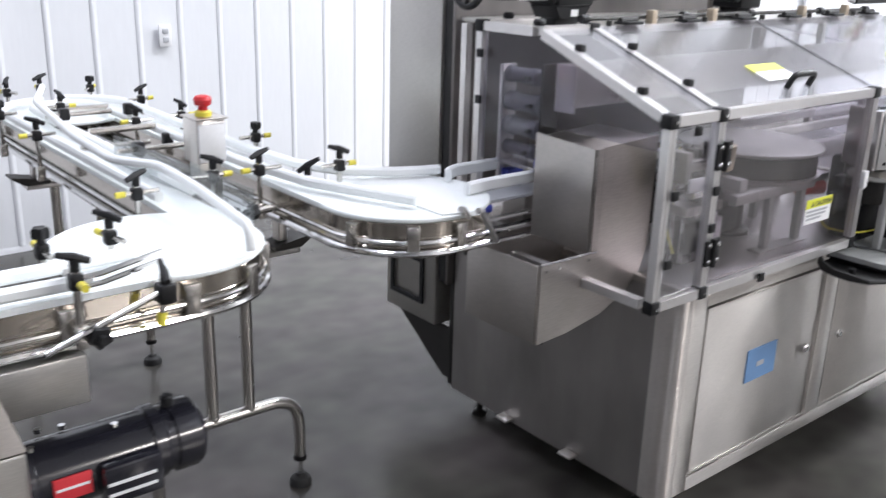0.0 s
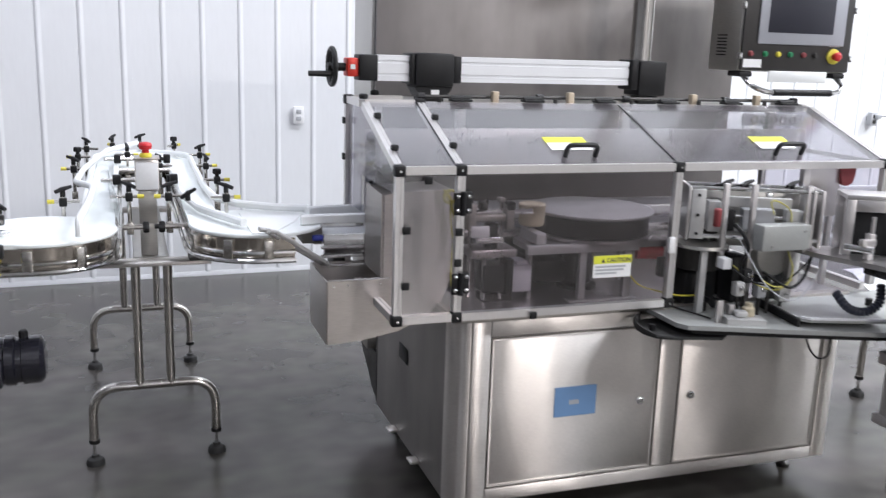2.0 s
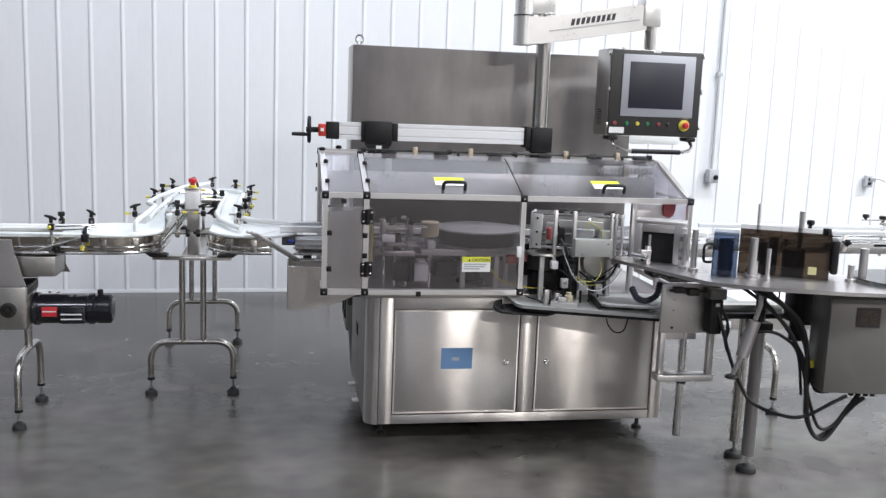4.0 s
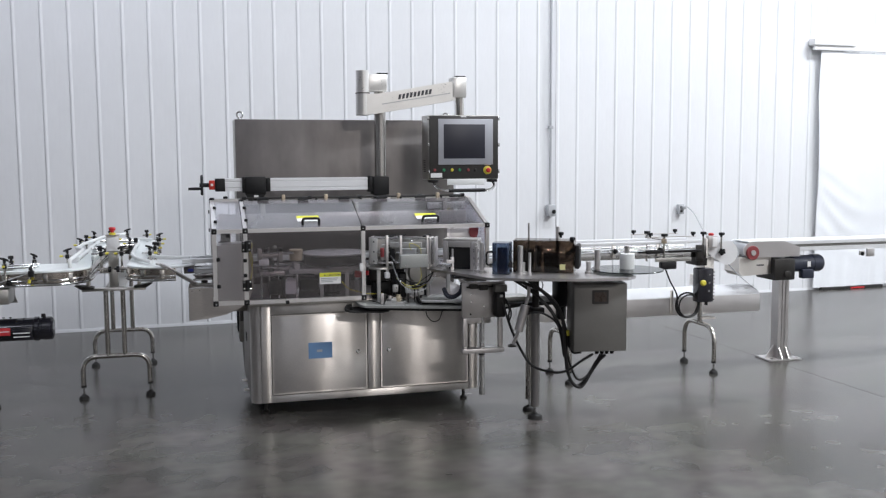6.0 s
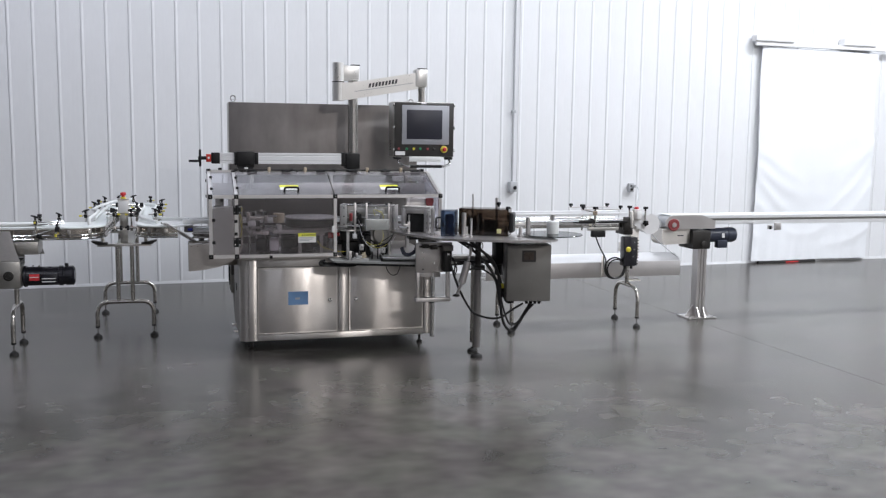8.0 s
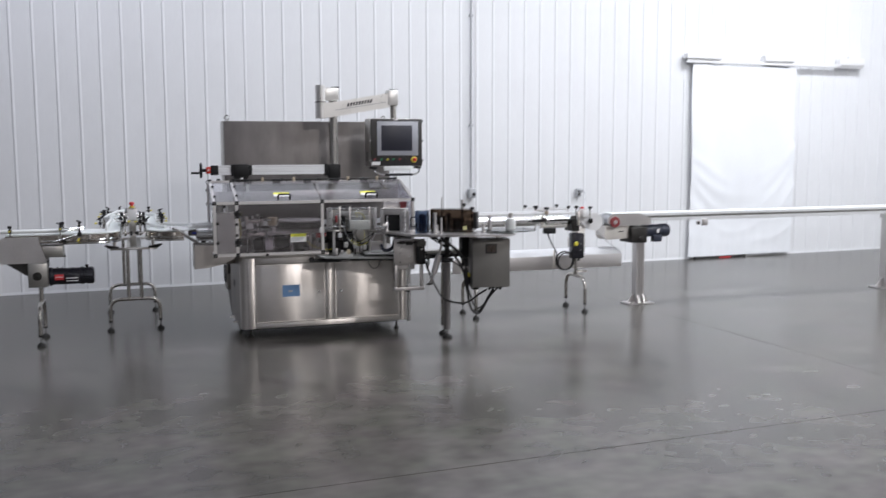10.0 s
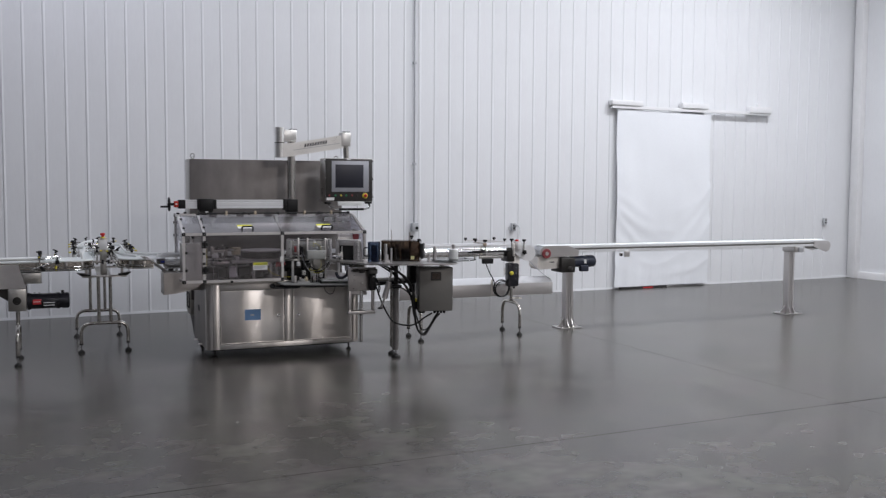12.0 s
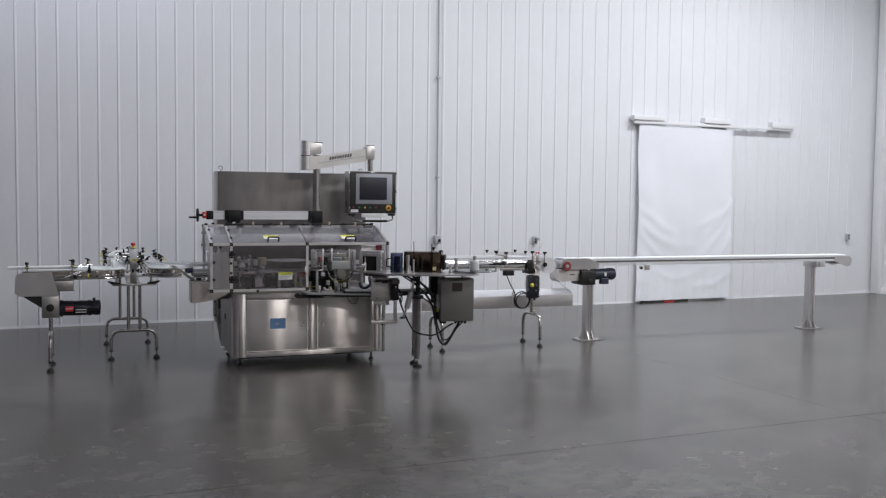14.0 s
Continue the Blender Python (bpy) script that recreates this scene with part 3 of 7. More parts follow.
part("return_pan", G().ribbon(band_path, -0.042, 0.042, 0.842, 0.850), STEEL_DULL, serp)
for cx, cy in ((-0.955, 0.50), (-0.32, 0.528), (-0.64, 2.05)):
    part("bend_disc", G().lathe([(0.0, 0), (0.210, 0), (0.213, 0.003), (0.213, 0.009), (0.210, 0.012), (0.0, 0.012)], (cx, cy, BELT_Z - 0.0115), "z", 48), BELT, serp, "white plastic bend disc")
# spacer blocks seen along the bands
spots = [(-1.45, 0.288, 0), (-1.20, 0.288, 0)]
for cx, cy, angles in ((-0.955, 0.50, (-96, -58, -20)), (-0.32, 0.528, (202, 240, 272))):
    spots += [(cx + 0.213 * math.cos(radians(q)), cy + 0.213 * math.sin(radians(q)), q + 90) for q in angles]
for x, y, a in spots:
    part("spacer", G().box(x - 0.015, x + 0.015, y - 0.009, y + 0.012, 0.850, 0.914, 0.003, Matrix.Rotation(radians(a), 4, "Z")), TUBE, serp)


# white guide rails: infeed pair, two narrow lanes up and back, the far bend
RAIL = (0.022, 0.942, 0.966)
for way in ([(-1.72, 0.305), (-1.4, 0.303), (-1.15, 0.300)],
            [(-1.72, 0.388), (-1.4, 0.388), (-1.2, 0.390), (-1.04, 0.400)],
            [(-0.845, 0.74), (-0.847, 1.0), (-0.847, 1.5), (-0.845, 1.95)] + arc(-0.645, 2.0, 0.20, 175, 95, 8),
            arc(-0.645, 2.0, 0.215, 80, 0, 8) + [(-0.435, 1.6), (-0.435, 1.1), (-0.418, 0.87), (-0.355, 0.735), (-0.25, 0.655), (-0.19, 0.632), (-0.135, 0.618)],
            [(-0.755, 0.76), (-0.755, 1.2), (-0.75, 1.9)] + arc(-0.645, 2.0, 0.105, 180, 0, 10) + [(-0.535, 1.8), (-0.53, 1.2), (-0.525, 0.95), (-0.49, 0.68), (-0.445, 0.56), (-0.405, 0.47), (-0.375, 0.40)]):
    part("guide_rail", G().rail(way, *RAIL), WHITE_PLASTIC, serp, "white plastic guide rail")
# raised white dividing rail with a step above the first bend
part("step_rail", G().tube(bent([(-0.66, 2.20, 1.0), (-0.785, 1.84, 1.008), (-0.86, 1.26, 1.008), (-0.876, 0.935, 1.007), (-0.816, 0.80, 1.012), (-0.820, 0.60, 1.005), (-0.842, 0.32, 0.992), (-0.842, 0.312, 0.945)], 0.04), 0.011, 10), WHITE_PLASTIC, serp, "white tube rail with a step in it")
part("clear_side", G().ribbon([(-0.775, 1.2), (-0.765, 0.95), (-0.750, 0.72), (-0.735, 0.50)], -0.0015, 0.0015, 0.936, 1.01), CLEAR_EDGE, serp, "clear plastic side guide")
for pts in ([(-0.345, 0.279, 0.957), (-0.325, 0.291, 0.951), (-0.128, 0.447, 0.805)], [(-0.320, 0.249, 0.957), (-0.300, 0.261, 0.951), (-0.105, 0.417, 0.805)]):
    part("end_rail", G().tube(pts, 0.0075, 8), CAST, serp, "bare steel lead-out rail")
part("transfer_plate", G().prism([(-0.36, 0.325), (-0.30, 0.315), (-0.20, 0.50), (-0.138, 0.68), (-0.28, 0.70), (-0.36, 0.66)], BELT_Z + 0.0008, BELT_Z + 0.004), WHITE_PLASTIC, serp, "white plastic transfer plate")
# clamps round the guides
for x, y, nx, ny, reach, z, lever, turn in (
        (-0.905, 0.718, -1, 0, 0.05, 0.978, True, 15), (-0.905, 1.43, -1, 0, 0.05, 0.985, True, 150),
        (-0.905, 1.80, -1, 0, 0.05, 0.985, False, 0), (-0.88, 2.10, -1, 0.3, 0.05, 0.985, True, 130), (-0.705, 0.757, 1, 0, 0.06, 0.983, True, 150),
        (-0.579, 0.768, -1, 0, 0.06, 0.980, True, 10), (-0.398, 0.689, 1, 0, 0.05, 0.985, True, 160), (-0.705, 1.86, 1, 0, 0.05, 0.985, True, 100),
        (-0.579, 1.55, -1, 0, 0.05, 0.975, True, 120), (-0.385, 1.66, 1, 0, 0.05, 0.960, True, 110), (-0.385, 1.15, 1, 0, 0.05, 0.975, False, 0),
        (-0.385, 2.00, 1, 0.2, 0.05, 0.965, True, 20), (-0.645, 2.28, 0, 1, 0.05, 0.985, True, 20), (-0.77, 2.23, -0.4, 0.9, 0.05, 0.985, True, 60),
        (-0.49, 2.21, 0.6, 0.8, 0.05, 0.985, False, 0), (-1.19, 0.252, 0, -1, 0.05, 0.975, True, 170), (-1.187, 0.440, 0, 1, 0.05, 0.975, False, 0),
        (-1.06, 0.455, -0.2, 0.95, 0.05, 0.975, True, 140), (-1.56, 0.252, 0, -1, 0.05, 0.965, False, 0)):
    guide_clamp(serp, x, y, nx, ny, reach, z, lever, turn)
t_handle(serp, -0.525, 0.63, 1.005, -35, 0.8)
# twin steel rods that carry on the front rail over the first bend
for z in (0.958, 0.974):
    part("rail_tip", G().tube([(-1.175, 0.262, z), (-1.145, 0.265, z), (-1.015, 0.322, z)], 0.0052, 8), CHROME, serp, "bare steel rail tip")
# slanting adjuster rod in front of the first bend, with its clamp and cap
part("adjuster_rod", G().tube([(-1.255, 0.232, 0.866), (-1.045, 0.240, 0.932)], 0.006, 8), CHROME, serp)
star_knob(serp, -1.166, 0.222, 0.876, "y", 0.019)
adj = part("adjuster_clamp", G().box(-1.062, -1.030, 0.224, 0.256, 0.908, 0.944, 0.005), BLACK, serp, "black plastic cross clamp")
part("cross_rod", G().tube([(-1.046, 0.256, 0.926), (-1.046, 0.300, 0.926)], 0.006, 8), TUBE, adj)
part("upright_rod", G().tube([(-1.056, 0.236, 0.893), (-1.052, 0.238, 0.9075)], 0.006, 8), TUBE, adj)
part("rod_cap", G().tube([(-1.060, 0.234, 0.871), (-1.056, 0.236, 0.8925)], 0.0085, 10), YELLOW, adj, "yellow end cap")
t_handle(adj, -1.046, 0.240, 0.960, 80, 0.5)
# cross bars and knobs between the two runs
for x0, x1, y in ((-0.73, -0.655, 0.755), (-0.604, -0.53, 0.755)):
    part("cross_shaft", G().tube([(x0, y, 0.880), (x1, y, 0.880)], 0.010, 10), TUBE, serp)
    star_knob(serp, x1 - 0.01 if x0 < -0.7 else x0 - 0.01, y, 0.880, "x", 0.018)
for y in (1.5, 1.9):
    part("cross_shaft", G().tube([(-0.74, y, 0.965), (-0.54, y, 0.965)], 0.010, 10), TUBE, serp)
for y, z in ((1.11, 0.985), (1.40, 0.94), (1.70, 0.985)):
    part("cross_shaft", G().tube([(-0.80, y, z), (-0.60, y, z)], 0.007, 10), TUBE, serp)
    for x in (-0.745, -0.545):
        part("shaft_clamp", G().box(x - 0.014, x + 0.014, y - 0.014, y + 0.014, z - 0.016, z + 0.02, 0.004), BLACK, serp)
# frame under the two runs
for y in (0.855, 1.88):
    part("cross_plate", G().box(-0.84, -0.44, y - 0.04, y + 0.04, 0.727, 0.741, 0.003), STEEL, serp, "flat stainless cross plate")
    part("plate_wing", G().prism([(-0.885, 0.768), (-0.878, 0.772), (-0.765, 0.752), (-0.765, 0.7415), (-0.845, 0.7415)], y - 0.038, y + 0.038, "y"), DARK_METAL, serp, "dark folded wing")
    part("plate_wing", G().prism([(-0.395, 0.768), (-0.402, 0.772), (-0.515, 0.752), (-0.515, 0.7415), (-0.435, 0.7415)], y - 0.038, y + 0.038, "y"), DARK_METAL, serp, "dark folded wing")
    for x in (-0.80, -0.48):
        part("hanger", G().box(x - 0.012, x + 0.012, y - 0.02, y + 0.02, 0.7600, 0.862, 0.003), STEEL, serp)
    for x in ((-0.695, -0.588) if y < 1 else (-0.745, -0.602)):
        part("upright", G().tube([(x, y, 0.285), (x, y, 0.727)], 0.0165, 12), TUBE, serp)
    arch_legs(serp, -0.645 if y < 1 else -0.672, y, 0.73, 0.2115, bar=0.285 if y < 1 else 0.275)
part("centre_post", G().box(-0.672, -0.615, 0.90, 0.955, 0.7455, 0.8615, 0.004), STEEL_DULL, serp)
part("long_beam", G().box(-0.70, -0.58, 0.8955, 1.8395, 0.727, 0.745, 0.003), STEEL_DULL, serp)
box = thing("stop_button_box", -0.644, 0.93, 0.8615, "grey steel push-button box with red stop button on a post", "push button box")
part("post", G().box(-0.674, -0.613, 0.898, 0.958, 0.862, 0.978, 0.004), STEEL_DULL, box)
part("box", G().box(-0.683, -0.604, 0.888, 0.968, 0.9785, 1.088, 0.005), STEEL, box)
part("face_plate", G().box(-0.679, -0.608, 0.882, 0.8875, 0.984, 1.078, 0.002), WALL_TRIM, box, "pale face plate")
part("lid", G().box(-0.687, -0.600, 0.880, 0.972, 1.0885, 1.093, 0.001), STEEL_H, box)
part("yellow_collar", G().lathe([(0.021, 0), (0.021, 0.010), (0.016, 0.014)], (-0.645, 0.925, 1.0932), "z", 20), YELLOW, box)
part("stop_button", G().lathe([(0.012, 0), (0.012, 0.010), (0.020, 0.013), (0.023, 0.026), (0.019, 0.034), (0.008, 0.037)], (-0.645, 0.925, 1.1075), "z", 20), RED, box, "red mushroom stop button")

# infeed drive end
drive = thing("infeed_drive", -1.38, 0.43, 0, "stainless conveyor drive end with black gear motor on arched legs", "conveyor drive")
for y in (0.195, 0.415):
    part("side_plate", G().prism([(-1.60, 0.915), (-1.645, 0.895), (-1.66, 0.86), (-1.66, 0.735), (-1.63, 0.705), (-1.30, 0.705), (-1.345, 0.86), (-1.355, 0.915)], y - 0.004, y + 0.004, "y"), STEEL, drive, "rounded stainless side plate")
part("end_cover", G().prism([(-1.60, 0.912), (-1.642, 0.893), (-1.656, 0.86), (-1.656, 0.738), (-1.628, 0.709), (-1.60, 0.709)], 0.20, 0.41, "y"), STEEL, drive)
part("chain_guard", G().prism([(-1.60, 0.704), (-1.30, 0.704), (-1.30, 0.66), (-1.45, 0.60)], 0.21, 0.40, "y"), DARK_METAL, drive, "blackened chain guard")
part("gearbox", G().box(-1.445, -1.30, 0.19, 0.38, 0.508, 0.703, 0.008), STEEL_DULL, drive, "square grey gearbox")
part("shaft_cap", G().lathe([(0.034, 0), (0.034, -0.012), (0.022, -0.014), (0.022, -0.006), (0.012, -0.006), (0.012, -0.016)], (-1.375, 0.19, 0.60), "y", 20), DARK_METAL, drive)
motor = part("motor", G().lathe([(0.068, 0), (0.076, 0.004), (0.076, 0.022), (0.068, 0.026), (0.068, 0.235), (0.073, 0.24), (0.073, 0.262), (0.066, 0.268), (0.064, 0.33), (0.052, 0.345), (0.02, 0.348)], (-1.298, 0.32, 0.577), "x", 28), BLACK_PAINT, drive, "gloss black electric motor")
part("fan_cowl", G().lathe([(0.0662, 0), (0.071, 0.003), (0.071, 0.05), (0.06, 0.06)], (-1.016, 0.32, 0.577), "x", 12), BLACK_PAINT, motor)
part("terminal_box", G().box(-1.17, -1.06, 0.225, 0.262, 0.525, 0.605, 0.008).box(-1.16, -1.07, 0.250, 0.29, 0.53, 0.60, 0.003), BLACK_PAINT, motor)
part("nameplate", G().box(-1.252, -1.185, 0.2465, 0.2520, 0.555, 0.600, 0.001), RED_LABEL, motor, "red nameplate")
part("nameplate_line", G().box(-1.248, -1.19, 0.2450, 0.2464, 0.576, 0.581), WHITE_LABEL, motor)
for dz in (0.0, 0.022):
    part("cover_stripe", G().box(-1.165, -1.075, 0.2235, 0.2250, 0.545 + dz, 0.551 + dz), WHITE_LABEL, motor)
for x, y in ((-1.27, 0.30), (-1.2, 0.35), (-1.12, 0.30), (-1.24, 0.36)):
    part("bolt", G().lathe([(0.007, 0), (0.007, 0.008)], (x, y, 0.642), "z", 6), CHROME, motor)
part("junction_lug", G().lathe([(0.013, 0), (0.013, 0.018), (0.009, 0.022)], (-1.01, 0.32, 0.645), "z", 10), BLACK, motor)
part("support_post", G().tube([(-1.385, 0.530, 0.33), (-1.385, 0.530, 0.62), (-1.385, 0.39, 0.70)], 0.018, 12), TUBE, drive)
arch_legs(drive, -1.385, 0.530, 0.5, 0.205, "y", bar=0.335, r=0.017)
part("side_tray", G().prism([(0.42, 0.86), (0.425, 0.86), (0.425, 0.77), (0.50, 0.72), (0.50, 0.715), (0.42, 0.765)], -1.34, -1.18, "x"), STEEL_DULL, drive, "dull folded drip tray")
part("channel", G().box(-1.345, -1.18, 0.222, 0.40, 0.745, 0.835, 0.004), STEEL_DULL, drive)
drive.matrix_basis = LINE @ Matrix.Translation((-1.38, 0.475, 0))

# ---------------------------------------------------------------- main machine: base
base = thing("machine_base", 0.9, 0.5, 0, "brushed stainless base cabinet with two doors on levelling feet", "machine base")


def rounded_plan(x0, x1, y0, y1, r, n=6):
    return ([(x0 + r - r * math.cos(a), y0 + r - r * math.sin(a)) for a in (i * math.pi / 2 / n for i in range(n + 1))] +
            [(x1 - r + r * math.sin(a), y0 + r - r * math.cos(a)) for a in (i * math.pi / 2 / n for i in range(n + 1))] + [(x1, y1), (x0, y1)])


part("body", G().prism(rounded_plan(0.2, 1.645, 0.078, 0.93, 0.045), 0.092, 0.70), CARCASS, base, "stainless carcass, darkened for the dim floor its side mirrors")
part("corner_post", G().prism([(0.199, 0.13)] + [(0.257 - 0.058 * math.cos(a), 0.118 - 0.058 * math.sin(a)) for a in (i * math.pi / 16 for i in range(9))] + [(0.259, 0.0775), (0.24, 0.08), (0.21, 0.10), (0.205, 0.13)], 0.092, 0.70), STEEL, base, "rounded stainless corner post")
part("left_stile", G().box(0.2605, 0.322, 0.061, 0.0775, 0.092, 0.70, 0.003), STEEL, base)
part("centre_stile", G().box(0.922, 1.0, 0.06, 0.0775, 0.14, 0.635, 0.003), STEEL, base)
part("right_stile", G().box(1.585, 1.647, 0.06, 0.0775, 0.092, 0.70, 0.006), STEEL, base)
part("top_rail", G().box(0.3225, 1.5845, 0.06, 0.0775, 0.642, 0.70, 0.003), STEEL, base)
part("bottom_rail", G().box(0.3225, 1.5845, 0.06, 0.0775, 0.092, 0.1365, 0.003), STEEL, base)
for xa, xb, hx, lx in ((0.328, 0.916, 0.335, 0.86), (1.006, 1.579, 1.57, 1.055)):
    d = part("cabinet_door", G().box(xa, xb, 0.064, 0.0775, 0.142, 0.634, 0.003), STEEL, base, "brushed stainless cabinet door")
    part("door_rim", G().box(xa, xb, 0.0615, 0.0638, 0.628, 0.634).box(xa, xb, 0.0615, 0.0638, 0.142, 0.148).box(xa, xa + 0.006, 0.0615, 0.0638, 0.1485, 0.6275).box(xb - 0.006, xb, 0.0615, 0.0638, 0.1485, 0.6275), STEEL, d)
    part("lock", G().lathe([(0.013, 0), (0.013, -0.008), (0.009, -0.011), (0.009, -0.014)], (lx, 0.064, 0.385), "y", 14), CHROME, d, "small chrome lock")
for x, y in ((0.29, 0.19), (1.585, 0.19), (0.27, 0.86), (1.54, 0.86)):
    part("levelling_foot", G().lathe([(0.024, 0), (0.024, 0.012), (0.010, 0.02), (0.010, 0.0915)], (x, y, 0), "z", 14), DARK_METAL, base)
# Added slab: closes the gap under the base to deepen its shade.
part("under_base_shade", G().box(0.27, 1.58, 0.22, 0.90, 0.055, 0.0915, 0.004), DARK_METAL, base, "added dark slab standing in for the shade under the base")
for y in (0.35, 0.62):
    part("lifting_tab", G().box(0.165, 0.1985, y, y + 0.05, 0.104, 0.112, 0.002), STEEL, base)
part("grip_slot", G().box(0.1960, 0.1995, 0.52, 0.62, 0.40, 0.455, 0.001), BLACK, base, "black grip slot")
part("deck", G().box(0.19, 1.64, 0.03, 0.95, 0.7005, 0.7195, 0.003), STEEL_H, base, "stainless deck plate")
part("deck_mat", G().box(0.21, 1.60, 0.06, 0.90, 0.7197, 0.7215, 0.0005), ALU_PLATE, base, "dull worn deck lining")

bt = G().box(0.549, 0.697, 0.0610, 0.0636, 0.355, 0.455)
tape = solid("blue_tape_sheet", bt, BLUE_TAPE, 0.62, 0.0636, 0.355, "blue masking tape patch stuck on the cabinet door", "tape")
part("faded_mark", G().box(0.60, 0.635, 0.0602, 0.0609, 0.395, 0.41), GREY_PLASTIC, tape)

# tall electrical cabinet behind
cab = thing("electrical_cabinet", 0.95, 1.1, 0.30, "tall brushed stainless electrical cabinet behind the machine", "electrical cabinet")
part("body", G().box(0.174, 1.74, 1.0, 1.27, 0.30, 1.868, 0.006), STEEL_DULL, cab, "plain stainless cabinet body")
part("gasket", G().box(0.186, 1.728, 0.9548, 0.9998, 0.46, 1.850, 0.001), RUBBER, cab, "black door gasket")
part("door", G().box(0.177, 1.737, 0.940, 0.9545, 0.46, 1.864, 0.004), CAB_STEEL, cab, "flat smudged stainless door, darkened for the dim hall it mirrors")
part("vent_frame", G().box(0.166, 0.1735, 1.06, 1.24, 0.36, 0.375).box(0.166, 0.1735, 1.06, 1.24, 0.505, 0.52).box(0.166, 0.1735, 1.06, 1.075, 0.375, 0.505).box(0.166, 0.1735, 1.225, 1.24, 0.375, 0.505), BLACK, cab, "black square vent frame")
for x in (0.205, 1.70):
    part("gusset", G().prism([(0.94, 0.12), (0.945, 0.30), (1.22, 0.299), (1.22, 0.285), (0.98, 0.12)], x - 0.006, x + 0.006, "x"), DARK_METAL, cab)
    part("brace", G().tube([(x + 0.03, 0.955, 0.11), (x + 0.03, 1.18, 0.305)], 0.012, 8), STEEL, cab)
part("mounting_post", G().box(0.2, 0.26, 0.931, 0.9535, 0.10, 0.72, 0.003), DARK_METAL, cab)
part("mounting_post", G().box(1.56, 1.62, 0.931, 0.9535, 0.10, 0.72, 0.003), DARK_METAL, cab)
for x in (0.215, 1.70):
    part("lifting_eye", G().ring((x, 1.03, 1.900), "y", 0.020, 0.0055).lathe([(0.014, 0), (0.014, 0.008), (0.008, 0.014)], (x, 1.03, 1.868), "z", 12), CHROME, cab, "chrome lifting eye")

# ---------------------------------------------------------------- guard
guard = thing("safety_guard", 0.85, 0.25, 0.72, "clear polycarbonate safety guard in aluminium frame with hinged lids", "machine guard")
W = 0.0115
SH, HI, LO, BK, BK2 = 1.165, 1.321, 0.735, 0.408, 0.620


def bar(a, b, w=W, name="frame_bar", mat=GUARD_BAR, label=""):
    a, b = Vector(a), Vector(b)
    d = (b - a).normalized()
    s = Vector((1, 0, 0)) if abs(d.x) < 0.9 else Vector((0, 1, 0))
    s = (s - d * s.dot(d)).normalized()
    u = d.cross(s)
    g = G()
    sec = [(-w, -w), (-w * 0.25, -w), (-w * 0.25, -w * 0.8), (w * 0.25, -w * 0.8), (w * 0.25, -w), (w, -w), (w, w), (-w, w)]
    A = [g.bm.verts.new(a + s * p + u * q) for p, q in sec]
    B = [g.bm.verts.new(b + s * p + u * q) for p, q in sec]
    for k in range(len(sec)):
        g._face((A[k], A[(k + 1) % len(sec)], B[(k + 1) % len(sec)], B[k]))
    g._face(A[::-1])
    g._face(B)
    return part(name, g, mat, guard, label)


J = 0.0165
bar((J, 0, LO), (0.18 - J, 0, LO))
bar((0.18 + J, 0, LO), (0.89 - J, 0, LO))
bar((J, 0, SH), (0.18 - J, 0, SH))
bar((0.18 + J, 0, SH), (0.89 - J, 0, SH))
bar((0.89 + J, 0, SH), (1.69 - J, 0, SH))
for x in (0.0, 0.18, 0.89, 1.69):
    bar((x, 0, LO + J), (x, 0, SH - J))
for x in (0.0, 0.18, 1.69):
    bar((x, 0.018, SH + 0.007), (x, BK - 0.015, HI - 0.006))
bar((0.0, BK, HI), (0.18, BK, HI))
bar((0.18, BK + 0.004, HI - 0.004), (1.69, BK + 0.004, HI - 0.004), 0.009)
for x in (0.0, 1.69):
    bar((x, BK2, LO), (x, BK2, HI - J))
    bar((x, BK + J, HI - 0.002), (x, BK2 - J, HI - 0.002))
    bar((x, 0.03, LO), (x, BK2 - 0.02, LO))
bar((J, BK2, HI), (0.185, BK2, HI))
bar((0.175, 0.885, LO), (0.175, 0.885, HI - 0.022))
bar((1.69, 0.03, SH), (1.69, BK - 0.02, SH), 0.008)
for x, y, z in ((0, 0, LO), (0.18, 0, LO), (0.89, 0, LO), (0, 0, SH), (0.18, 0, SH), (0.89, 0, SH), (1.69, 0, SH), (0, BK2, HI - 0.002), (0.18, BK - 0.004, HI)):
    c = part("corner_connector", G().box(x - 0.0155, x + 0.0155, y - 0.0155, y + 0.0155, z - 0.0155, z + 0.0155, 0.004), BLACK, guard, "black plastic corner connector")
    part("bolt", G().lathe([(0.004, 0), (0.004, -0.004)], (x, y - 0.0155, z), "y", 8), CHROME, c)
part("front_panel", G().box(0.016, 0.164, -0.002, 0.002, LO + 0.016, SH - 0.016), CLEAR, guard, "clear polycarbonate panel")
part("front_door", G().box(0.196, 0.874, -0.002, 0.002, LO + 0.016, SH - 0.016), CLEAR_DOOR, guard, "clear hinged polycarbonate door")


def lid(x0, x1, label):
    dy, dz = BK - 0.02, HI - SH - 0.01
    n = Vector((0, -dz, dy)).normalized() * 0.004
    a, b = Vector((0, 0.012, SH + 0.010)), Vector((0, BK - 0.008, HI + 0.002))
    g = G()
    vs = [g.bm.verts.new((x, p.y + o.y, p.z + o.z)) for o in (Vector(), n) for x, p in ((x0, a), (x1, a), (x1, b), (x0, b))]
    for q in ((3, 2, 1, 0), (4, 5, 6, 7), (0, 1, 5, 4), (1, 2, 6, 5), (2, 3, 7, 6), (3, 0, 4, 7)):
        g._face([vs[i] for i in q])
    return part("lid", g, CLEAR, guard, label)


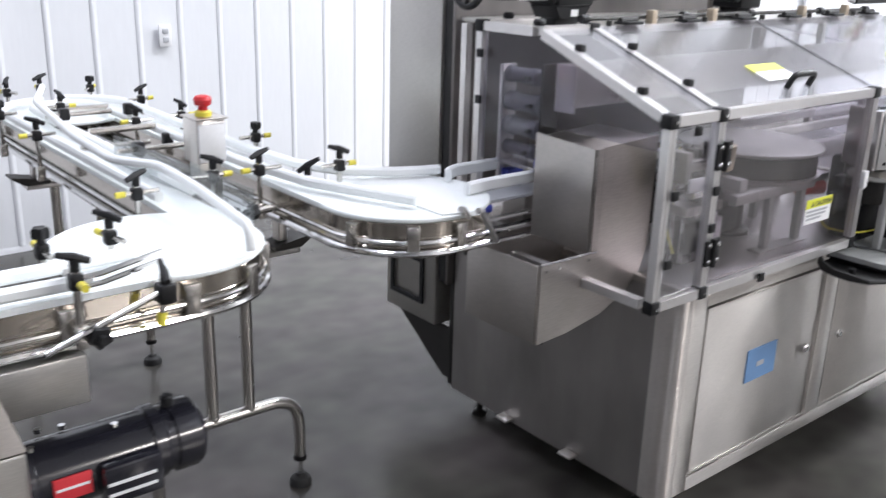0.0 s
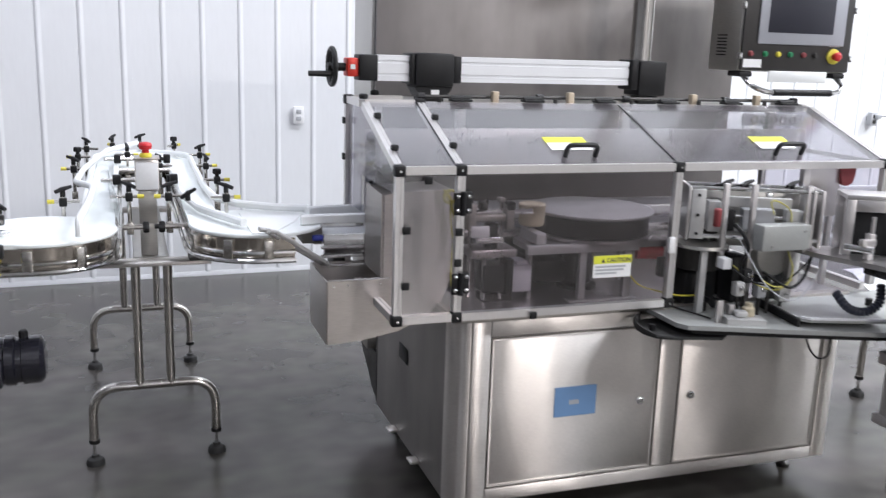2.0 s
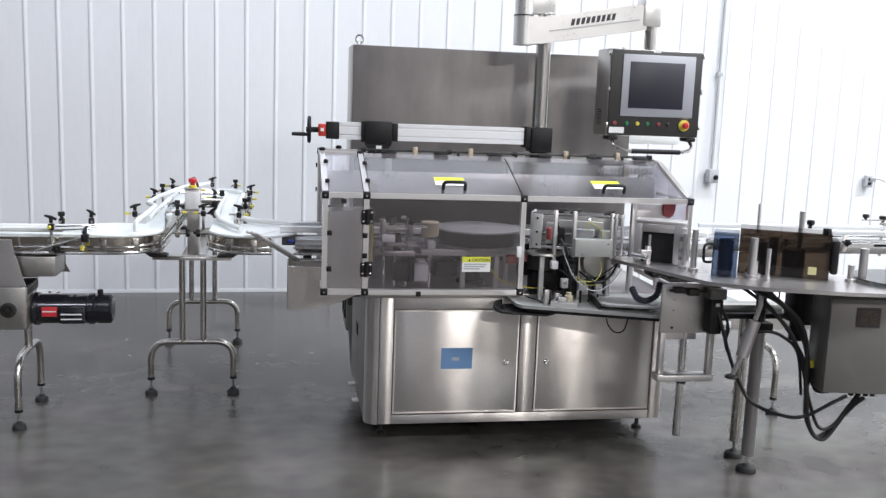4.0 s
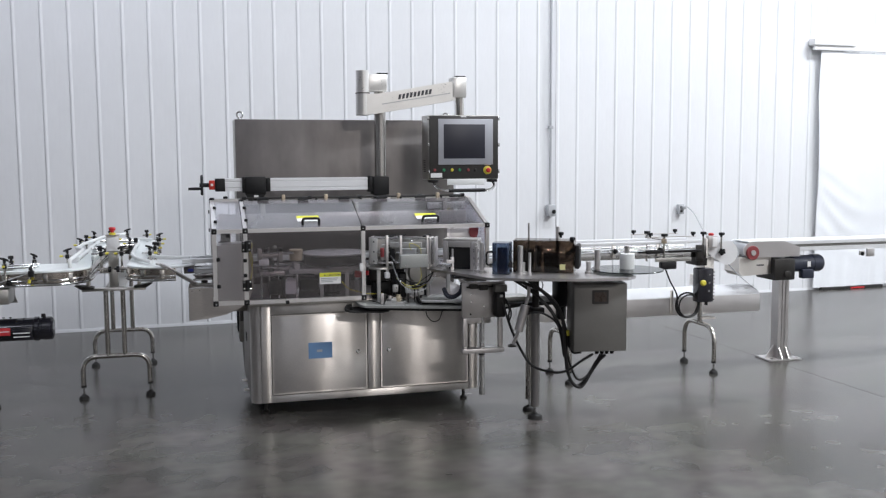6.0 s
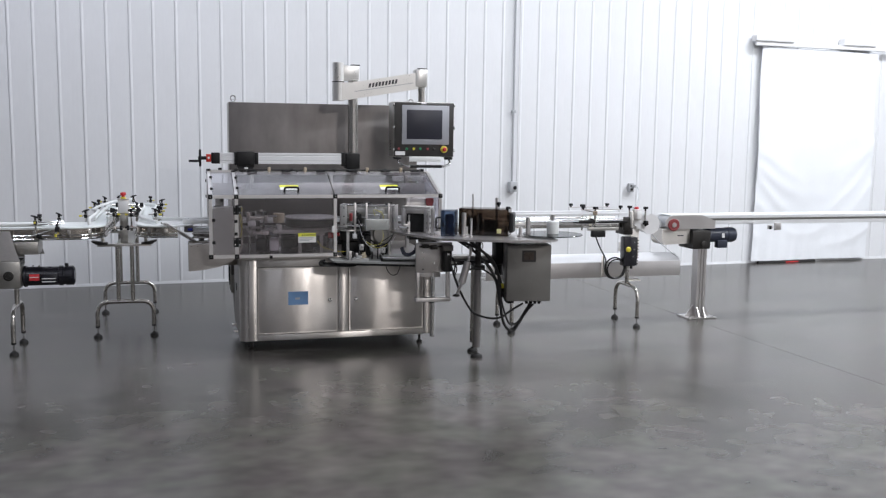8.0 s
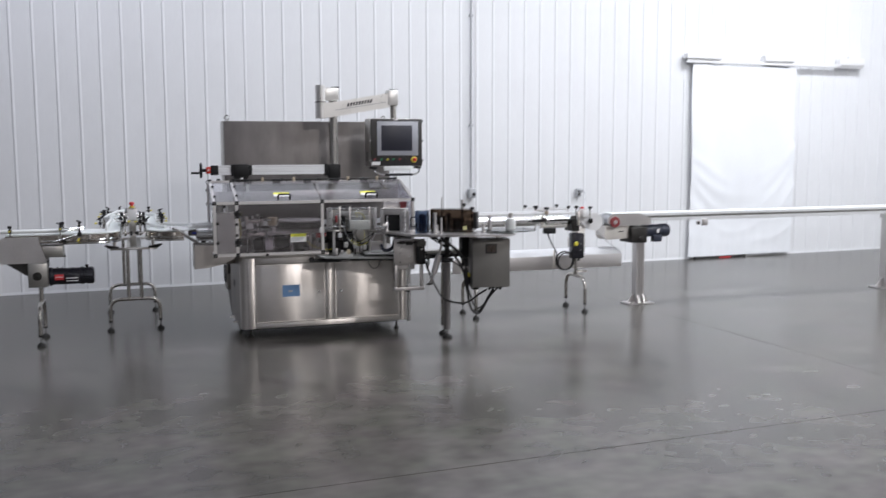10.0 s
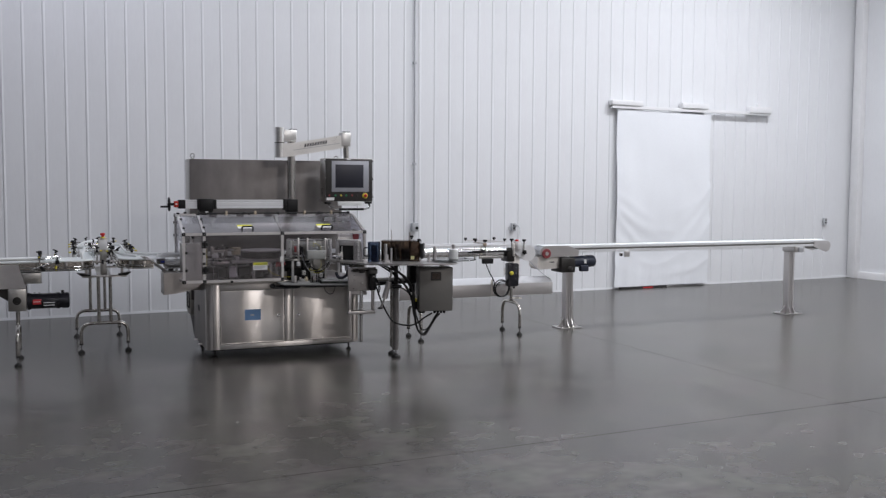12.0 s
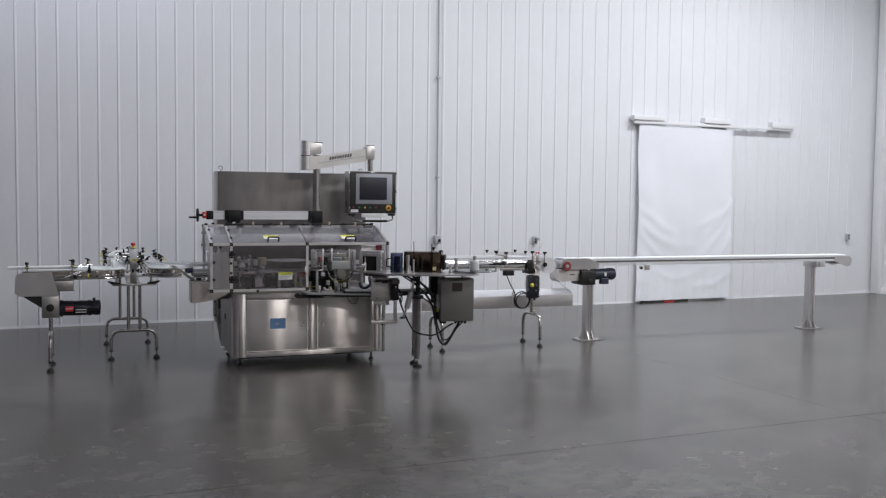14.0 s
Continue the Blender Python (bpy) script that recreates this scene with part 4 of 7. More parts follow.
def on_lid(x, s, lift=0.006):
    """A point on the sloping lids, s from the front edge (0) to the hinges (1)."""
    a, b = Vector((x, 0.012, SH + 0.010)), Vector((x, BK - 0.008, HI + 0.002))
    n = Vector((0, -(b.z - a.z), b.y - a.y)).normalized()
    return a + (b - a) * s + n * lift


lids = [lid(0.016, 0.164, "fixed clear sloping panel"), lid(0.197, 0.884, "clear polycarbonate lid, closed"), lid(0.896, 1.675, "clear polycarbonate lid, closed")]
part("side_panel", G().prism([(0.016, 1.095), (BK + 0.02, 1.095), (BK + 0.02, 0.975), (BK2 - 0.016, 0.975), (BK2 - 0.016, HI - 0.016), (BK, HI - 0.016), (0.016, SH)], -0.002, 0.002, "x"), CLEAR_SIDE, guard)
part("side_panel", G().prism([(0.016, LO + 0.016), (BK2 - 0.016, LO + 0.016), (BK2 - 0.016, HI - 0.016), (BK, HI - 0.016), (0.016, SH)], 1.688, 1.692, "x"), CLEAR_SIDE, guard)
for ob_lid, sx_ in ((lids[1], 0.887), (lids[0], 0.168)):
    a_, b_ = on_lid(sx_, 0.02, 0.003), on_lid(sx_, 0.98, 0.003)
    part("lid_seal", G().tube([a_, b_], 0.0028, 6), BLACK, ob_lid, "thin black edge seal")
for ob_lid, hx in ((lids[1], 0.577), (lids[2], 1.33)):
    p0, p1 = on_lid(hx - 0.05, 0.10, 0.004), on_lid(hx + 0.05, 0.10, 0.004)
    up = Vector((0, -0.018, 0.036))
    part("handle", G().tube(bent([p0, p0 + up, p1 + up, p1], 0.018), 0.008, 10), BLACK, ob_lid, "black pull handle")
    for s0, s1, mat, nm in ((0.30, 0.39, YELLOW_LABEL, "warning_header"), (0.19, 0.30, WHITE_LABEL, "warning_text_field")):
        g = G()
        q = [on_lid(hx - 0.078, s0, 0.0062), on_lid(hx + 0.060, s0, 0.0062), on_lid(hx + 0.060, s1, 0.0062), on_lid(hx - 0.078, s1, 0.0062)]
        n = Vector((0, -0.35, 0.93)) * 0.001
        vs = [g.bm.verts.new(v) for v in q] + [g.bm.verts.new(v + n) for v in q]
        for f in ((3, 2, 1, 0), (4, 5, 6, 7), (0, 1, 5, 4), (1, 2, 6, 5), (2, 3, 7, 6), (3, 0, 4, 7)):
            g._face([vs[i] for i in f])
        part(nm, g, mat, ob_lid)
for x in (0.318, 0.572, 0.838, 1.09, 1.35, 1.59):
    h = part("lid_hinge", G().box(x - 0.035, x + 0.035, BK - 0.030, BK + 0.016, HI + 0.008, HI + 0.016, 0.002).tube([(x - 0.032, BK - 0.004, HI + 0.018), (x + 0.032, BK - 0.004, HI + 0.018)], 0.008, 8), BLACK, guard, "black plastic hinge")
for x in (0.25, 0.66, 0.95, 1.22, 1.5):
    part("bolt", G().lathe([(0.008, 0), (0.008, 0.014)], (x, BK + 0.002, HI + 0.004), "z", 8), DARK_METAL, guard)
for x in (0.449, 0.724, 1.21, 1.48):
    part("brass_block", G().box(x - 0.011, x + 0.011, BK + 0.012, BK + 0.036, HI + 0.004, HI + 0.040, 0.003), BRASS, guard, "tan brass stop block")
part("tie_rod", G().tube([(0.20, BK + 0.045, HI + 0.020), (1.66, BK + 0.045, HI + 0.020)], 0.006, 8), DARK_METAL, guard, "dark tie rod")
for x in (0.20, 0.62, 0.95, 1.36, 1.66):
    part("rod_knob", G().tube([(x - 0.012, BK + 0.045, HI + 0.020), (x + 0.012, BK + 0.045, HI + 0.020)], 0.012, 10), BLACK, guard)
part("back_shelf", G().box(0.19, 1.70, 0.450, 0.93, 1.300, 1.312, 0.002), STEEL_DULL, guard, "stainless back shelf")
for x, z in ((0.183, 1.073), (0.183, 0.840)):
    hg = part("door_hinge", G().box(x - 0.026, x - 0.003, -0.024, -0.0145, z - 0.034, z + 0.030, 0.004).box(x + 0.003, x + 0.028, -0.024, -0.0145, z - 0.030, z + 0.034, 0.004).tube([(x, -0.025, z - 0.034), (x, -0.025, z + 0.034)], 0.0085, 8), BLACK, guard, "black plastic door hinge")
    for dx in (-0.016, 0.017):
        for dz in (-0.02, 0.02):
            part("screw", G().lathe([(0.006, 0), (0.006, -0.003), (0.003, -0.005)], (x + dx, -0.0241, z + dz), "y", 8), CHROME, hg)
for x, y, z in ((0.02, 0, 1.00), (0.02, 0, 0.84), (0.175, -0.014, 0.99), (0.175, -0.014, 0.90), (0.08, 0.0, 1.14), (0.42, 0, 0.728)):
    part("panel_clip", G().box(x - 0.011, x + 0.011, -0.022, -0.0145, z - 0.011, z + 0.011, 0.002), BLACK, guard)
for s, x in ((0.22, 0.0), (0.72, 0.0), (0.25, 0.18), (0.70, 0.18)):
    p = on_lid(x, s, 0.014)
    part("panel_clip", G().box(p.x + 0.002, p.x + 0.022, p.y - 0.011, p.y + 0.011, p.z - 0.012, p.z + 0.006, 0.004), BLACK, guard)
for z in (0.95, 1.13, 1.25):
    part("panel_clip", G().box(-0.022, -0.0145, BK2 - 0.025, BK2 - 0.003, z - 0.011, z + 0.011, 0.002), BLACK, guard)
for x, y in ((0.0, BK + 0.02), (0.09, BK2)):
    part("rail_knob", G().lathe([(0.013, 0), (0.015, 0.004), (0.015, 0.012), (0.010, 0.016)], (x, y - (0.014 if y < 0.5 else 0), HI + 0.0125), "z", 14), BLACK, guard)
part("door_latch", G().box(0.862, 0.884, -0.03, -0.0145, 0.90, 0.95, 0.004), WHITE_LABEL, guard, "pale door latch")


def lettering(words, x, y, z, size):
    """Printed words on an upright face that looks along -y."""
    cu = bpy.data.curves.new("words", "FONT")
    cu.body = words
    cu.size = size
    cu.resolution_u = 3
    cu.offset = 0.0004
    cu.extrude = 0.0003
    tmp = bpy.data.objects.new("words", cu)
    me = bpy.data.meshes.new_from_object(tmp)
    g = G()
    g.bm.from_mesh(me)
    for v in g.bm.verts:
        v.co = Vector((x + v.co.x, y - v.co.z, z + v.co.y))
    bpy.data.objects.remove(tmp)
    bpy.data.curves.remove(cu)
    bpy.data.meshes.remove(me)
    return g


def caution_label(x0, x1, z0, z1, y):
    lb = thing("caution_label", (x0 + x1) / 2, y, z0, "yellow and white caution label on the clear guard door", "label")
    part("text_field", G().box(x0, x1, y - 0.001, y, z0, z1), WHITE_LABEL, lb)
    part("yellow_header", G().box(x0, x1, y - 0.0022, y - 0.0012, z1 - (z1 - z0) * 0.36, z1), YELLOW_LABEL, lb)
    w = x1 - x0
    part("header_text", lettering("CAUTION", x0 + 0.33 * w, y - 0.0026, z1 - 0.0205, 0.0185), INK, lb, "black caution lettering")
    part("warning_sign", G().prism([(x0 + 0.20 * w, z1 - 0.021), (x0 + 0.29 * w, z1 - 0.021), (x0 + 0.245 * w, z1 - 0.008)], y - 0.0028, y - 0.0023, "y"), INK, lb)
    for i, f in enumerate((0.86, 0.80, 0.62)):
        z = z1 - (z1 - z0) * (0.50 + 0.15 * i)
        part("text_bar", G().box(x0 + 0.06 * w, x0 + f * w, y - 0.0020, y - 0.0011, z - 0.003, z + 0.003), GREY_PLASTIC, lb)


caution_label(0.618, 0.748, 0.828, 0.897, -0.0025)

# hood and chute that stick out at the infeed end
HOOD_STEEL = surface("scuffed_stainless_sheet", (0.50, 0.475, 0.45), 0.37, 1.0, 0.16, 3.5, 0.0, 45, (1, 1, 10), 0.07, brushed=0.5)
hood = thing("infeed_hood", 0.05, 0.3, 0.6, "stainless sheet infeed hood with a reject chute box below", "sheet metal hood")
part("front_sheet", G().prism([(-0.162, 0.615), (-0.06, 0.622), (0.06, 0.645), (0.15, 0.685), (0.20, 0.735), (0.225, 0.80), (0.228, 1.087), (0.03, 1.077), (0.03, 0.815), (-0.162, 0.815)], 0.180, 0.186, "y"), HOOD_STEEL, hood, "curved stainless front sheet")
part("end_sheet", G().box(-0.166, -0.160, 0.187, 0.44, 0.615, 0.813, 0.001), HOOD_STEEL, hood)
part("back_sheet", G().box(-0.160, 0.20, 0.434, 0.44, 0.62, 0.813, 0.001), HOOD_STEEL, hood)
part("chute_floor", G().prism([(-0.16, 0.617), (-0.06, 0.624), (0.06, 0.647), (0.15, 0.687), (0.15, 0.692), (0.06, 0.652), (-0.06, 0.629), (-0.16, 0.622)], 0.187, 0.433, "y"), HOOD_STEEL, hood)
part("upper_end_sheet", G().prism([(0.187, 0.815), (0.385, 0.815), (0.385, 1.082), (0.187, 1.073)], 0.002, 0.008, "x"), HOOD_STEEL, hood)
part("upper_joint", G().prism([(0.0085, 0.815), (0.03, 0.815), (0.03, 1.075), (0.0085, 1.073)], 0.1805, 0.186, "y"), HOOD_STEEL, hood)
part("top_sheet", G().prism([(0.009, 1.066), (0.228, 1.078), (0.228, 1.083), (0.009, 1.071)], 0.1865, 0.385, "y"), HOOD_STEEL, hood)
for x, z in ((-0.145, 0.80), (-0.1, 0.80), (0.0, 0.80)):
    part("rivet", G().lathe([(0.004, 0), (0.003, -0.003)], (x, 0.18, z), "y", 8), CHROME, hood)
part("lip", G().tube([(-0.162, 0.183, 0.815), (0.03, 0.183, 0.815)], 0.0035, 8), CHROME, hood)
hood.matrix_basis = LINE @ Matrix.Translation((0.05 + 0.008, 0.3 + 0.026, 0.6 - 0.010))

# machine conveyor entering under the hood
mcv = thing("transfer_conveyor", 0.9, 0.5, 0.72, "narrow steel transfer conveyor with white side rails through the machine", "conveyor")
part("bed", G().box(-0.12, 2.05, 0.44, 0.60, 0.865, 0.885, 0.002), STEEL, mcv)
part("chain", G().box(-0.12, 2.05, 0.47, 0.57, 0.885, 0.895, 0.002), GREY_PLASTIC, mcv)
for y in (0.430, 0.604):
    part("side_channel", G().box(-0.12, 2.05, y, y + 0.006, 0.83, 0.90, 0.001), CHROME, mcv)
for way in ([(-0.195, 0.432), (-0.12, 0.440), (0.3, 0.44), (2.0, 0.44)], [(-0.150, 0.560), (-0.135, 0.580), (-0.10, 0.596), (-0.05, 0.60), (0.3, 0.60), (2.0, 0.60)]):
    part("guide_rail", G().rail(way, 0.018, 0.934, 0.966), WHITE_PLASTIC, mcv, "white plastic guide rail")
part("transfer_block", G().box(-0.185, -0.1205, 0.452, 0.575, 0.868, 0.926, 0.004), GREY_BOX, mcv, "dark grey transfer block")
for z in (0.80, 0.83, 0.86):
    part("guide_rod", G().tube([(-0.13, 0.425, z), (0.2, 0.425, z)], 0.006, 8), CHROME, mcv)
for x in (-0.06, 0.6, 1.3):
    part("support", G().box(x - 0.02, x + 0.02, 0.47, 0.57, 0.7196, 0.865, 0.003), DARK_METAL, mcv)
BLUE_NYLON = surface("blue_nylon", (0.03, 0.045, 0.30), 0.45)
part("blue_clip", G().box(-0.160, -0.125, 0.412, 0.4295, 0.884, 0.902, 0.004), BLUE_NYLON, mcv, "blue nylon clip")
part("blue_clip", G().box(0.06, 0.12, 0.56, 0.60, 0.90, 0.94, 0.004), BLUE_NYLON, mcv, "blue nylon clip")

# ---------------------------------------------------------------- inside the guard
GREY_MOTOR = surface("lilac_grey_motor_shell", (0.62, 0.61, 0.65), 0.5, 0, 0.06, 12, 0.03, 120)
ALU_BAR = surface("dull_milled_bar", (0.50, 0.50, 0.495), 0.45, 0.3, 0.06, 8, 0.04, 120)
tt = thing("turntable", 0.72, 0.27, 0.72, "grey rotary turntable with dark rim on a pedestal inside the guard", "turntable")
part("top", G().lathe([(0.0, 0), (0.198, 0), (0.204, 0.004), (0.204, 0.010), (0.198, 0.014), (0.0, 0.014)], (0.745, 0.265, 0.985), "z", 48), TABLE_GREY, tt)
part("rim", G().lathe([(0.19, 0), (0.19, 0.06)], (0.745, 0.265, 0.924), "z", 48), DARK_METAL, tt, "dark rim wall")
part("ring_plate", G().lathe([(0.12, 0), (0.202, 0), (0.202, 0.010), (0.12, 0.010)], (0.745, 0.265, 0.912), "z", 48), ALU_PLATE, tt, "pale ring plate")
part("arm_plate", G().prism([(0.46, 0.1205), (0.95, 0.1205), (0.95, 0.35), (0.60, 0.35), (0.46, 0.25)], 0.888, 0.908), ALU_PLATE, tt, "aluminium carrier plate")
part("front_bar", G().box(0.445, 0.835, 0.096, 0.12, 0.884, 0.9115, 0.002), ALU_BAR, tt, "pale square front bar")
part("cross_bar", G().box(0.478, 0.512, 0.112, 0.24, 0.9118, 0.946, 0.002), ALU_BAR, tt, "pale square bar")
part("foot_plate", G().box(0.60, 0.84, 0.10, 0.14, 0.7217, 0.7275, 0.001), ALU_BAR, tt)
part("pedestal", G().lathe([(0.07, 0), (0.07, 0.012), (0.05, 0.02), (0.05, 0.168)], (0.72, 0.30, 0.72), "z", 20), DARK_METAL, tt)
for x, y in ((0.645, 0.12), (0.805, 0.12), (0.9, 0.32)):
    part("strut", G().box(x - 0.012, x + 0.012, y - 0.010, y + 0.010, 0.7277, 0.8837, 0.002), ALU_BAR, tt)
part("drive_belt_cover", G().box(0.52, 0.64, 0.2, 0.42, 0.76, 0.84, 0.02), BLACK, tt)
part("red_guard", G().tube([(0.865, 0.165, 0.862), (0.945, 0.135, 0.862)], 0.023, 16), RED, tt, "red cylinder")
part("sensor_block", G().box(0.895, 0.975, 0.06, 0.09, 0.80, 0.862, 0.004).box(0.945, 0.98, 0.06, 0.10, 0.862, 0.905, 0.004), BLACK, tt, "black sensor block")
part("rear_drum", G().lathe([(0.09, 0), (0.09, 0.10), (0.085, 0.105)], (0.82, 0.60, 0.73), "z", 24), DARK_METAL, tt)
cup = solid("nylon_roller", G().lathe([(0.036, 0), (0.040, 0.004), (0.044, 0.066), (0.041, 0.07)], (0.498, 0.20, 0.958), "z", 24), TAN, 0.498, 0.2, 0.958, "tan nylon starwheel roller beside the turntable", "roller")
part("spindle", G().tube([(0.498, 0.2, 0.7196), (0.498, 0.2, 0.958)], 0.012, 10), CHROME, cup)
g1 = thing("gripper_unit", 0.34, 0.2, 0.72, "aluminium gripper unit with rods and air cylinders", "gripper")
for x in (0.28, 0.33, 0.385):
    part("rod", G().tube([(x, 0.17, 0.73), (x, 0.17, 1.05)], 0.007, 8), CHROME, g1)
part("yoke", G().box(0.26, 0.41, 0.14, 0.20, 0.985, 1.005, 0.003).box(0.26, 0.285, 0.13, 0.2, 0.96, 1.04, 0.003).box(0.385, 0.41, 0.13, 0.2, 0.96, 1.04, 0.003), STEEL_DULL, g1)
part("slide_rod", G().tube([(0.26, 0.16, 1.01), (0.48, 0.16, 1.01)], 0.009, 10), CHROME, g1)
part("lower_yoke", G().box(0.27, 0.42, 0.12, 0.22, 0.875, 0.90, 0.003), ALU_PLATE, g1)
part("black_block", G().box(0.325, 0.355, 0.125, 0.165, 0.90, 0.98, 0.004).box(0.30, 0.32, 0.13, 0.17, 1.02, 1.045, 0.004).box(0.385, 0.41, 0.125, 0.16, 1.02, 1.045, 0.004), BLACK, g1)
part("grey_motor", G().box(0.4245, 0.492, 0.16, 0.24, 0.750, 0.836, 0.006).box(0.44, 0.48, 0.17, 0.23, 0.836, 0.848, 0.002), GREY_MOTOR, g1, "light grey stepper motor")
part("motor_flange", G().box(0.40, 0.424, 0.15, 0.25, 0.745, 0.86, 0.004), BLACK, g1)
part("motor_body", G().box(0.325, 0.3995, 0.16, 0.24, 0.752, 0.842, 0.006), BLACK, g1, "black motor body")
part("motor_bracket", G().box(0.33, 0.43, 0.17, 0.23, 0.7217, 0.7445, 0.002), DARK_METAL, g1)
part("air_cylinder", G().tube([(0.29, 0.13, 0.93), (0.37, 0.13, 0.93)], 0.012, 12), CHROME, g1, "bright air cylinder")
part("pivot_block", G().box(0.355, 0.375, 0.12, 0.15, 1.045, 1.060, 0.003), STEEL_DULL, g1)
part("clamp_plate", G().box(0.265, 0.325, 0.118, 0.126, 0.94, 0.975, 0.002), ALU_WHITE, g1)
pp = thing("hole_plate", 1.5, 0.6, 1.312, "pale plate with a row of round holes behind the guard lid", "bracket")
part("plate", G().box(1.40, 1.66, 0.393, 0.399, 1.255, 1.298, 0.002), ALU_WHITE, pp)
for i in range(5):
    part("hole_ring", G().ring((1.45 + 0.042 * i, 0.392, 1.276), "y", 0.013, 0.003, 20, 6), STEEL_DULL, pp)
ic = thing("inner_guide_plate", 0.35, 0.5, 0.95, "long stainless guide plate across the inside of the guard", "guide plate")
part("plate", G().box(0.03, 1.665, 0.370, 0.376, 1.13, 1.245, 0.002).box(0.03, 0.037, 0.31, 0.3695, 1.13, 1.245, 0.001), ALU_PLATE, ic)
for x in (0.3, 0.9, 1.5):
    part("hanger", G().box(x, x + 0.03, 0.3765, 0.405, 1.2, 1.305, 0.003), STEEL_DULL, ic)
yc = G().tube(hang([(0.190, 0.165, 1.082), (0.205, 0.150, 1.060), (0.214, 0.158, 1.03), (0.226, 0.165, 0.98), (0.226, 0.165, 0.93), (0.221, 0.160, 0.885), (0.205, 0.12, 0.83), (0.20, 0.10, 0.80)]), 0.0032, 6)
yc.tube(hang([(0.200, 0.165, 1.078), (0.190, 0.155, 1.055), (0.208, 0.160, 1.04), (0.214, 0.165, 0.99), (0.222, 0.165, 0.93)]), 0.0028, 6)
yc.ring((0.207, 0.158, 1.062), "y", 0.020, 0.0035, 20, 6).ring((0.213, 0.152, 1.066), "y", 0.016, 0.003, 20, 6)
solid("yellow_cable", yc, YELLOW_DULL, 0.21, 0.16, 0.80, "looped yellow sensor cable hanging on the hood sheet", "cable")
yc = G().tube(hang([(0.76, 0.04, 0.835), (0.80, 0.03, 0.79), (0.87, 0.03, 0.765), (0.93, 0.0, 0.755), (1.0, -0.03, 0.76)]), 0.0025, 6)
solid("yellow_cable", yc, YELLOW, 0.8, 0.03, 0.755, "yellow sensor cable along the deck", "cable")
rv = thing("cylinder_stack", 0.08, 0.62, 0.72, "stack of grey pneumatic cylinders with blue knob inside the guard", "cylinder stack")
VALVE_GREY = surface("lavender_grey_cylinder_paint", (0.16, 0.16, 0.185), 0.42, 0.3, 0.08, 12)
for z, y0, r in ((1.195, 0.470, 0.022), (1.125, 0.455, 0.026), (1.060, 0.455, 0.026), (1.000, 0.470, 0.020)):
    vb = part("cylinder", G().lathe([(r * 0.7, 0), (r, 0.006), (r, 0.030), (r * 0.88, 0.033), (r * 0.88, 0.10), (r, 0.103), (r, 0.125), (r * 0.7, 0.130)], (0.075, y0, z), "y", 18), VALVE_GREY, rv, "grey pneumatic cylinder")
    part("fitting", G().tube([(0.075 - r, y0 + 0.02, z), (0.075 - r - 0.014, y0 + 0.02, z)], 0.006, 8), BLACK, vb)
part("end_plate", G().box(0.05, 0.11, 0.438, 0.4465, 0.96, 1.235, 0.002), DARK_METAL, rv, "dark end plate")
part("regulator_knob", G().lathe([(0.020, 0), (0.025, -0.004), (0.025, -0.030), (0.018, -0.034)], (0.052, 0.437, 0.985), "y", 16), BLUE_NYLON, rv, "blue regulator knob")
part("bracket", G().box(0.05, 0.10, 0.585, 0.60, 0.7196, 1.22, 0.003).box(0.05, 0.10, 0.4468, 0.5845, 0.955, 0.965, 0.002), ALU, rv)

# ---------------------------------------------------------------- linear actuator above the guard
act = thing("linear_actuator", 0.5, 0.59, 1.31, "white aluminium linear actuator with black end blocks and hand wheel", "linear actuator")
pz, py = 1.424, 0.618
g = G()
prof = [(-0.036, -0.042), (0.036, -0.042), (0.036, 0.042), (-0.036, 0.042), (-0.036, 0.026), (-0.031, 0.024), (-0.031, 0.018), (-0.036, 0.016), (-0.036, -0.016), (-0.031, -0.018), (-0.031, -0.024), (-0.036, -0.026)]
g.prism([(py + u, pz + v) for u, v in prof], 0.09, 1.03, "x")
part("profile", g, ALU_WHITE, act, "pale grooved extrusion")
part("clamp_block", G().box(0.214, 0.350, py - 0.060, py + 0.060, 1.366, 1.476, 0.007).box(0.198, 0.2135, py - 0.052, py + 0.052, 1.372, 1.474, 0.004).box(0.3505, 0.380, py - 0.048, py + 0.048, 1.378, 1.468, 0.004).prism([(0.214, 1.366), (0.350, 1.366), (0.325, 1.332), (0.235, 1.332)], py - 0.05, py + 0.05, "y"), BLACK, act, "black clamp block")
part("block_label", G().box(0.272, 0.300, py - 0.0512, py - 0.0502, 1.338, 1.356), WHITE_LABEL, act)
part("end_block", G().box(1.064, 1.176, py - 0.056, py + 0.056, 1.346, 1.470, 0.007).box(1.036, 1.0635, py - 0.050, py + 0.050, 1.366, 1.474, 0.004), BLACK, act, "black end block")
part("foot_block", G().box(0.235, 0.325, py - 0.03, py + 0.03, 1.3125, 1.332, 0.003), BLACK, act)
part("foot_block", G().box(1.08, 1.16, py - 0.03, py + 0.03, 1.3125, 1.346, 0.003), BLACK, act)
part("collar", G().box(0.026, 0.0895, py - 0.040, py + 0.040, 1.382, 1.466, 0.004), BLACK, act)
part("position_counter", G().box(-0.012, 0.0255, py - 0.032, py + 0.032, 1.394, 1.454, 0.005), RED_ORANGE, act, "orange position indicator")
part("counter_window", G().box(-0.002, 0.014, py - 0.0336, py - 0.0322, 1.418, 1.434), WHITE_LABEL, act)
wx = -0.057
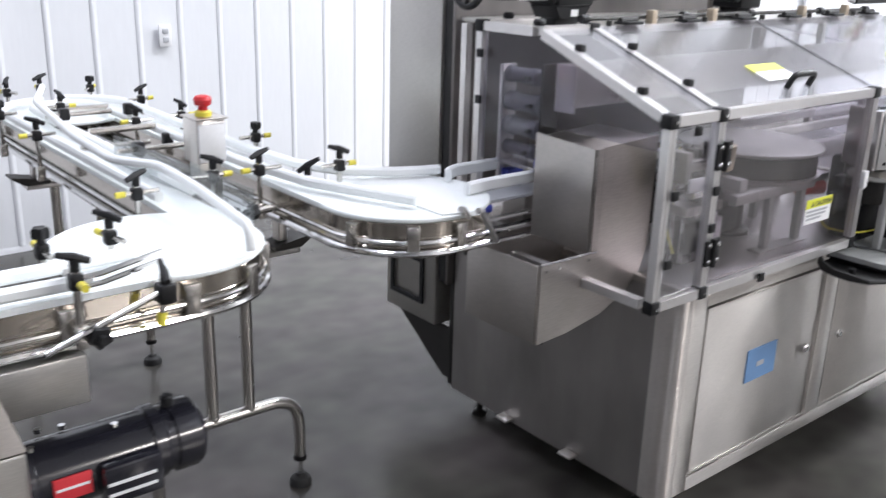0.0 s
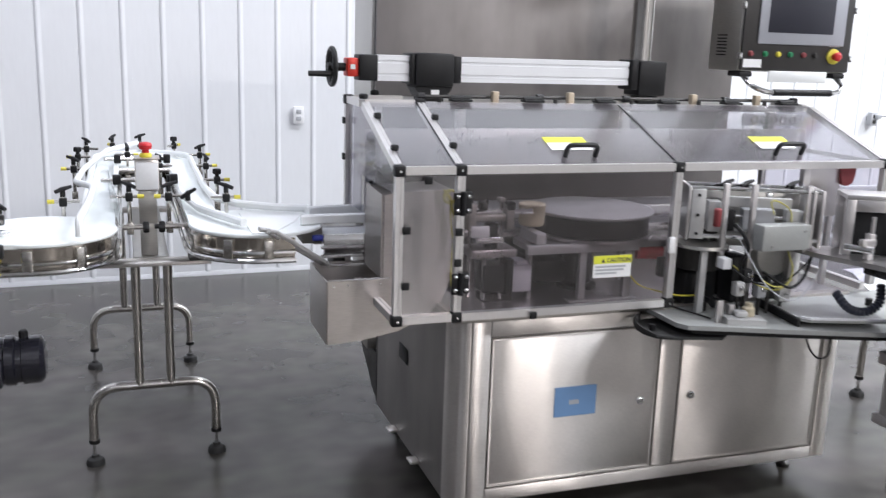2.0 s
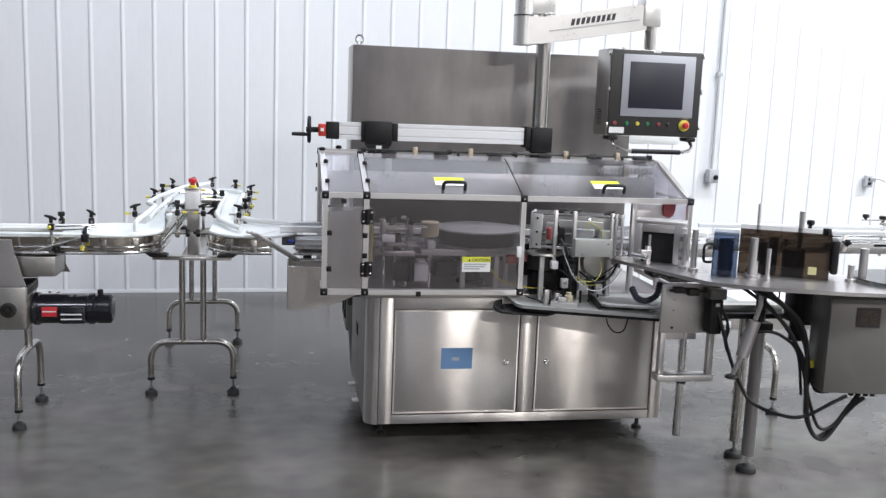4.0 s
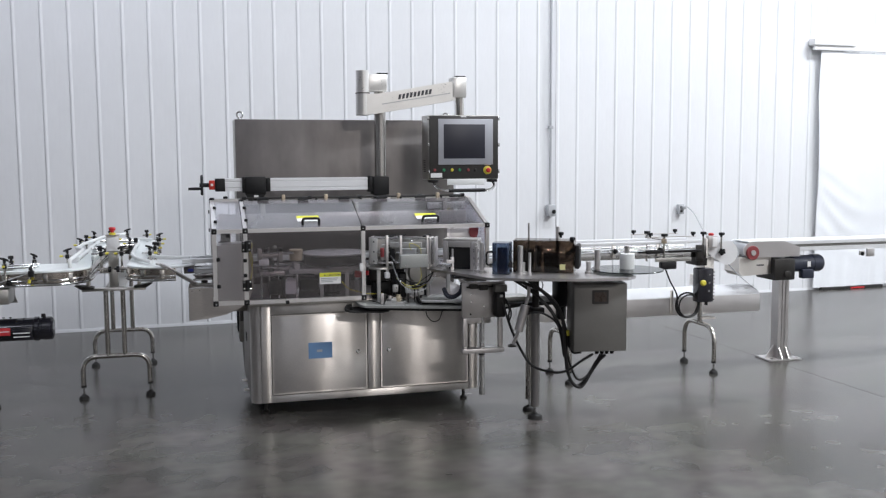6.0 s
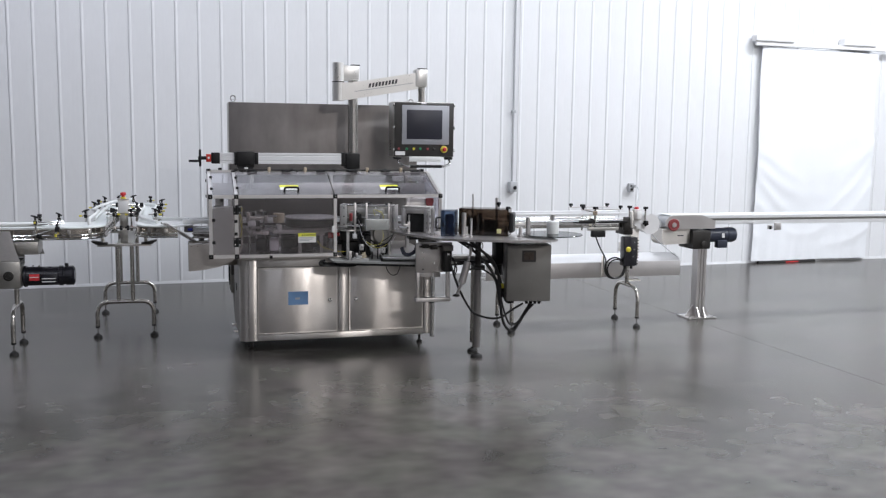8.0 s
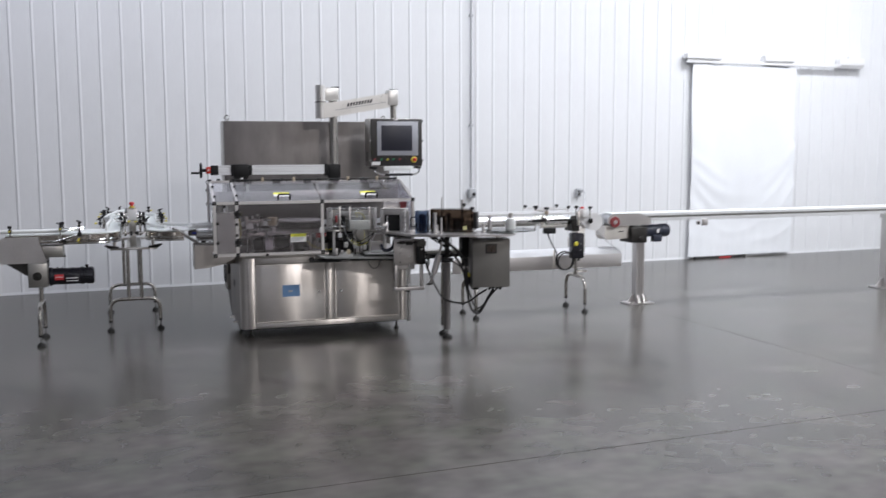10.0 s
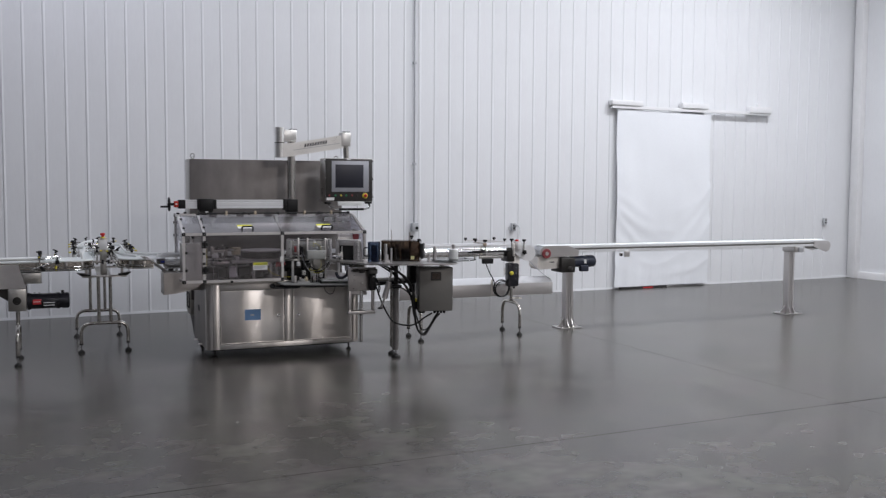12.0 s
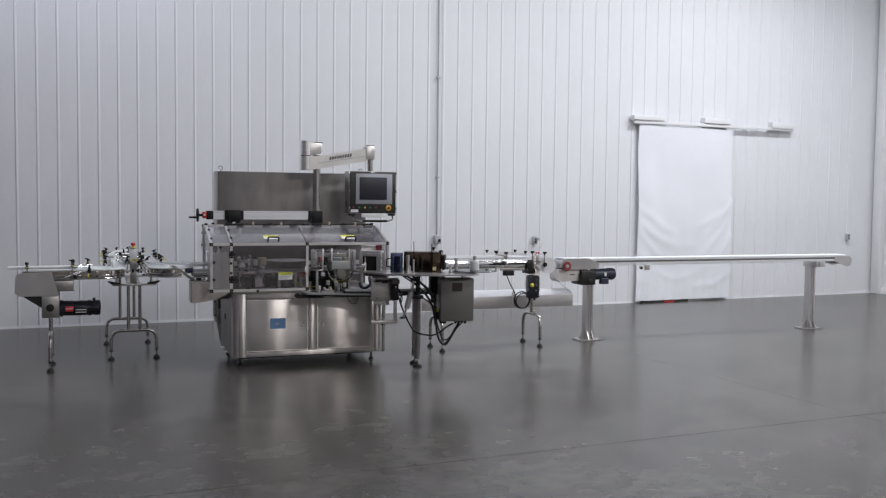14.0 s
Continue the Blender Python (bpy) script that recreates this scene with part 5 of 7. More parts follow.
wheel = part("hand_wheel", G().ring((wx, py, pz), "x", 0.058, 0.009, 32, 10).tube([(wx - 0.015, py, pz), (-0.0125, py, pz)], 0.014, 12).tube([(wx, py, pz - 0.058), (wx, py, pz + 0.058)], 0.007, 8).tube([(wx, py - 0.058, pz), (wx, py + 0.058, pz)], 0.007, 8), BLACK, act, "black spoked hand wheel")
part("crank_handle", G().tube([(wx - 0.005, py - 0.040, pz - 0.022), (wx - 0.030, py - 0.040, pz - 0.022), (wx - 0.085, py - 0.040, pz - 0.022)], [0.008, 0.010, 0.009], 10), BLACK, wheel)

# ---------------------------------------------------------------- operator panel on its arm
arm = thing("support_arm", 1.143, 0.70, 1.30, "pale cast aluminium swing arm on a steel pole", "support arm")
AY = 0.66
part("pole", G().tube([(1.143, 0.70, 1.3125), (1.143, 0.70, 2.06)], 0.040, 20), TUBE, arm, "round polished steel pole")
part("pole_flange", G().lathe([(0.07, 0), (0.07, 0.012), (0.04, 0.02)], (1.143, 0.70, 1.3125), "z", 20), STEEL, arm)
part("rear_elbow", G().box(1.01, 1.19, 0.655, 0.745, 2.045, 2.165, 0.012), CAST, arm)
part("elbow_cap", G().box(1.125, 1.195, 0.66, 0.74, 2.1655, 2.172, 0.002), BLACK, arm)
part("hinge_column", G().prism([(0.972 + 0.045 + 0.045 * math.cos(a), AY + 0.055 * math.sin(a)) for a in (i * math.tau / 16 for i in range(16))], 2.035, 2.182), CAST, arm)
part("hinge_column", G().prism([(0.972 + 0.045 + 0.048 * math.cos(a), AY + 0.058 * math.sin(a)) for a in (i * math.tau / 16 for i in range(16))], 1.885, 2.028), CAST, arm)
part("hinge_ring", G().prism([(1.017 + 0.050 * math.cos(a), AY + 0.060 * math.sin(a)) for a in (i * math.tau / 16 for i in range(16))], 2.028, 2.035), DARK_METAL, arm)
beam = part("beam", G().prism([(1.02, 1.888), (1.10, 1.893), (1.66, 1.990), (1.66, 2.122), (1.60, 2.112), (1.12, 2.028), (1.02, 2.026)], AY - 0.052, AY + 0.045, "y"), CAST, arm, "tapered pale beam")
part("beam_crease", G().prism([(1.14, 1.955), (1.62, 2.035), (1.62, 2.040), (1.14, 1.960)], AY - 0.056, AY - 0.0525, "y"), GREY_PLASTIC, beam)
for i in range(9):
    x0, wd = 1.252 + 0.0268 * i, 0.021
    zz = 1.990 + (x0 - 1.252) * 0.176
    part("mark_bar", G().prism([(x0, zz), (x0 + wd * 0.8, zz + 0.003), (x0 + wd * 0.8 + 0.006, zz + 0.036), (x0 + 0.006, zz + 0.033)], AY - 0.0545, AY - 0.0522, "y"), INK, beam)
part("end_joint", G().box(1.635, 1.74, AY - 0.058, AY + 0.05, 2.005, 2.150, 0.014), CAST, arm)
part("joint_cap", G().box(1.665, 1.735, AY - 0.04, AY + 0.04, 2.1505, 2.158, 0.002), BLACK, arm)
part("drop_pipe", G().tube([(1.70, AY - 0.01, 1.884), (1.70, AY - 0.01, 2.01)], 0.030, 16), TUBE, arm)

hmi = thing("operator_panel", 1.69, 0.58, 1.44, "dark grey operator panel with switched-off screen, buttons and handle rail", "control panel")
HX0, HX1, HZ0, HZ1, HY = 1.435, 1.935, 1.445, 1.883, 0.490
part("case", G().box(HX0, HX1, HY + 0.012, HY + 0.20, HZ0, HZ1, 0.008), STEEL_DULL, hmi, "grey steel case")
part("front_frame", G().box(HX0 + 0.005, HX1 - 0.005, HY, HY + 0.0115, HZ0 + 0.005, HZ1 - 0.005, 0.004), HMI_FACE, hmi, "dark front plate")
part("bezel", G().box(1.500, 1.890, HY - 0.008, HY - 0.0005, 1.546, 1.856, 0.004), BEZEL, hmi, "silver screen bezel")
part("screen", G().box(1.538, 1.832, HY - 0.0095, HY - 0.0085, 1.588, 1.820, 0.0004), SCREEN, hmi, "dark switched-off screen")
for x, mat in ((1.476, PULLEY_RED), (1.540, GREEN), (1.598, YELLOW), (1.652, GREEN), (1.713, PULLEY_RED), (1.765, HMI_FACE)):
    part("button", G().lathe([(0.0105, 0), (0.0105, -0.005), (0.0075, -0.007), (0.0075, -0.012)], (x, HY, 1.510), "y", 16), mat, hmi)
part("yellow_ring", G().lathe([(0.029, 0), (0.029, -0.006), (0.022, -0.008)], (1.850, HY, 1.508), "y", 24), YELLOW, hmi)
part("stop_button", G().lathe([(0.012, -0.008), (0.012, -0.016), (0.016, -0.020), (0.017, -0.030), (0.010, -0.035)], (1.850, HY, 1.508), "y", 20), RED, hmi, "red emergency stop button")
part("stop_label", G().box(1.83, 1.875, HY - 0.0012, HY - 0.0002, 1.5435, 1.5455), WHITE_LABEL, hmi)
part("small_label", G().box(1.448, 1.528, HY - 0.0012, HY - 0.0002, 1.460, 1.490), WHITE_LABEL, hmi)
part("nameplate", G().box(1.562, 1.828, HY - 0.006, HY - 0.0002, 1.408, 1.4495, 0.002), WHITE_PLASTIC, hmi, "blank white plate")
for z in (1.50, 1.68, 1.86):
    for x in (HX0 - 0.004, HX1 - 0.006):
        part("latch", G().box(x, x + 0.010, HY - 0.004, HY + 0.02, z - 0.012, z + 0.012, 0.002), CHROME, hmi)
part("top_label", G().box(1.66, 1.70, HY - 0.0012, HY - 0.0002, 1.868, 1.876), WHITE_LABEL, hmi)
for x in (1.475, 1.90):
    part("handle_mount", G().box(x - 0.028, x + 0.028, HY + 0.01, HY + 0.09, 1.425, 1.4448, 0.006), BLACK, hmi)
part("handle_rail", G().tube(bent([(1.475, HY + 0.03, 1.428), (1.475, HY - 0.02, 1.395), (1.53, HY - 0.045, 1.372), (1.85, HY - 0.045, 1.372), (1.90, HY - 0.02, 1.395), (1.90, HY + 0.03, 1.428)], 0.03), 0.009, 10), CHROME, hmi, "chrome handle rail")
part("handle_grip", G().tube([(1.56, HY - 0.045, 1.372), (1.82, HY - 0.045, 1.372)], 0.0125, 12), BLACK, hmi)
for i in range(7):
    part("vent_slot", G().box(HX0 - 0.0012, HX0 - 0.0002, HY + 0.09, HY + 0.15, 1.50 + 0.012 * i, 1.505 + 0.012 * i), BLACK, hmi)

# ---------------------------------------------------------------- apron deck and labelling head in front of the machine
GREY_PLATE = surface("grey_machined_plate", (0.46, 0.445, 0.44), 0.38, 0.8, 0.14, 6, 0.08, 80, (4, 1, 1), 0.08)
APRON = surface("pale_anodised_deck", (0.37, 0.38, 0.37), 0.40, 0.2, 0.14, 6, 0.05, 90, (3, 1, 1), 0.08)
apron = thing("apron_deck", 1.35, -0.12, 0.68, "rounded aluminium apron deck bolted to the machine front", "machine deck")
part("deck_plate", G().prism([(0.842, 0.045), (0.845, -0.130), (0.866, -0.162), (1.15, -0.272), (1.41, -0.365), (1.62, -0.40), (1.80, -0.33), (1.94, -0.22), (1.94, 0.045)], 0.695, 0.709), APRON, apron)
part("under_frame", G().prism([(0.87, 0.045), (0.872, -0.118), (0.89, -0.150), (1.155, -0.254), (1.41, -0.345), (1.62, -0.38), (1.78, -0.31), (1.92, -0.205), (1.92, 0.045)], 0.678, 0.6945), BLACK, apron, "black lower edge")
sheet = [(0.90, 0.045), (0.82, 0.040), (0.785, 0.012), (0.765, -0.035), (0.762, -0.085), (0.780, -0.130), (0.825, -0.155), (0.89, -0.168), (0.97, -0.190), (1.02, -0.150), (0.95, -0.05)]
part("under_sheet", G().prism(sheet, 0.664, 0.671), RUBBER, apron, "thin black rubber sheet under the deck")
g = G()
rings = []
for k, (x, y) in enumerate(sheet[1:7]):
    d = Vector(sheet[k + 2]) - Vector(sheet[k])
    d.normalize()
    top = 0.694 - 0.0045 * k + 0.003 * (k % 2)
    rings.append([g.bm.verts.new((x - d.y * o, y + d.x * o, z)) for o, z in ((-0.004, 0.6712), (0.004, 0.6712), (0.006, top), (-0.002, top))])
for a, b in zip(rings, rings[1:]):
    for k in range(4):
        g._face((a[k], a[(k + 1) % 4], b[(k + 1) % 4], b[k]))
g._face(rings[0][::-1])
g._face(rings[-1])
part("skirt", g, RUBBER, apron, "ragged rubber skirt turned up at the deck end")
part("sheet_bolt", G().tube([(0.80, -0.07, 0.6712), (0.80, -0.07, 0.69)], 0.010, 8), BLACK, apron)
part("tray", G().prism([(1.225, -0.03), (1.197, -0.25), (1.216, -0.272), (1.44, -0.338), (1.56, -0.06)], 0.727, 0.735), APRON, apron, "raised pale metal tray")
# Lip coloured paler than the tray, for the light its edge catches.
part("tray_lip", G().prism([(1.1975, -0.2515), (1.2155, -0.2745), (1.442, -0.3415), (1.444, -0.334), (1.219, -0.2685), (1.2035, -0.249)], 0.7352, 0.742), ALU_WHITE, apron, "folded tray lip, coloured paler for its lit edge")
part("tray_side", G().prism([(1.187, -0.252), (1.1955, -0.254), (1.2235, -0.03), (1.215, -0.03)], 0.7095, 0.733), BLACK, apron, "black strip under the left edge of the tray")
for x, y in ((1.36, -0.1), (1.6, -0.2), (1.6, -0.1)):
    part("tray_post", G().tube([(x, y, 0.7092), (x, y, 0.7318)], 0.012, 10), BLACK, apron)
part("block", G().prism([(0.985, -0.187), (1.093, -0.228), (1.115, -0.168), (1.007, -0.127)], 0.7092, 0.727), ALU_BAR, apron, "pale milled block")
part("ribbed_hose", G().tube(hang([(1.345, -0.22, 0.80), (1.352, -0.27, 0.765), (1.38, -0.31, 0.762), (1.42, -0.32, 0.79), (1.44, -0.30, 0.84)], 10), [0.012, 0.015] * 20 + [0.012], 12), NAVY, apron, "dark ribbed hose")
part("clamp_block", G().box(1.025, 1.062, -0.185, -0.150, 0.7272, 0.746, 0.006, Matrix.Rotation(radians(-20), 4, "Z")), ALU_BAR, apron)
part("clamp_block", G().lathe([(0.018, 0), (0.019, 0.003), (0.019, 0.024), (0.012, 0.030), (0.012, 0.040)], (1.075, -0.162, 0.7272), "z", 14), TAN, apron, "pale tan boss")
part("clamp_block", G().box(1.015, 1.036, -0.150, -0.128, 0.7272, 0.760, 0.004), GREY_PLATE, apron)
part("lever", G().tube([(0.985, 0.055, 0.745), (1.005, -0.005, 0.748), (1.014, -0.060, 0.745)], 0.010, 10), BLACK, apron, "black clamp lever")
part("lever_knob", G().lathe([(0.006, -0.016), (0.016, -0.011), (0.019, 0), (0.016, 0.011), (0.006, 0.016)], (1.016, -0.072, 0.745), "z", 14), BLACK, apron)
part("lever_stem", G().tube([(1.008, -0.03, 0.7092), (1.008, -0.03, 0.738)], 0.007, 8), DARK_METAL, apron)
part("wire", G().tube(hang([(0.925, 0.02, 0.713), (0.935, -0.03, 0.714), (0.955, -0.085, 0.714), (0.968, -0.125, 0.713)]), 0.003, 6), DARK_METAL, apron)
part("post", G().box(0.964, 0.986, -0.160, -0.148, 0.7092, 0.778, 0.002), ALU_PLATE, apron, "narrow upright plate")
part("post", G().box(0.992, 1.004, -0.140, -0.124, 0.7092, 0.770, 0.002), DARK_METAL, apron)
part("hanging_wire", G().tube(hang([(1.22, -0.26, 0.672), (1.23, -0.27, 0.64), (1.26, -0.275, 0.612), (1.30, -0.27, 0.62), (1.33, -0.24, 0.672)]), 0.003, 6), BLACK, apron)

mh = thing("label_applicator", 1.15, -0.05, 0.71, "aluminium label applicator with rods, red cylinder and grey box", "label applicator")
AX, AY0, ADEG = 0.955, 0.0, -23.0


def ap(s, off):
    """A point of the applicator frame: s along it, off towards the wall."""
    ca, sa = math.cos(radians(ADEG)), math.sin(radians(ADEG))
    return AX + ca * s - sa * off, AY0 + sa * s + ca * off


def ap_box(s0, s1, o0, o1, z0, z1, bevel=0.0):
    px, py = ap((s0 + s1) / 2, (o0 + o1) / 2)
    w, d = abs(s1 - s0), abs(o1 - o0)
    return (px - w / 2, px + w / 2, py - d / 2, py + d / 2, z0, z1, bevel, Matrix.Rotation(radians(ADEG), 4, "Z"))


def ap_rod(s0, s1, off, z):
    return [(*ap(s0, off), z), (*ap(s1, off), z)]


for s0, o0, o1, z0 in ((-0.024, -0.03, 0.10, 0.940), (0.352, -0.03, 0.10, 0.930), (0.378, -0.03, 0.10, 0.930)):
    part("end_plate", G().box(*ap_box(s0, s0 + 0.010, o0, o1, z0, 1.108, 0.002)), ALU, mh, "aluminium end plate")
pl = part("cheek_plate", G().box(*ap_box(-0.013, 0.030, -0.034, -0.026, 0.945, 1.100, 0.002)), ALU_BAR, mh, "pale drilled cheek plate")
for z in (0.962, 1.02, 1.082):
    part("screw", G().lathe([(0.005, 0), (0.005, -0.004)], (*ap(0.008, -0.034), z), "y", 10), BLACK, pl)
for off, z, r in ((-0.02, 1.103, 0.0065), (0.085, 1.100, 0.0065), (-0.02, 0.953, 0.006), (0.085, 0.953, 0.006), (0.03, 1.01, 0.005)):
    part("tie_bar", G().tube(ap_rod(-0.02, 0.385, off, z), r, 10), CHROME, mh, "bright tie bar")
for x, y, z0 in ((1.027, -0.062, 0.862), (1.106, -0.094, 0.915), (1.262, -0.150, 0.915)):
    part("upright", G().box(x - 0.008, x + 0.008, y - 0.008, y + 0.008, z0, 1.121, 0.002), ALU, mh, "square upright bar")
part("upright_foot", G().box(1.005, 1.035, -0.112, -0.072, 0.862, 0.896, 0.003), ALU_WHITE, mh, "pale foot block")
part("cross_head", G().box(*ap_box(0.10, 0.30, 0.0, 0.018, 1.045, 1.076, 0.003)), ALU_BAR, mh, "pale cross head")
part("valve_body", G().box(*ap_box(0.045, 0.085, -0.01, 0.04, 0.965, 1.06, 0.004)), ALU_BAR, mh)
part("valve_body", G().box(*ap_box(0.10, 0.13, -0.005, 0.03, 0.968, 1.035, 0.004)), BLACK, mh)
part("valve_body", G().box(*ap_box(0.16, 0.26, 0.02, 0.07, 0.965, 1.035, 0.006)), GREY_PLASTIC, mh)
part("valve_body", G().box(*ap_box(0.285, 0.335, -0.005, 0.04, 0.965, 1.04, 0.004)), ALU_BAR, mh)
part("fitting", G().lathe([(0.010, 0), (0.012, 0.008), (0.007, 0.012), (0.007, 0.03)], (*ap(0.235, 0.03), 1.0765), "z", 12), CHROME, mh)
part("back_panel", G().box(*ap_box(0.0, 0.36, 0.105, 0.110, 0.90, 1.085, 0.002)), STEEL_DULL, mh, "dull steel back panel")
part("red_cylinder", G().lathe([(0.010, 0), (0.012, 0.003), (0.012, 0.052), (0.009, 0.056)], (0.995, -0.072, 0.990), "z", 16), PULLEY_RED, mh, "red air cylinder")
part("grey_box", G().box(1.085, 1.258, -0.182, -0.132, 0.930, 1.008, 0.003), APRON, mh, "grey steel sensor box")
for x, z in ((1.12, 0.945), (1.235, 0.988)):
    part("screw", G().lathe([(0.004, 0), (0.004, -0.003)], (x, -0.182, z), "y", 8), CHROME, mh)
part("drum_plate", G().lathe([(0.080, 0), (0.082, 0.003), (0.080, 0.012)], (1.00, 0.0, 0.912), "z", 32), STEEL_DULL, mh)
part("drum", G().lathe([(0.028, 0), (0.028, 0.13)], (1.05, 0.04, 0.925), "z", 20), DARK_METAL, mh)
part("dark_drum", G().lathe([(0.072, 0), (0.072, 0.065)], (1.00, 0.02, 0.842), "z", 28), DARK_METAL, mh)
for s in (0.07, 0.20, 0.33):
    px, py = ap(s, 0.06)
    part("support_leg", G().box(px - 0.010, px + 0.010, py - 0.012, py + 0.012, 0.7092, 0.935, 0.003), ALU_PLATE, mh)
part("base_rail", G().box(*ap_box(0.0, 0.38, 0.03, 0.09, 0.936, 0.947, 0.002)), STEEL_DULL, mh)
for x, y, z in ((1.07, 0.0, 1.108), (1.13, -0.02, 1.108), (1.28, -0.05, 1.108)):
    t_handle(mh, x, y, z, 10, 0.3)
# Black blocks fill in for the shaded, hose-filled hollow behind the applicator.
for x0, x1, y0, y1, z0, z1 in ((0.95, 1.07, 0.0, 0.10, 0.7216, 0.832), (1.11, 1.17, -0.02, 0.06, 0.7216, 0.88), (1.24, 1.30, -0.04, 0.05, 0.7216, 0.86), (1.10, 1.17, 0.08, 0.2, 0.7216, 0.93)):
    part("black_block", G().box(x0, x1, y0, y1, z0, z1, 0.012), BLACK, mh)
part("air_hose", G().tube(hang([(1.045, -0.12, 0.96), (1.055, -0.18, 0.90), (1.08, -0.22, 0.84), (1.13, -0.24, 0.80), (1.19, -0.23, 0.79), (1.25, -0.21, 0.82), (1.30, -0.2, 0.885)]), 0.0021, 6), GREY_PLASTIC, mh, "pale grey air hose")
part("air_hose", G().tube(hang([(1.04, -0.11, 0.862), (1.10, -0.16, 0.825), (1.18, -0.18, 0.835), (1.25, -0.17, 0.87), (1.30, -0.15, 0.90)]), 0.0030, 6), BLACK, mh)
part("air_hose", G().tube(hang([(1.04, -0.10, 1.0), (1.05, -0.14, 0.97), (1.06, -0.15, 0.93), (1.055, -0.13, 0.89), (1.08, -0.1, 0.84)]), 0.006, 6), BLACK, mh)
part("air_hose", G().tube(hang([(1.12, -0.15, 0.86), (1.18, -0.2, 0.82), (1.25, -0.18, 0.84), (1.30, -0.15, 0.90)]), 0.005, 6), BLACK, mh)
part("yellow_hose", G().tube(hang([(1.08, -0.06, 0.86), (1.12, -0.12, 0.815), (1.19, -0.14, 0.795), (1.26, -0.12, 0.82)]), 0.0024, 6), YELLOW_DULL, mh)
part("dish", G().lathe([(0.02, 0), (0.062, 0.006), (0.075, 0.03), (0.078, 0.03), (0.066, 0.0), (0.02, -0.006)], (1.235, -0.06, 0.885), "y", 28), STEEL_DULL, mh, "round steel dish")
for x, y, z, m in ((1.065, -0.115, 0.80, ALU_BAR), (1.10, -0.10, 0.835, BLACK), (1.145, -0.115, 0.79, GREY_PLASTIC), (1.19, -0.10, 0.81, BLACK), (1.225, -0.12, 0.775, ALU_BAR)):
    fb = part("fitting_block", G().box(x - 0.016, x + 0.016, y - 0.014, y + 0.014, z - 0.022, z + 0.022, 0.004), m, mh)
    part("fitting", G().lathe([(0.006, 0), (0.007, -0.006), (0.004, -0.009), (0.004, -0.018)], (x, y - 0.014, z + 0.006), "y", 10), CHROME, fb)
    part("fitting_stem", G().tube([(x, y, 0.7092), (x, y, z - 0.0215)], 0.005, 8), DARK_METAL, fb)
part("yellow_hose", G().tube(hang([(1.09, -0.19, 0.845), (1.13, -0.20, 0.825), (1.185, -0.19, 0.828), (1.215, -0.17, 0.87), (1.222, -0.128, 0.93), (1.225, -0.125, 1.03), (1.19, -0.118, 1.065), (1.155, -0.115, 1.07), (1.165, -0.12, 1.03)]), 0.0022, 6), YELLOW_DULL, mh, "yellow cable loop")
part("support_leg", G().box(0.965, 0.987, -0.055, -0.035, 0.7092, 0.9115, 0.002), ALU_BAR, mh)
for x, y in ((1.56, 0.06), (1.62, 0.12)):
    part("rear_panel", G().box(x - 0.10, x + 0.05, y + 0.05, y + 0.06, 0.97, 1.14, 0.003), ALU, mh)
part("red_flag", G().prism([(1.612, 1.085), (1.635, 1.075), (1.655, 1.085), (1.665, 1.11), (1.665, 1.14), (1.605, 1.14), (1.605, 1.11)], 0.10, 0.125, "y"), PULLEY_RED, mh, "dark red block")
part("rear_post", G().box(1.45, 1.475, 0.10, 0.125, 0.7092, 1.16, 0.003).box(1.60, 1.62, 0.13, 0.15, 0.7092, 1.06, 0.003), ALU, mh)

LEG_GREY = surface("dull_grey_steel_tube", (0.30, 0.29, 0.285), 0.42, 0.8, 0.12, 8, 0.04, 80, (1, 1, 6), 0.06)
lab = thing("labeller", 1.85, -0.6, 0, "label feeder table on one tube leg with bronze cover and reel", "labeller")
table = [(1.265, -0.09), (1.28, -0.20), (1.47, -0.68), (1.50, -0.71), (1.66, -0.80), (1.95, -0.89), (2.22, -0.93), (2.30, -0.86), (2.28, -0.60), (2.06, -0.47), (1.70, -0.28), (1.45, -0.12)]
part("table_plate", G().prism(table, 0.906, 0.921), ALU_PLATE, lab, "thick aluminium table plate")
LT = 0.9212


def turned_box(x, y, w, d, z0, z1, bevel=0.0, deg=-28):
    """A box whose front left corner stands at x, y."""
    c, s = math.cos(radians(deg)), math.sin(radians(deg))
    cx, cy = x + c * w / 2 - s * d / 2, y + s * w / 2 + c * d / 2
    return (cx - w / 2, cx + w / 2, cy - d / 2, cy + d / 2, z0, z1, bevel, Matrix.Rotation(radians(deg), 4, "Z"))


# bronze cover with rollers inside
cv = part("bronze_cover", G().box(*turned_box(1.695, -0.49, 0.35, 0.004, LT, 1.105)).box(*turned_box(1.695, -0.49, 0.004, 0.15, LT, 1.105)).box(*turned_box(2.004, -0.654, 0.004, 0.15, LT, 1.105)).box(*turned_box(1.695, -0.49, 0.354, 0.15, 1.1055, 1.110)), SMOKE, lab, "bronze tinted acrylic cover")
BROWN = surface("brown_label_web", (0.20, 0.135, 0.085), 0.5, 0, 0.15, 12)
part("roller", G().lathe([(0.035, 0), (0.035, 0.13)], (1.80, -0.46, LT), "z", 20), BROWN, lab)
part("roller", G().lathe([(0.045, 0), (0.045, 0.11)], (1.92, -0.53, LT), "z", 20), BROWN, lab)
part("roller", G().lathe([(0.02, 0), (0.02, 0.15)], (1.86, -0.47, LT), "z", 16), BROWN, lab)
part("cover_label", G().box(*turned_box(1.935, -0.6222, 0.032, 0.001, 0.94, 0.972)), surface("faded_label", (0.62, 0.60, 0.30), 0.5), cv)
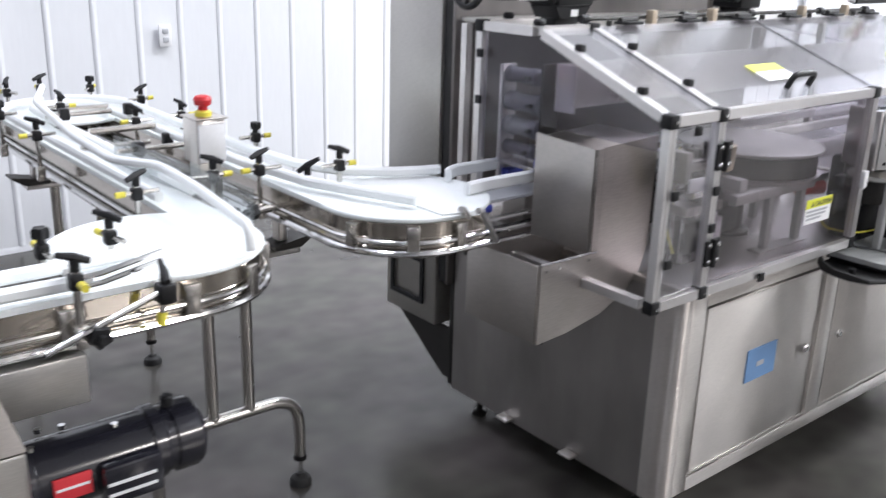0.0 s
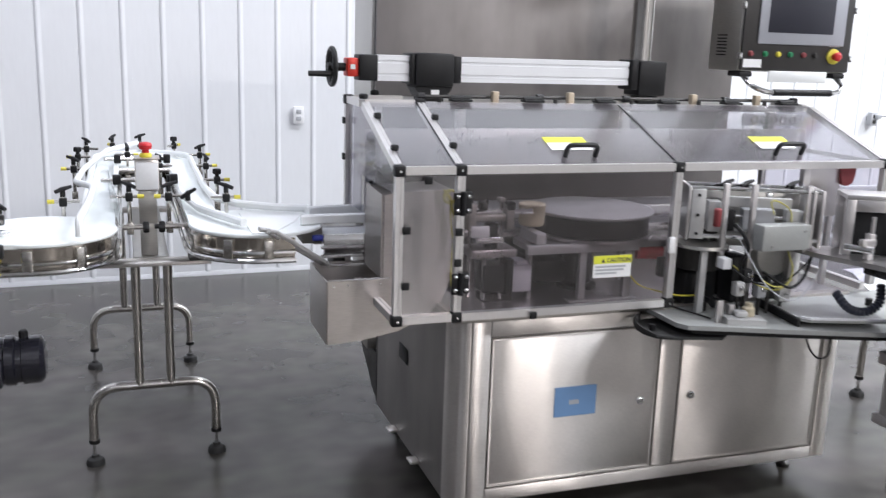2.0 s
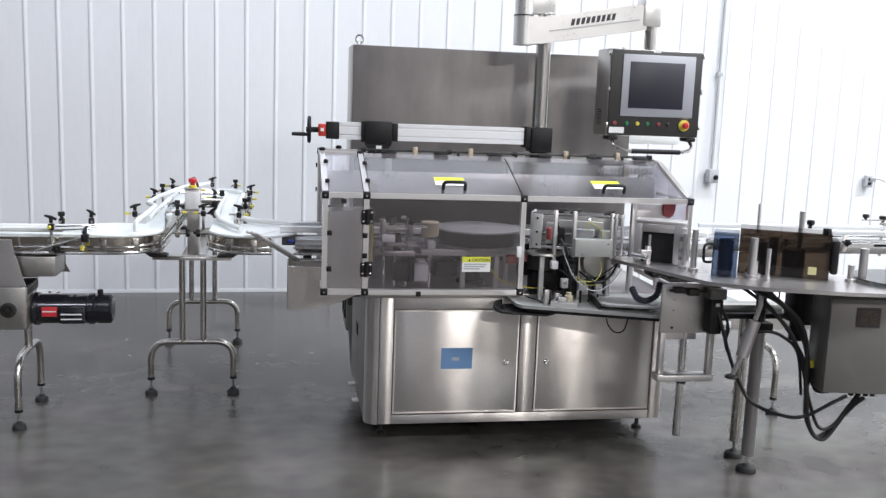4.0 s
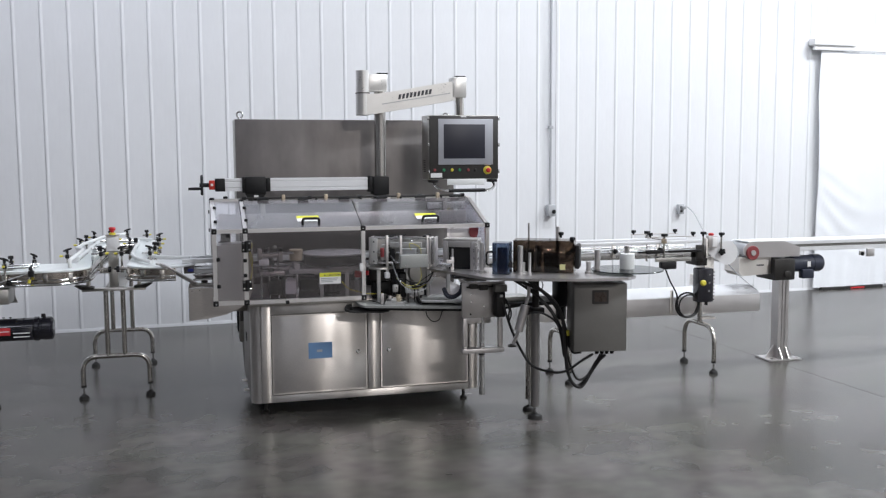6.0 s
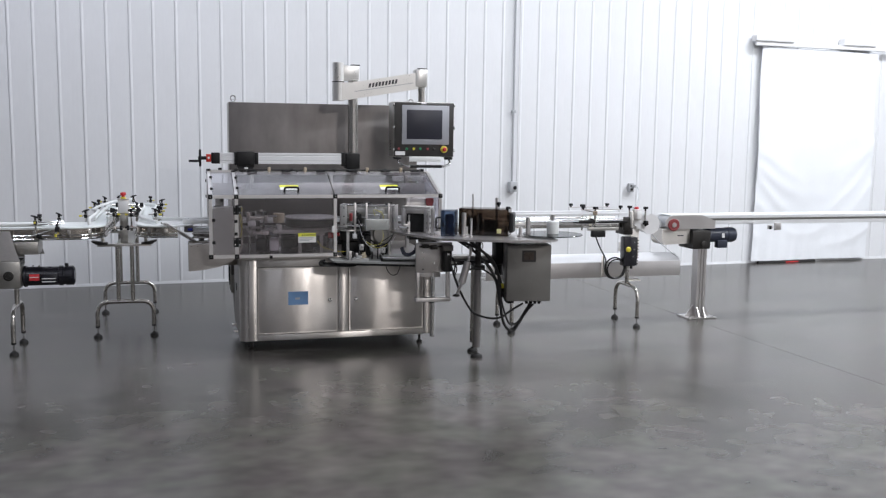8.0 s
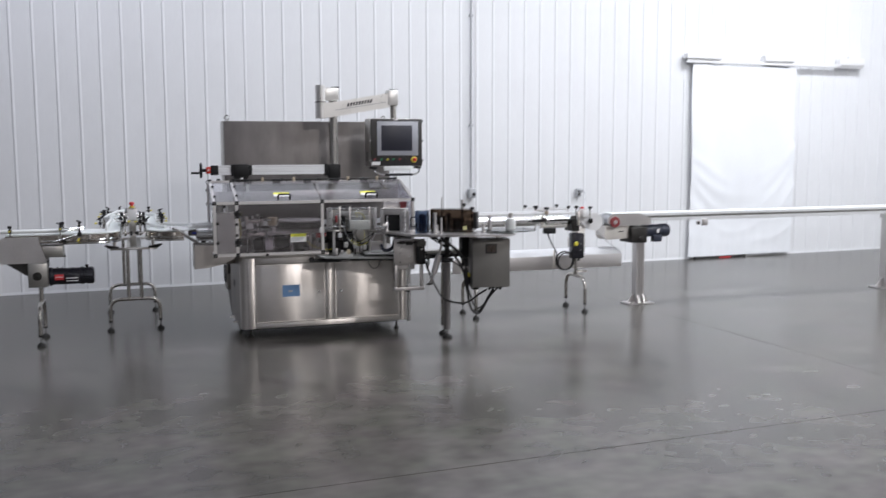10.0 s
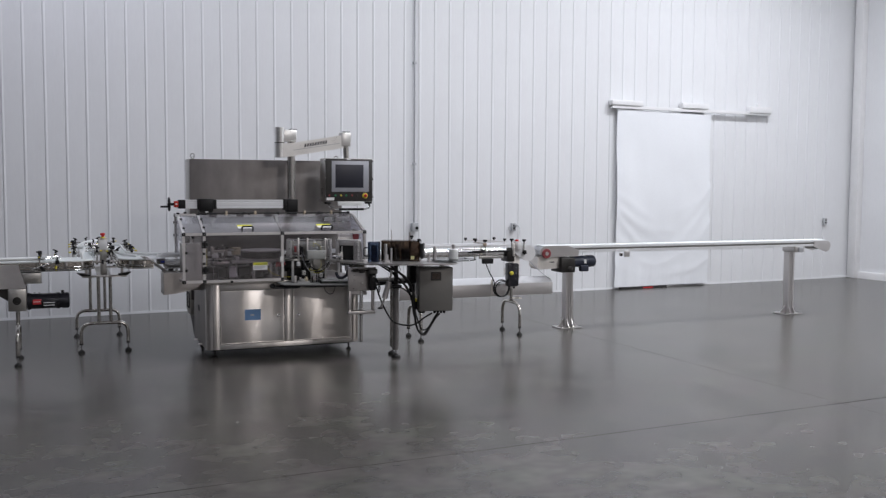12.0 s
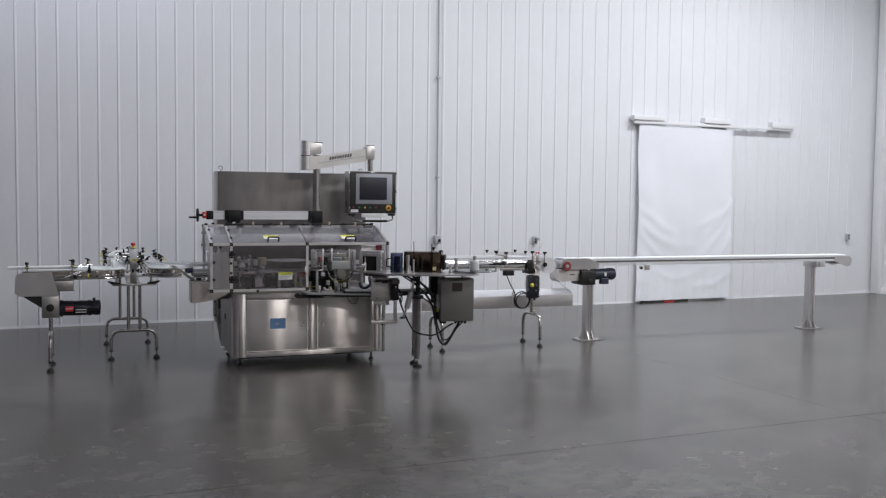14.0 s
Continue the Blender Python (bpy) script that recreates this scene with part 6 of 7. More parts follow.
part("cover_end", G().box(*turned_box(2.012, -0.655, 0.03, 0.13, 0.945, 1.085, 0.01)), BLACK, lab)
# blue cover
part("blue_cover", G().box(*turned_box(1.545, -0.555, 0.095, 0.004, LT, 1.098)).box(*turned_box(1.545, -0.555, 0.004, 0.11, LT, 1.098)).box(*turned_box(1.628, -0.599, 0.004, 0.11, LT, 1.098)).box(*turned_box(1.545, -0.555, 0.096, 0.11, 1.0985, 1.103)), BLUE_CLEAR, lab, "dark blue acrylic cover")
part("blue_core", G().lathe([(0.03, 0), (0.03, 0.15)], (1.615, -0.53, LT), "z", 18), surface("blue_ribbon_roll", (0.10, 0.19, 0.33), 0.5), lab)
part("cover_handle", G().tube(bent([(1.548, -0.54, 1.05), (1.512, -0.545, 1.05), (1.512, -0.545, 0.975), (1.548, -0.54, 0.975)], 0.02), 0.006, 8), BLACK, lab)
# print head frame
pf = part("print_frame", G().box(*turned_box(1.338, -0.225, 0.215, 0.12, 1.092, 1.106, 0.003)).box(*turned_box(1.338, -0.225, 0.030, 0.012, LT, 1.0915, 0.002)).box(*turned_box(1.338 + 0.883 * 0.168, -0.225 - 0.469 * 0.168, 0.047, 0.012, LT, 1.0915, 0.002)).box(*turned_box(1.338 + 0.883 * 0.0305, -0.225 - 0.469 * 0.0305, 0.137, 0.012, 1.056, 1.0915, 0.002)).box(*turned_box(1.338 + 0.469 * 0.105, -0.225 + 0.883 * 0.105, 0.215, 0.012, LT, 1.0915, 0.002)), ALU, lab, "aluminium print head frame")
part("print_head", G().box(*turned_box(1.338 + 0.883 * 0.032 + 0.469 * 0.022, -0.225 - 0.469 * 0.032 + 0.883 * 0.022, 0.138, 0.07, LT, 1.056, 0.002)), surface("matt_black_void", (0.006, 0.006, 0.007), 0.8, 0, 0.2, 20), pf, "black print head")
for k, (z0, z1) in enumerate(((0.95, 0.965), (0.985, 1.0), (1.03, 1.05))):
    part("roller_ring", G().lathe([(0.016, 0), (0.016, z1 - z0)], (1.512, -0.345, z0), "z", 16), CHROME, pf)
part("nip_roller", G().lathe([(0.013, 0), (0.013, 0.165)], (1.512, -0.345, LT), "z", 16), CAST, pf, "pale nip roller")
part("clamp_stack", G().box(1.365, 1.385, -0.31, -0.285, LT, 1.0, 0.003).box(1.335, 1.385, -0.315, -0.295, 0.965, 0.985, 0.003).tube([(1.378, -0.30, 1.0), (1.378, -0.30, 1.05)], 0.006, 8), ALU, pf)
part("micrometer", G().tube([(1.32, -0.26, 0.955), (1.36, -0.33, 0.955)], 0.011, 12), CHROME, pf)
for x, y, r, z1 in ((1.515, -0.45, 0.013, 1.095), (1.495, -0.40, 0.010, 1.07), (1.70, -0.60, 0.016, 1.085), (1.735, -0.66, 0.008, 1.05), (1.835, -0.375, 0.006, 1.20), (1.99, -0.455, 0.012, 1.18), (2.155, -0.66, 0.017, 1.055), (2.09, -0.68, 0.013, 0.99), (1.72, -0.57, 0.020, 0.985)):
    part("guide_post", G().lathe([(r * 1.6, 0), (r * 1.6, 0.012), (r, 0.014), (r, z1 - LT)], (x, y, LT), "z", 14), ALU, lab)
star_knob(lab, 1.97, -0.55, 1.135, "z", 0.014)
star_knob(lab, 2.03, -0.58, 1.105, "z", 0.016)
star_knob(lab, 2.03, -0.60, 1.05, "y", 0.016)
star_knob(lab, 2.045, -0.63, 0.97, "y", 0.018)
part("reel_disc", G().lathe([(0.0, 0), (0.208, 0), (0.21, 0.002), (0.21, 0.005), (0.208, 0.007), (0.0, 0.007)], (2.325, -0.70, LT + 0.012), "z", 56), REEL, lab, "dark translucent reel disc")
part("reel_hub", G().lathe([(0.03, 0), (0.03, 0.011)], (2.325, -0.70, LT), "z", 20), ALU, lab)
sp = solid("white_spool", G().lathe([(0.041, 0), (0.043, 0.003), (0.043, 0.088), (0.040, 0.092), (0.018, 0.092), (0.018, 0.08)], (2.325, -0.70, LT + 0.0195), "z", 28), WHITE_PLASTIC, 2.325, -0.70, LT + 0.0195, "white plastic core spool on the reel disc", "spool")
part("spindle", G().tube([(2.325, -0.70, 0.99), (2.325, -0.70, 1.075)], 0.0165, 14), ALU_PLATE, sp)

# parts under the table
for x, z in ((1.455, 0.79), (1.455, 0.745), (1.452, 0.67), (1.535, 0.715)):
    part("plate_screw", G().lathe([(0.006, 0), (0.006, -0.003)], (x, -0.425, z), "y", 10), DARK_METAL if z < 0.7 else CHROME, lab)
part("under_clutter", G().box(1.44, 1.49, -0.46, -0.428, 0.825, 0.85, 0.004).box(1.50, 1.55, -0.465, -0.428, 0.815, 0.845, 0.004).tube([(1.42, -0.45, 0.835), (1.60, -0.455, 0.835)], 0.006, 8), DARK_METAL, lab)
part("under_rail", G().box(1.36, 1.62, -0.40, -0.30, 0.880, 0.9055, 0.004), BLACK_PAINT, lab, "black rail under the table")
part("side_plate", G().box(1.40, 1.668, -0.425, -0.41, 0.646, 0.86, 0.003), GREY_PLATE, lab, "machined mounting plate")
part("mount_block", G().box(1.44, 1.56, -0.40, -0.31, 0.8605, 0.8795, 0.004), GREY_BOX, lab)
part("stepper_motor", G().box(1.592, 1.648, -0.49, -0.4255, 0.655, 0.805, 0.006), BLACK, lab, "black stepper motor")
part("motor_cap", G().box(1.583, 1.658, -0.495, -0.4255, 0.8055, 0.848, 0.004), GREY_BOX, lab)
part("motor_label", G().box(1.613, 1.630, -0.4915, -0.4903, 0.775, 0.789), WHITE_LABEL, lab)
part("column", G().box(1.408, 1.432, -0.42, -0.39, 0.462, 0.6455, 0.002), ALU, lab)
part("column", G().box(1.630, 1.655, -0.42, -0.39, 0.462, 0.6455, 0.002), ALU, lab)
part("lower_bar", G().box(1.40, 1.66, -0.435, -0.37, 0.432, 0.4615, 0.004), ALU, lab)
part("screw_end", G().lathe([(0.022, 0), (0.022, 0.012)], (1.525, -0.40, 0.4195), "z", 14), BLACK, lab)
for x in (1.548,):
    part("guide_shaft", G().tube([(x, -0.345, 0.16), (x, -0.345, 0.85)], 0.017, 14), CHROME, lab)
part("shaft_base", G().box(1.44, 1.60, -0.36, -0.325, 0.60, 0.64, 0.004), ALU_PLATE, lab)
part("leg", G().tube([(1.875, -0.39, 0.075), (1.875, -0.39, 0.655)], 0.028, 18), LEG_GREY, lab, "round steel leg")
foot(lab, 1.875, -0.39, 0.085, 0.045)
part("leg", G().tube([(1.90, -0.22, 0.075), (1.90, -0.22, 0.69)], 0.024, 18), TUBE, lab, "round steel leg")
foot(lab, 1.90, -0.22, 0.085, 0.042)
part("leg_bracket", G().box(1.835, 1.915, -0.44, -0.34, 0.655, 0.69, 0.006).box(1.70, 2.05, -0.36, -0.30, 0.690, 0.715, 0.004), BLACK, lab)
part("cross_channel", G().box(1.62, 2.02, -0.32, -0.24, 0.7155, 0.745, 0.004), STEEL_DULL, lab)
part("leg_neck", G().tube([(1.875, -0.39, 0.69), (1.875, -0.39, 0.906)], 0.022, 14), DARK_METAL, lab)
part("drive_motor", G().box(1.975, 2.055, -0.50, -0.40, 0.70, 0.905, 0.008).lathe([(0.03, 0), (0.03, 0.08)], (2.015, -0.45, 0.62), "z", 16), BLACK, lab, "black drive motor")
part("adjusting_strut", G().tube([(1.755, -0.60, 0.906), (1.752, -0.60, 0.80), (1.735, -0.60, 0.745)], 0.010, 10).tube([(1.733, -0.60, 0.74), (1.69, -0.60, 0.59)], 0.026, 14).tube([(1.69, -0.60, 0.59), (1.66, -0.59, 0.51)], 0.010, 10), ALU_PLATE, lab, "aluminium telescopic strut")
part("strut_foot", G().lathe([(0.012, 0), (0.026, 0.006), (0.026, 0.014), (0.010, 0.02)], (1.655, -0.59, 0.492), "z", 16), DARK_METAL, lab)
for name, pts, r in (
        ("cable", [(1.66, -0.60, 0.905), (1.72, -0.62, 0.87), (1.84, -0.62, 0.81), (1.94, -0.62, 0.68), (1.98, -0.62, 0.57), (2.01, -0.64, 0.46), (2.06, -0.66, 0.455)], 0.012),
        ("cable", [(1.72, -0.64, 0.905), (1.78, -0.66, 0.85), (1.89, -0.66, 0.76), (1.94, -0.66, 0.65), (1.955, -0.66, 0.47), (1.99, -0.66, 0.30), (2.055, -0.66, 0.245), (2.11, -0.67, 0.32), (2.165, -0.70, 0.445)], 0.012),
        ("cable", [(1.74, -0.62, 0.90), (1.82, -0.64, 0.82), (1.915, -0.65, 0.72), (1.965, -0.65, 0.55), (1.975, -0.64, 0.36), (2.03, -0.64, 0.255), (2.09, -0.65, 0.285), (2.15, -0.70, 0.40), (2.185, -0.72, 0.445)], 0.010),
        ("cable", [(1.62, -0.46, 0.80), (1.64, -0.5, 0.70), (1.69, -0.5, 0.56), (1.76, -0.48, 0.43), (1.82, -0.5, 0.35), (1.90, -0.62, 0.335), (1.97, -0.66, 0.35), (2.04, -0.70, 0.41), (2.11, -0.71, 0.45)], 0.010),
        ("cable", [(1.72, -0.52, 0.66), (1.80, -0.58, 0.69), (1.87, -0.60, 0.67), (1.94, -0.60, 0.60), (1.975, -0.60, 0.42)], 0.008),
        ("cable", [(1.70, -0.55, 0.90), (1.76, -0.57, 0.84), (1.87, -0.60, 0.72), (1.945, -0.62, 0.60), (1.985, -0.64, 0.50), (2.02, -0.66, 0.455)], 0.010),
        ("cable", [(1.67, -0.52, 0.89), (1.80, -0.54, 0.80), (1.90, -0.58, 0.70), (1.955, -0.60, 0.58), (1.985, -0.64, 0.42), (2.03, -0.66, 0.30), (2.09, -0.67, 0.31), (2.14, -0.69, 0.40), (2.17, -0.71, 0.445)], 0.009),
        ("cable", [(1.64, -0.46, 0.78), (1.67, -0.49, 0.72), (1.665, -0.50, 0.64), (1.69, -0.50, 0.57)], 0.007),
        ("cable", [(1.655, -0.45, 0.76), (1.69, -0.47, 0.68), (1.675, -0.48, 0.61), (1.70, -0.50, 0.54)], 0.006),
        ("cable", [(1.84, -0.52, 0.90), (1.855, -0.56, 0.85), (1.83, -0.58, 0.82), (1.80, -0.56, 0.86)], 0.004),
        ("cable", [(1.99, -0.50, 0.70), (2.02, -0.6, 0.73), (2.06, -0.62, 0.77), (2.10, -0.60, 0.79)], 0.006)):
    part(name, G().tube(hang(pts), r * 0.8, 8), CABLE, lab, "black cable")
part("cable_tag", G().tube([(1.972, -0.645, 0.585), (1.976, -0.645, 0.555)], 0.0145, 10), YELLOW, lab)

DEG = -10
BROWN_GLASS = surface("dark_brown_display_glass", (0.060, 0.042, 0.034), 0.3, 0, 0.3, 25)
cb = thing("control_box", 2.15, -0.70, 0.46, "grey steel control box hung under the labeller table with cables below", "control box")
fx, fy = 1.975, -0.735
part("case", G().box(*turned_box(fx, fy, 0.312, 0.17, 0.474, 0.872, 0.006, DEG)), GREY_BOX, cb)
c, s = math.cos(radians(DEG)), math.sin(radians(DEG))
part("door", G().box(*turned_box(fx + 0.002 + s * 0.013, fy - c * 0.013, 0.308, 0.012, 0.478, 0.868, 0.004, DEG)), GREY_BOX, cb, "grey enamelled door")
for nm, dx, z0, z1, w, deep, out_by, mat in (("display", 0.105, 0.755, 0.835, 0.095, 0.0035, 0.017, HMI_FACE), ("display_glass", 0.118, 0.768, 0.822, 0.07, 0.001, 0.0193, BROWN_GLASS)):
    part(nm, G().box(*turned_box(fx + c * dx + s * out_by, fy + s * dx - c * out_by, w, deep, z0, z1, 0, DEG)), mat, cb)
for dx in (0.16, 0.19, 0.22, 0.25):
    px_, py_ = fx + c * dx - s * 0.08, fy + s * dx + c * 0.08
    part("cable_gland", G().lathe([(0.014, 0), (0.014, -0.012), (0.010, -0.03)], (px_, py_, 0.4735), "z", 12), BLACK, cb)
part("hanger", G().box(2.02, 2.05, -0.66, -0.60, 0.8722, 0.906, 0.002), STEEL, cb)
part("hanger", G().box(2.21, 2.24, -0.70, -0.64, 0.8722, 0.906, 0.002), STEEL, cb)

# ---------------------------------------------------------------- outfeed conveyor
out = thing("outfeed_conveyor", 2.95, 0.5, 0, "steel outfeed conveyor with aluminium rails on arched tube legs", "conveyor")
OY0, OY1 = 0.36, 0.58
part("bed", G().box(2.06, 3.66, OY0 + 0.04, OY1 - 0.04, 0.868, 0.905, 0.003), STEEL_DULL, out)
part("chain", G().box(2.06, 3.62, OY0 + 0.06, OY1 - 0.06, 0.9055, 0.915, 0.002), GREY_PLASTIC, out)
for y in (OY0, OY1):
    part("guide_rail", G().box(2.02, 3.44, y - 0.007, y + 0.007, 0.970, 0.993, 0.003), ALU_WHITE, out, "pale flat guide rail")
    part("guide_rod", G().tube([(2.02, y, 0.932), (3.42, y, 0.932)], 0.006, 8), CHROME, out)
    part("side_channel", G().box(2.06, 3.66, y + 0.02, y + 0.026, 0.865, 0.918, 0.001) if y < 0.4 else G().box(2.06, 3.66, y - 0.026, y - 0.02, 0.865, 0.918, 0.001), CHROME, out)
for x in (2.4, 2.75, 3.1):
    part("rail_bracket", G().box(x - 0.012, x + 0.012, OY0 - 0.002, OY0 + 0.020, 0.88, 0.975, 0.002), STEEL, out)
    star_knob(out, x, OY0 - 0.03, 0.93, "y", 0.017)
part("end_plate", G().lathe([(0.088, 0), (0.088, 0.006)], (3.665, 0.375, 0.888), "y", 32).prism([(3.50, 0.955), (3.66, 0.974), (3.66, 0.80), (3.55, 0.855), (3.50, 0.90)], 0.3755, 0.381, "y"), WALL_TRIM, out, "pale round end plate")
part("end_plate", G().lathe([(0.088, 0), (0.088, 0.006)], (3.715, 0.56, 0.888), "y", 32).prism([(3.56, 0.965), (3.72, 0.972), (3.72, 0.80), (3.60, 0.85)], 0.5605, 0.566, "y"), ALU_WHITE, out)
part("end_roller", G().tube([(3.72, 0.385, 0.888), (3.72, 0.555, 0.888)], 0.055, 20), GREY_PLASTIC, out)
part("drop_leg", G().box(3.50, 3.575, 0.40, 0.53, 0.60, 0.868, 0.004), STEEL, out)
part("clamp_plate", G().box(3.40, 3.46, 0.345, 0.37, 0.84, 0.955, 0.004).box(3.42, 3.50, 0.37, 0.54, 0.80, 0.867, 0.004), DARK_METAL, out)
part("post", G().tube([(3.547, 0.54, 0.335), (3.547, 0.54, 0.80)], 0.018, 14), TUBE, out)
arch_legs(out, 3.547, 0.54, 0.6, 0.212, "y", bar=0.345, r=0.017)
part("post_tab", G().box(3.547, 3.66, 0.50, 0.58, 0.375, 0.388, 0.002), STEEL, out)
part("post", G().tube([(2.405, 0.515, 0.335), (2.405, 0.515, 0.868)], 0.018, 14), TUBE, out)
arch_legs(out, 2.405, 0.515, 0.6, 0.185, "y", bar=0.345, r=0.017)
tr = part("drip_trough", G().prism([(0.5562, 0.42), (0.562, 0.42), (0.562, 0.538), (0.66, 0.590), (0.72, 0.592), (0.72, 0.598), (0.658, 0.596), (0.5562, 0.545)], 2.25, 4.07, "x"), ALU_WHITE, out, "long bright sheet metal trough")
part("trough_front", G().box(2.25, 4.07, 0.548, 0.5555, 0.41, 0.540, 0.001), ALU, tr)
part("trough_floor", G().box(2.25, 4.07, 0.566, 0.72, 0.41, 0.416, 0.001), STEEL_DULL, tr)
for x in (3.3, 3.52):
    part("trough_clip", G().box(x, x + 0.025, 0.540, 0.5475, 0.42, 0.60, 0.002), STEEL, tr)
sbx = thing("start_box", 3.52, 0.40, 0.93, "small pale push-button box with red button beside the outfeed", "push button box")
part("box", G().box(3.488, 3.562, 0.335, 0.385, 0.93, 1.020, 0.005), ALU, sbx)
part("face", G().box(3.515, 3.555, 0.330, 0.3345, 0.94, 1.01, 0.002), WHITE_LABEL, sbx)
part("button", G().lathe([(0.016, 0), (0.02, 0.004), (0.02, 0.014), (0.014, 0.019)], (3.52, 0.36, 1.0205), "z", 16), RED, sbx)
part("bracket", G().box(3.47, 3.487, 0.34, 0.40, 0.86, 1.0, 0.002), STEEL, sbx)
for x, z in ((3.455, 1.03), (3.605, 1.02)):
    part("stem", G().tube([(x, 0.36, 0.92), (x, 0.36, z)], 0.007, 8), TUBE, sbx)
    star_knob(sbx, x, 0.36, z, "z", 0.02)
star_knob(sbx, 3.605, 0.335, 0.90, "y", 0.024)

# sensor bridge over the outfeed
sn = thing("sensor_bridge", 3.15, 0.45, 0.9, "clamped sensor bridge with black knobs over the outfeed conveyor", "sensor bridge")
for y in (0.34, 0.60):
    part("upright", G().tube([(3.13, y, 0.82), (3.13, y, 1.035)], 0.008, 10), TUBE, sn)
    star_knob(sn, 3.13, y, 1.025, "z", 0.022)
    part("side_arm", G().box(3.00, 3.38, y - 0.006, y + 0.006, 1.018, 1.026, 0.001), ALU, sn)
    for x in (3.02, 3.36):
        star_knob(sn, x, y, 1.034, "z", 0.016)
part("cross_bar", G().tube([(3.13, 0.32, 1.0), (3.13, 0.62, 1.0)], 0.007, 8), TUBE, sn)
part("brass_clamp", G().box(3.115, 3.145, 0.325, 0.355, 0.975, 1.01, 0.003), BRASS, sn)
part("black_bar", G().box(2.98, 3.12, 0.315, 0.335, 0.905, 0.93, 0.003).box(3.16, 3.42, 0.315, 0.335, 0.908, 0.926, 0.003), BLACK, sn)
part("mount_bar", G().box(3.06, 3.34, 0.318, 0.345, 0.845, 0.872, 0.003), STEEL_DULL, sn)
part("sensor", G().box(3.10, 3.22, 0.31, 0.36, 0.79, 0.8445, 0.008), BLACK, sn, "black sensor head")
part("sensor_cable", G().tube(hang([(3.14, 0.33, 0.79), (3.18, 0.33, 0.70), (3.24, 0.34, 0.60), (3.26, 0.36, 0.50), (3.31, 0.37, 0.435), (3.39, 0.37, 0.44), (3.43, 0.37, 0.51), (3.44, 0.37, 0.56)]), 0.006, 8), CABLE, sn)
part("cable_coil", G().ring((3.335, 0.36, 0.518), "y", 0.090, 0.007, 28, 8).ring((3.345, 0.345, 0.512), "y", 0.082, 0.006, 28, 8), CABLE, sn, "coiled black cable")

dv = thing("speed_drive_box", 3.53, 0.40, 0.51, "black finned speed drive box with yellow knob on the conveyor leg", "motor drive")
part("case", G().box(3.45, 3.57, 0.31, 0.395, 0.515, 0.765, 0.012), BLACK_PAINT, dv)
for i in range(9):
    part("fin", G().box(3.571, 3.588, 0.32, 0.39, 0.53 + 0.025 * i, 0.538 + 0.025 * i, 0.001), BLACK, dv)
part("fin_plate", G().box(3.5695, 3.5745, 0.315, 0.395, 0.52, 0.76, 0.001), BLACK, dv)
part("knob", G().lathe([(0.022, 0), (0.022, -0.01), (0.014, -0.018)], (3.487, 0.31, 0.66), "y", 16), YELLOW, dv, "yellow rotary knob")
for x, z in ((3.54, 0.72), (3.54, 0.66), (3.535, 0.60)):
    part("terminal", G().lathe([(0.007, 0), (0.007, -0.005)], (x, 0.31, z), "y", 10), CHROME, dv)
part("mount", G().box(3.50, 3.56, 0.3955, 0.522, 0.62, 0.70, 0.003), STEEL, dv)
dv.matrix_basis = LINE @ Matrix.Translation((3.53 - 0.055, 0.40, 0.51 + 0.022))
for x in (3.48, 3.54):
    part("gland", G().tube([(x, 0.35, 0.515), (x, 0.35, 0.49)], 0.012, 10), BLACK, dv)
g = G().tube(hang([(3.60, 0.45, 0.862), (3.70, 0.42, 0.80), (3.80, 0.45, 0.72), (3.95, 0.5, 0.62), (4.04, 0.55, 0.575)]), 0.0035, 6)
solid("earth_wire", g, GREY_PLASTIC, 3.60, 0.45, 0.86, "thin pale wire hanging from the outfeed end", "cable")

# ---------------------------------------------------------------- long take-away conveyor
lc = thing("takeaway_conveyor", 6.0, 0.6, 0, "long low aluminium belt conveyor on two extrusion pedestals", "conveyor")
LY0, LY1 = 0.50, 0.70
for y in (LY0, LY1):
    part("side_profile", G().prism([(y - 0.012, 0.872), (y + 0.012, 0.872), (y + 0.012, 0.946), (y - 0.012, 0.946), (y - 0.012, 0.922), (y - 0.005, 0.920), (y - 0.005, 0.900), (y - 0.012, 0.898)], 3.95, 7.96, "x"), ALU_WHITE, lc, "pale slotted side extrusion")
    # Strip coloured dark to deepen the shade inside the groove.
    part("slot_shade", G().box(3.96, 7.95, y - 0.0058, y - 0.0051, 0.9005, 0.9195), GREY_BOX, lc, "dark strip standing in for the shade in the slot")
part("belt", G().box(3.93, 8.02, LY0 + 0.014, LY1 - 0.014, 0.944, 0.952, 0.001), BELT, lc, "white conveyor belt")
part("belt_return", G().box(3.95, 8.0, LY0 + 0.014, LY1 - 0.014, 0.866, 0.870, 0.001), BELT, lc)
part("tail_plate", G().prism([(7.80, 0.935), (8.03, 0.935), (8.07, 0.905), (8.075, 0.865), (8.05, 0.815), (8.00, 0.797), (7.95, 0.812), (7.80, 0.866)], LY0 - 0.020, LY0 - 0.0125, "y"), ALU, lc, "rounded tail plate")
part("tail_plate", G().prism([(7.80, 0.935), (8.03, 0.935), (8.07, 0.905), (8.075, 0.865), (8.05, 0.815), (8.00, 0.797), (7.95, 0.812), (7.80, 0.866)], LY1 + 0.0125, LY1 + 0.020, "y"), ALU, lc)
part("tail_roller", G().tube([(8.015, LY0, 0.878), (8.015, LY1, 0.878)], 0.055, 20), GREY_PLASTIC, lc)
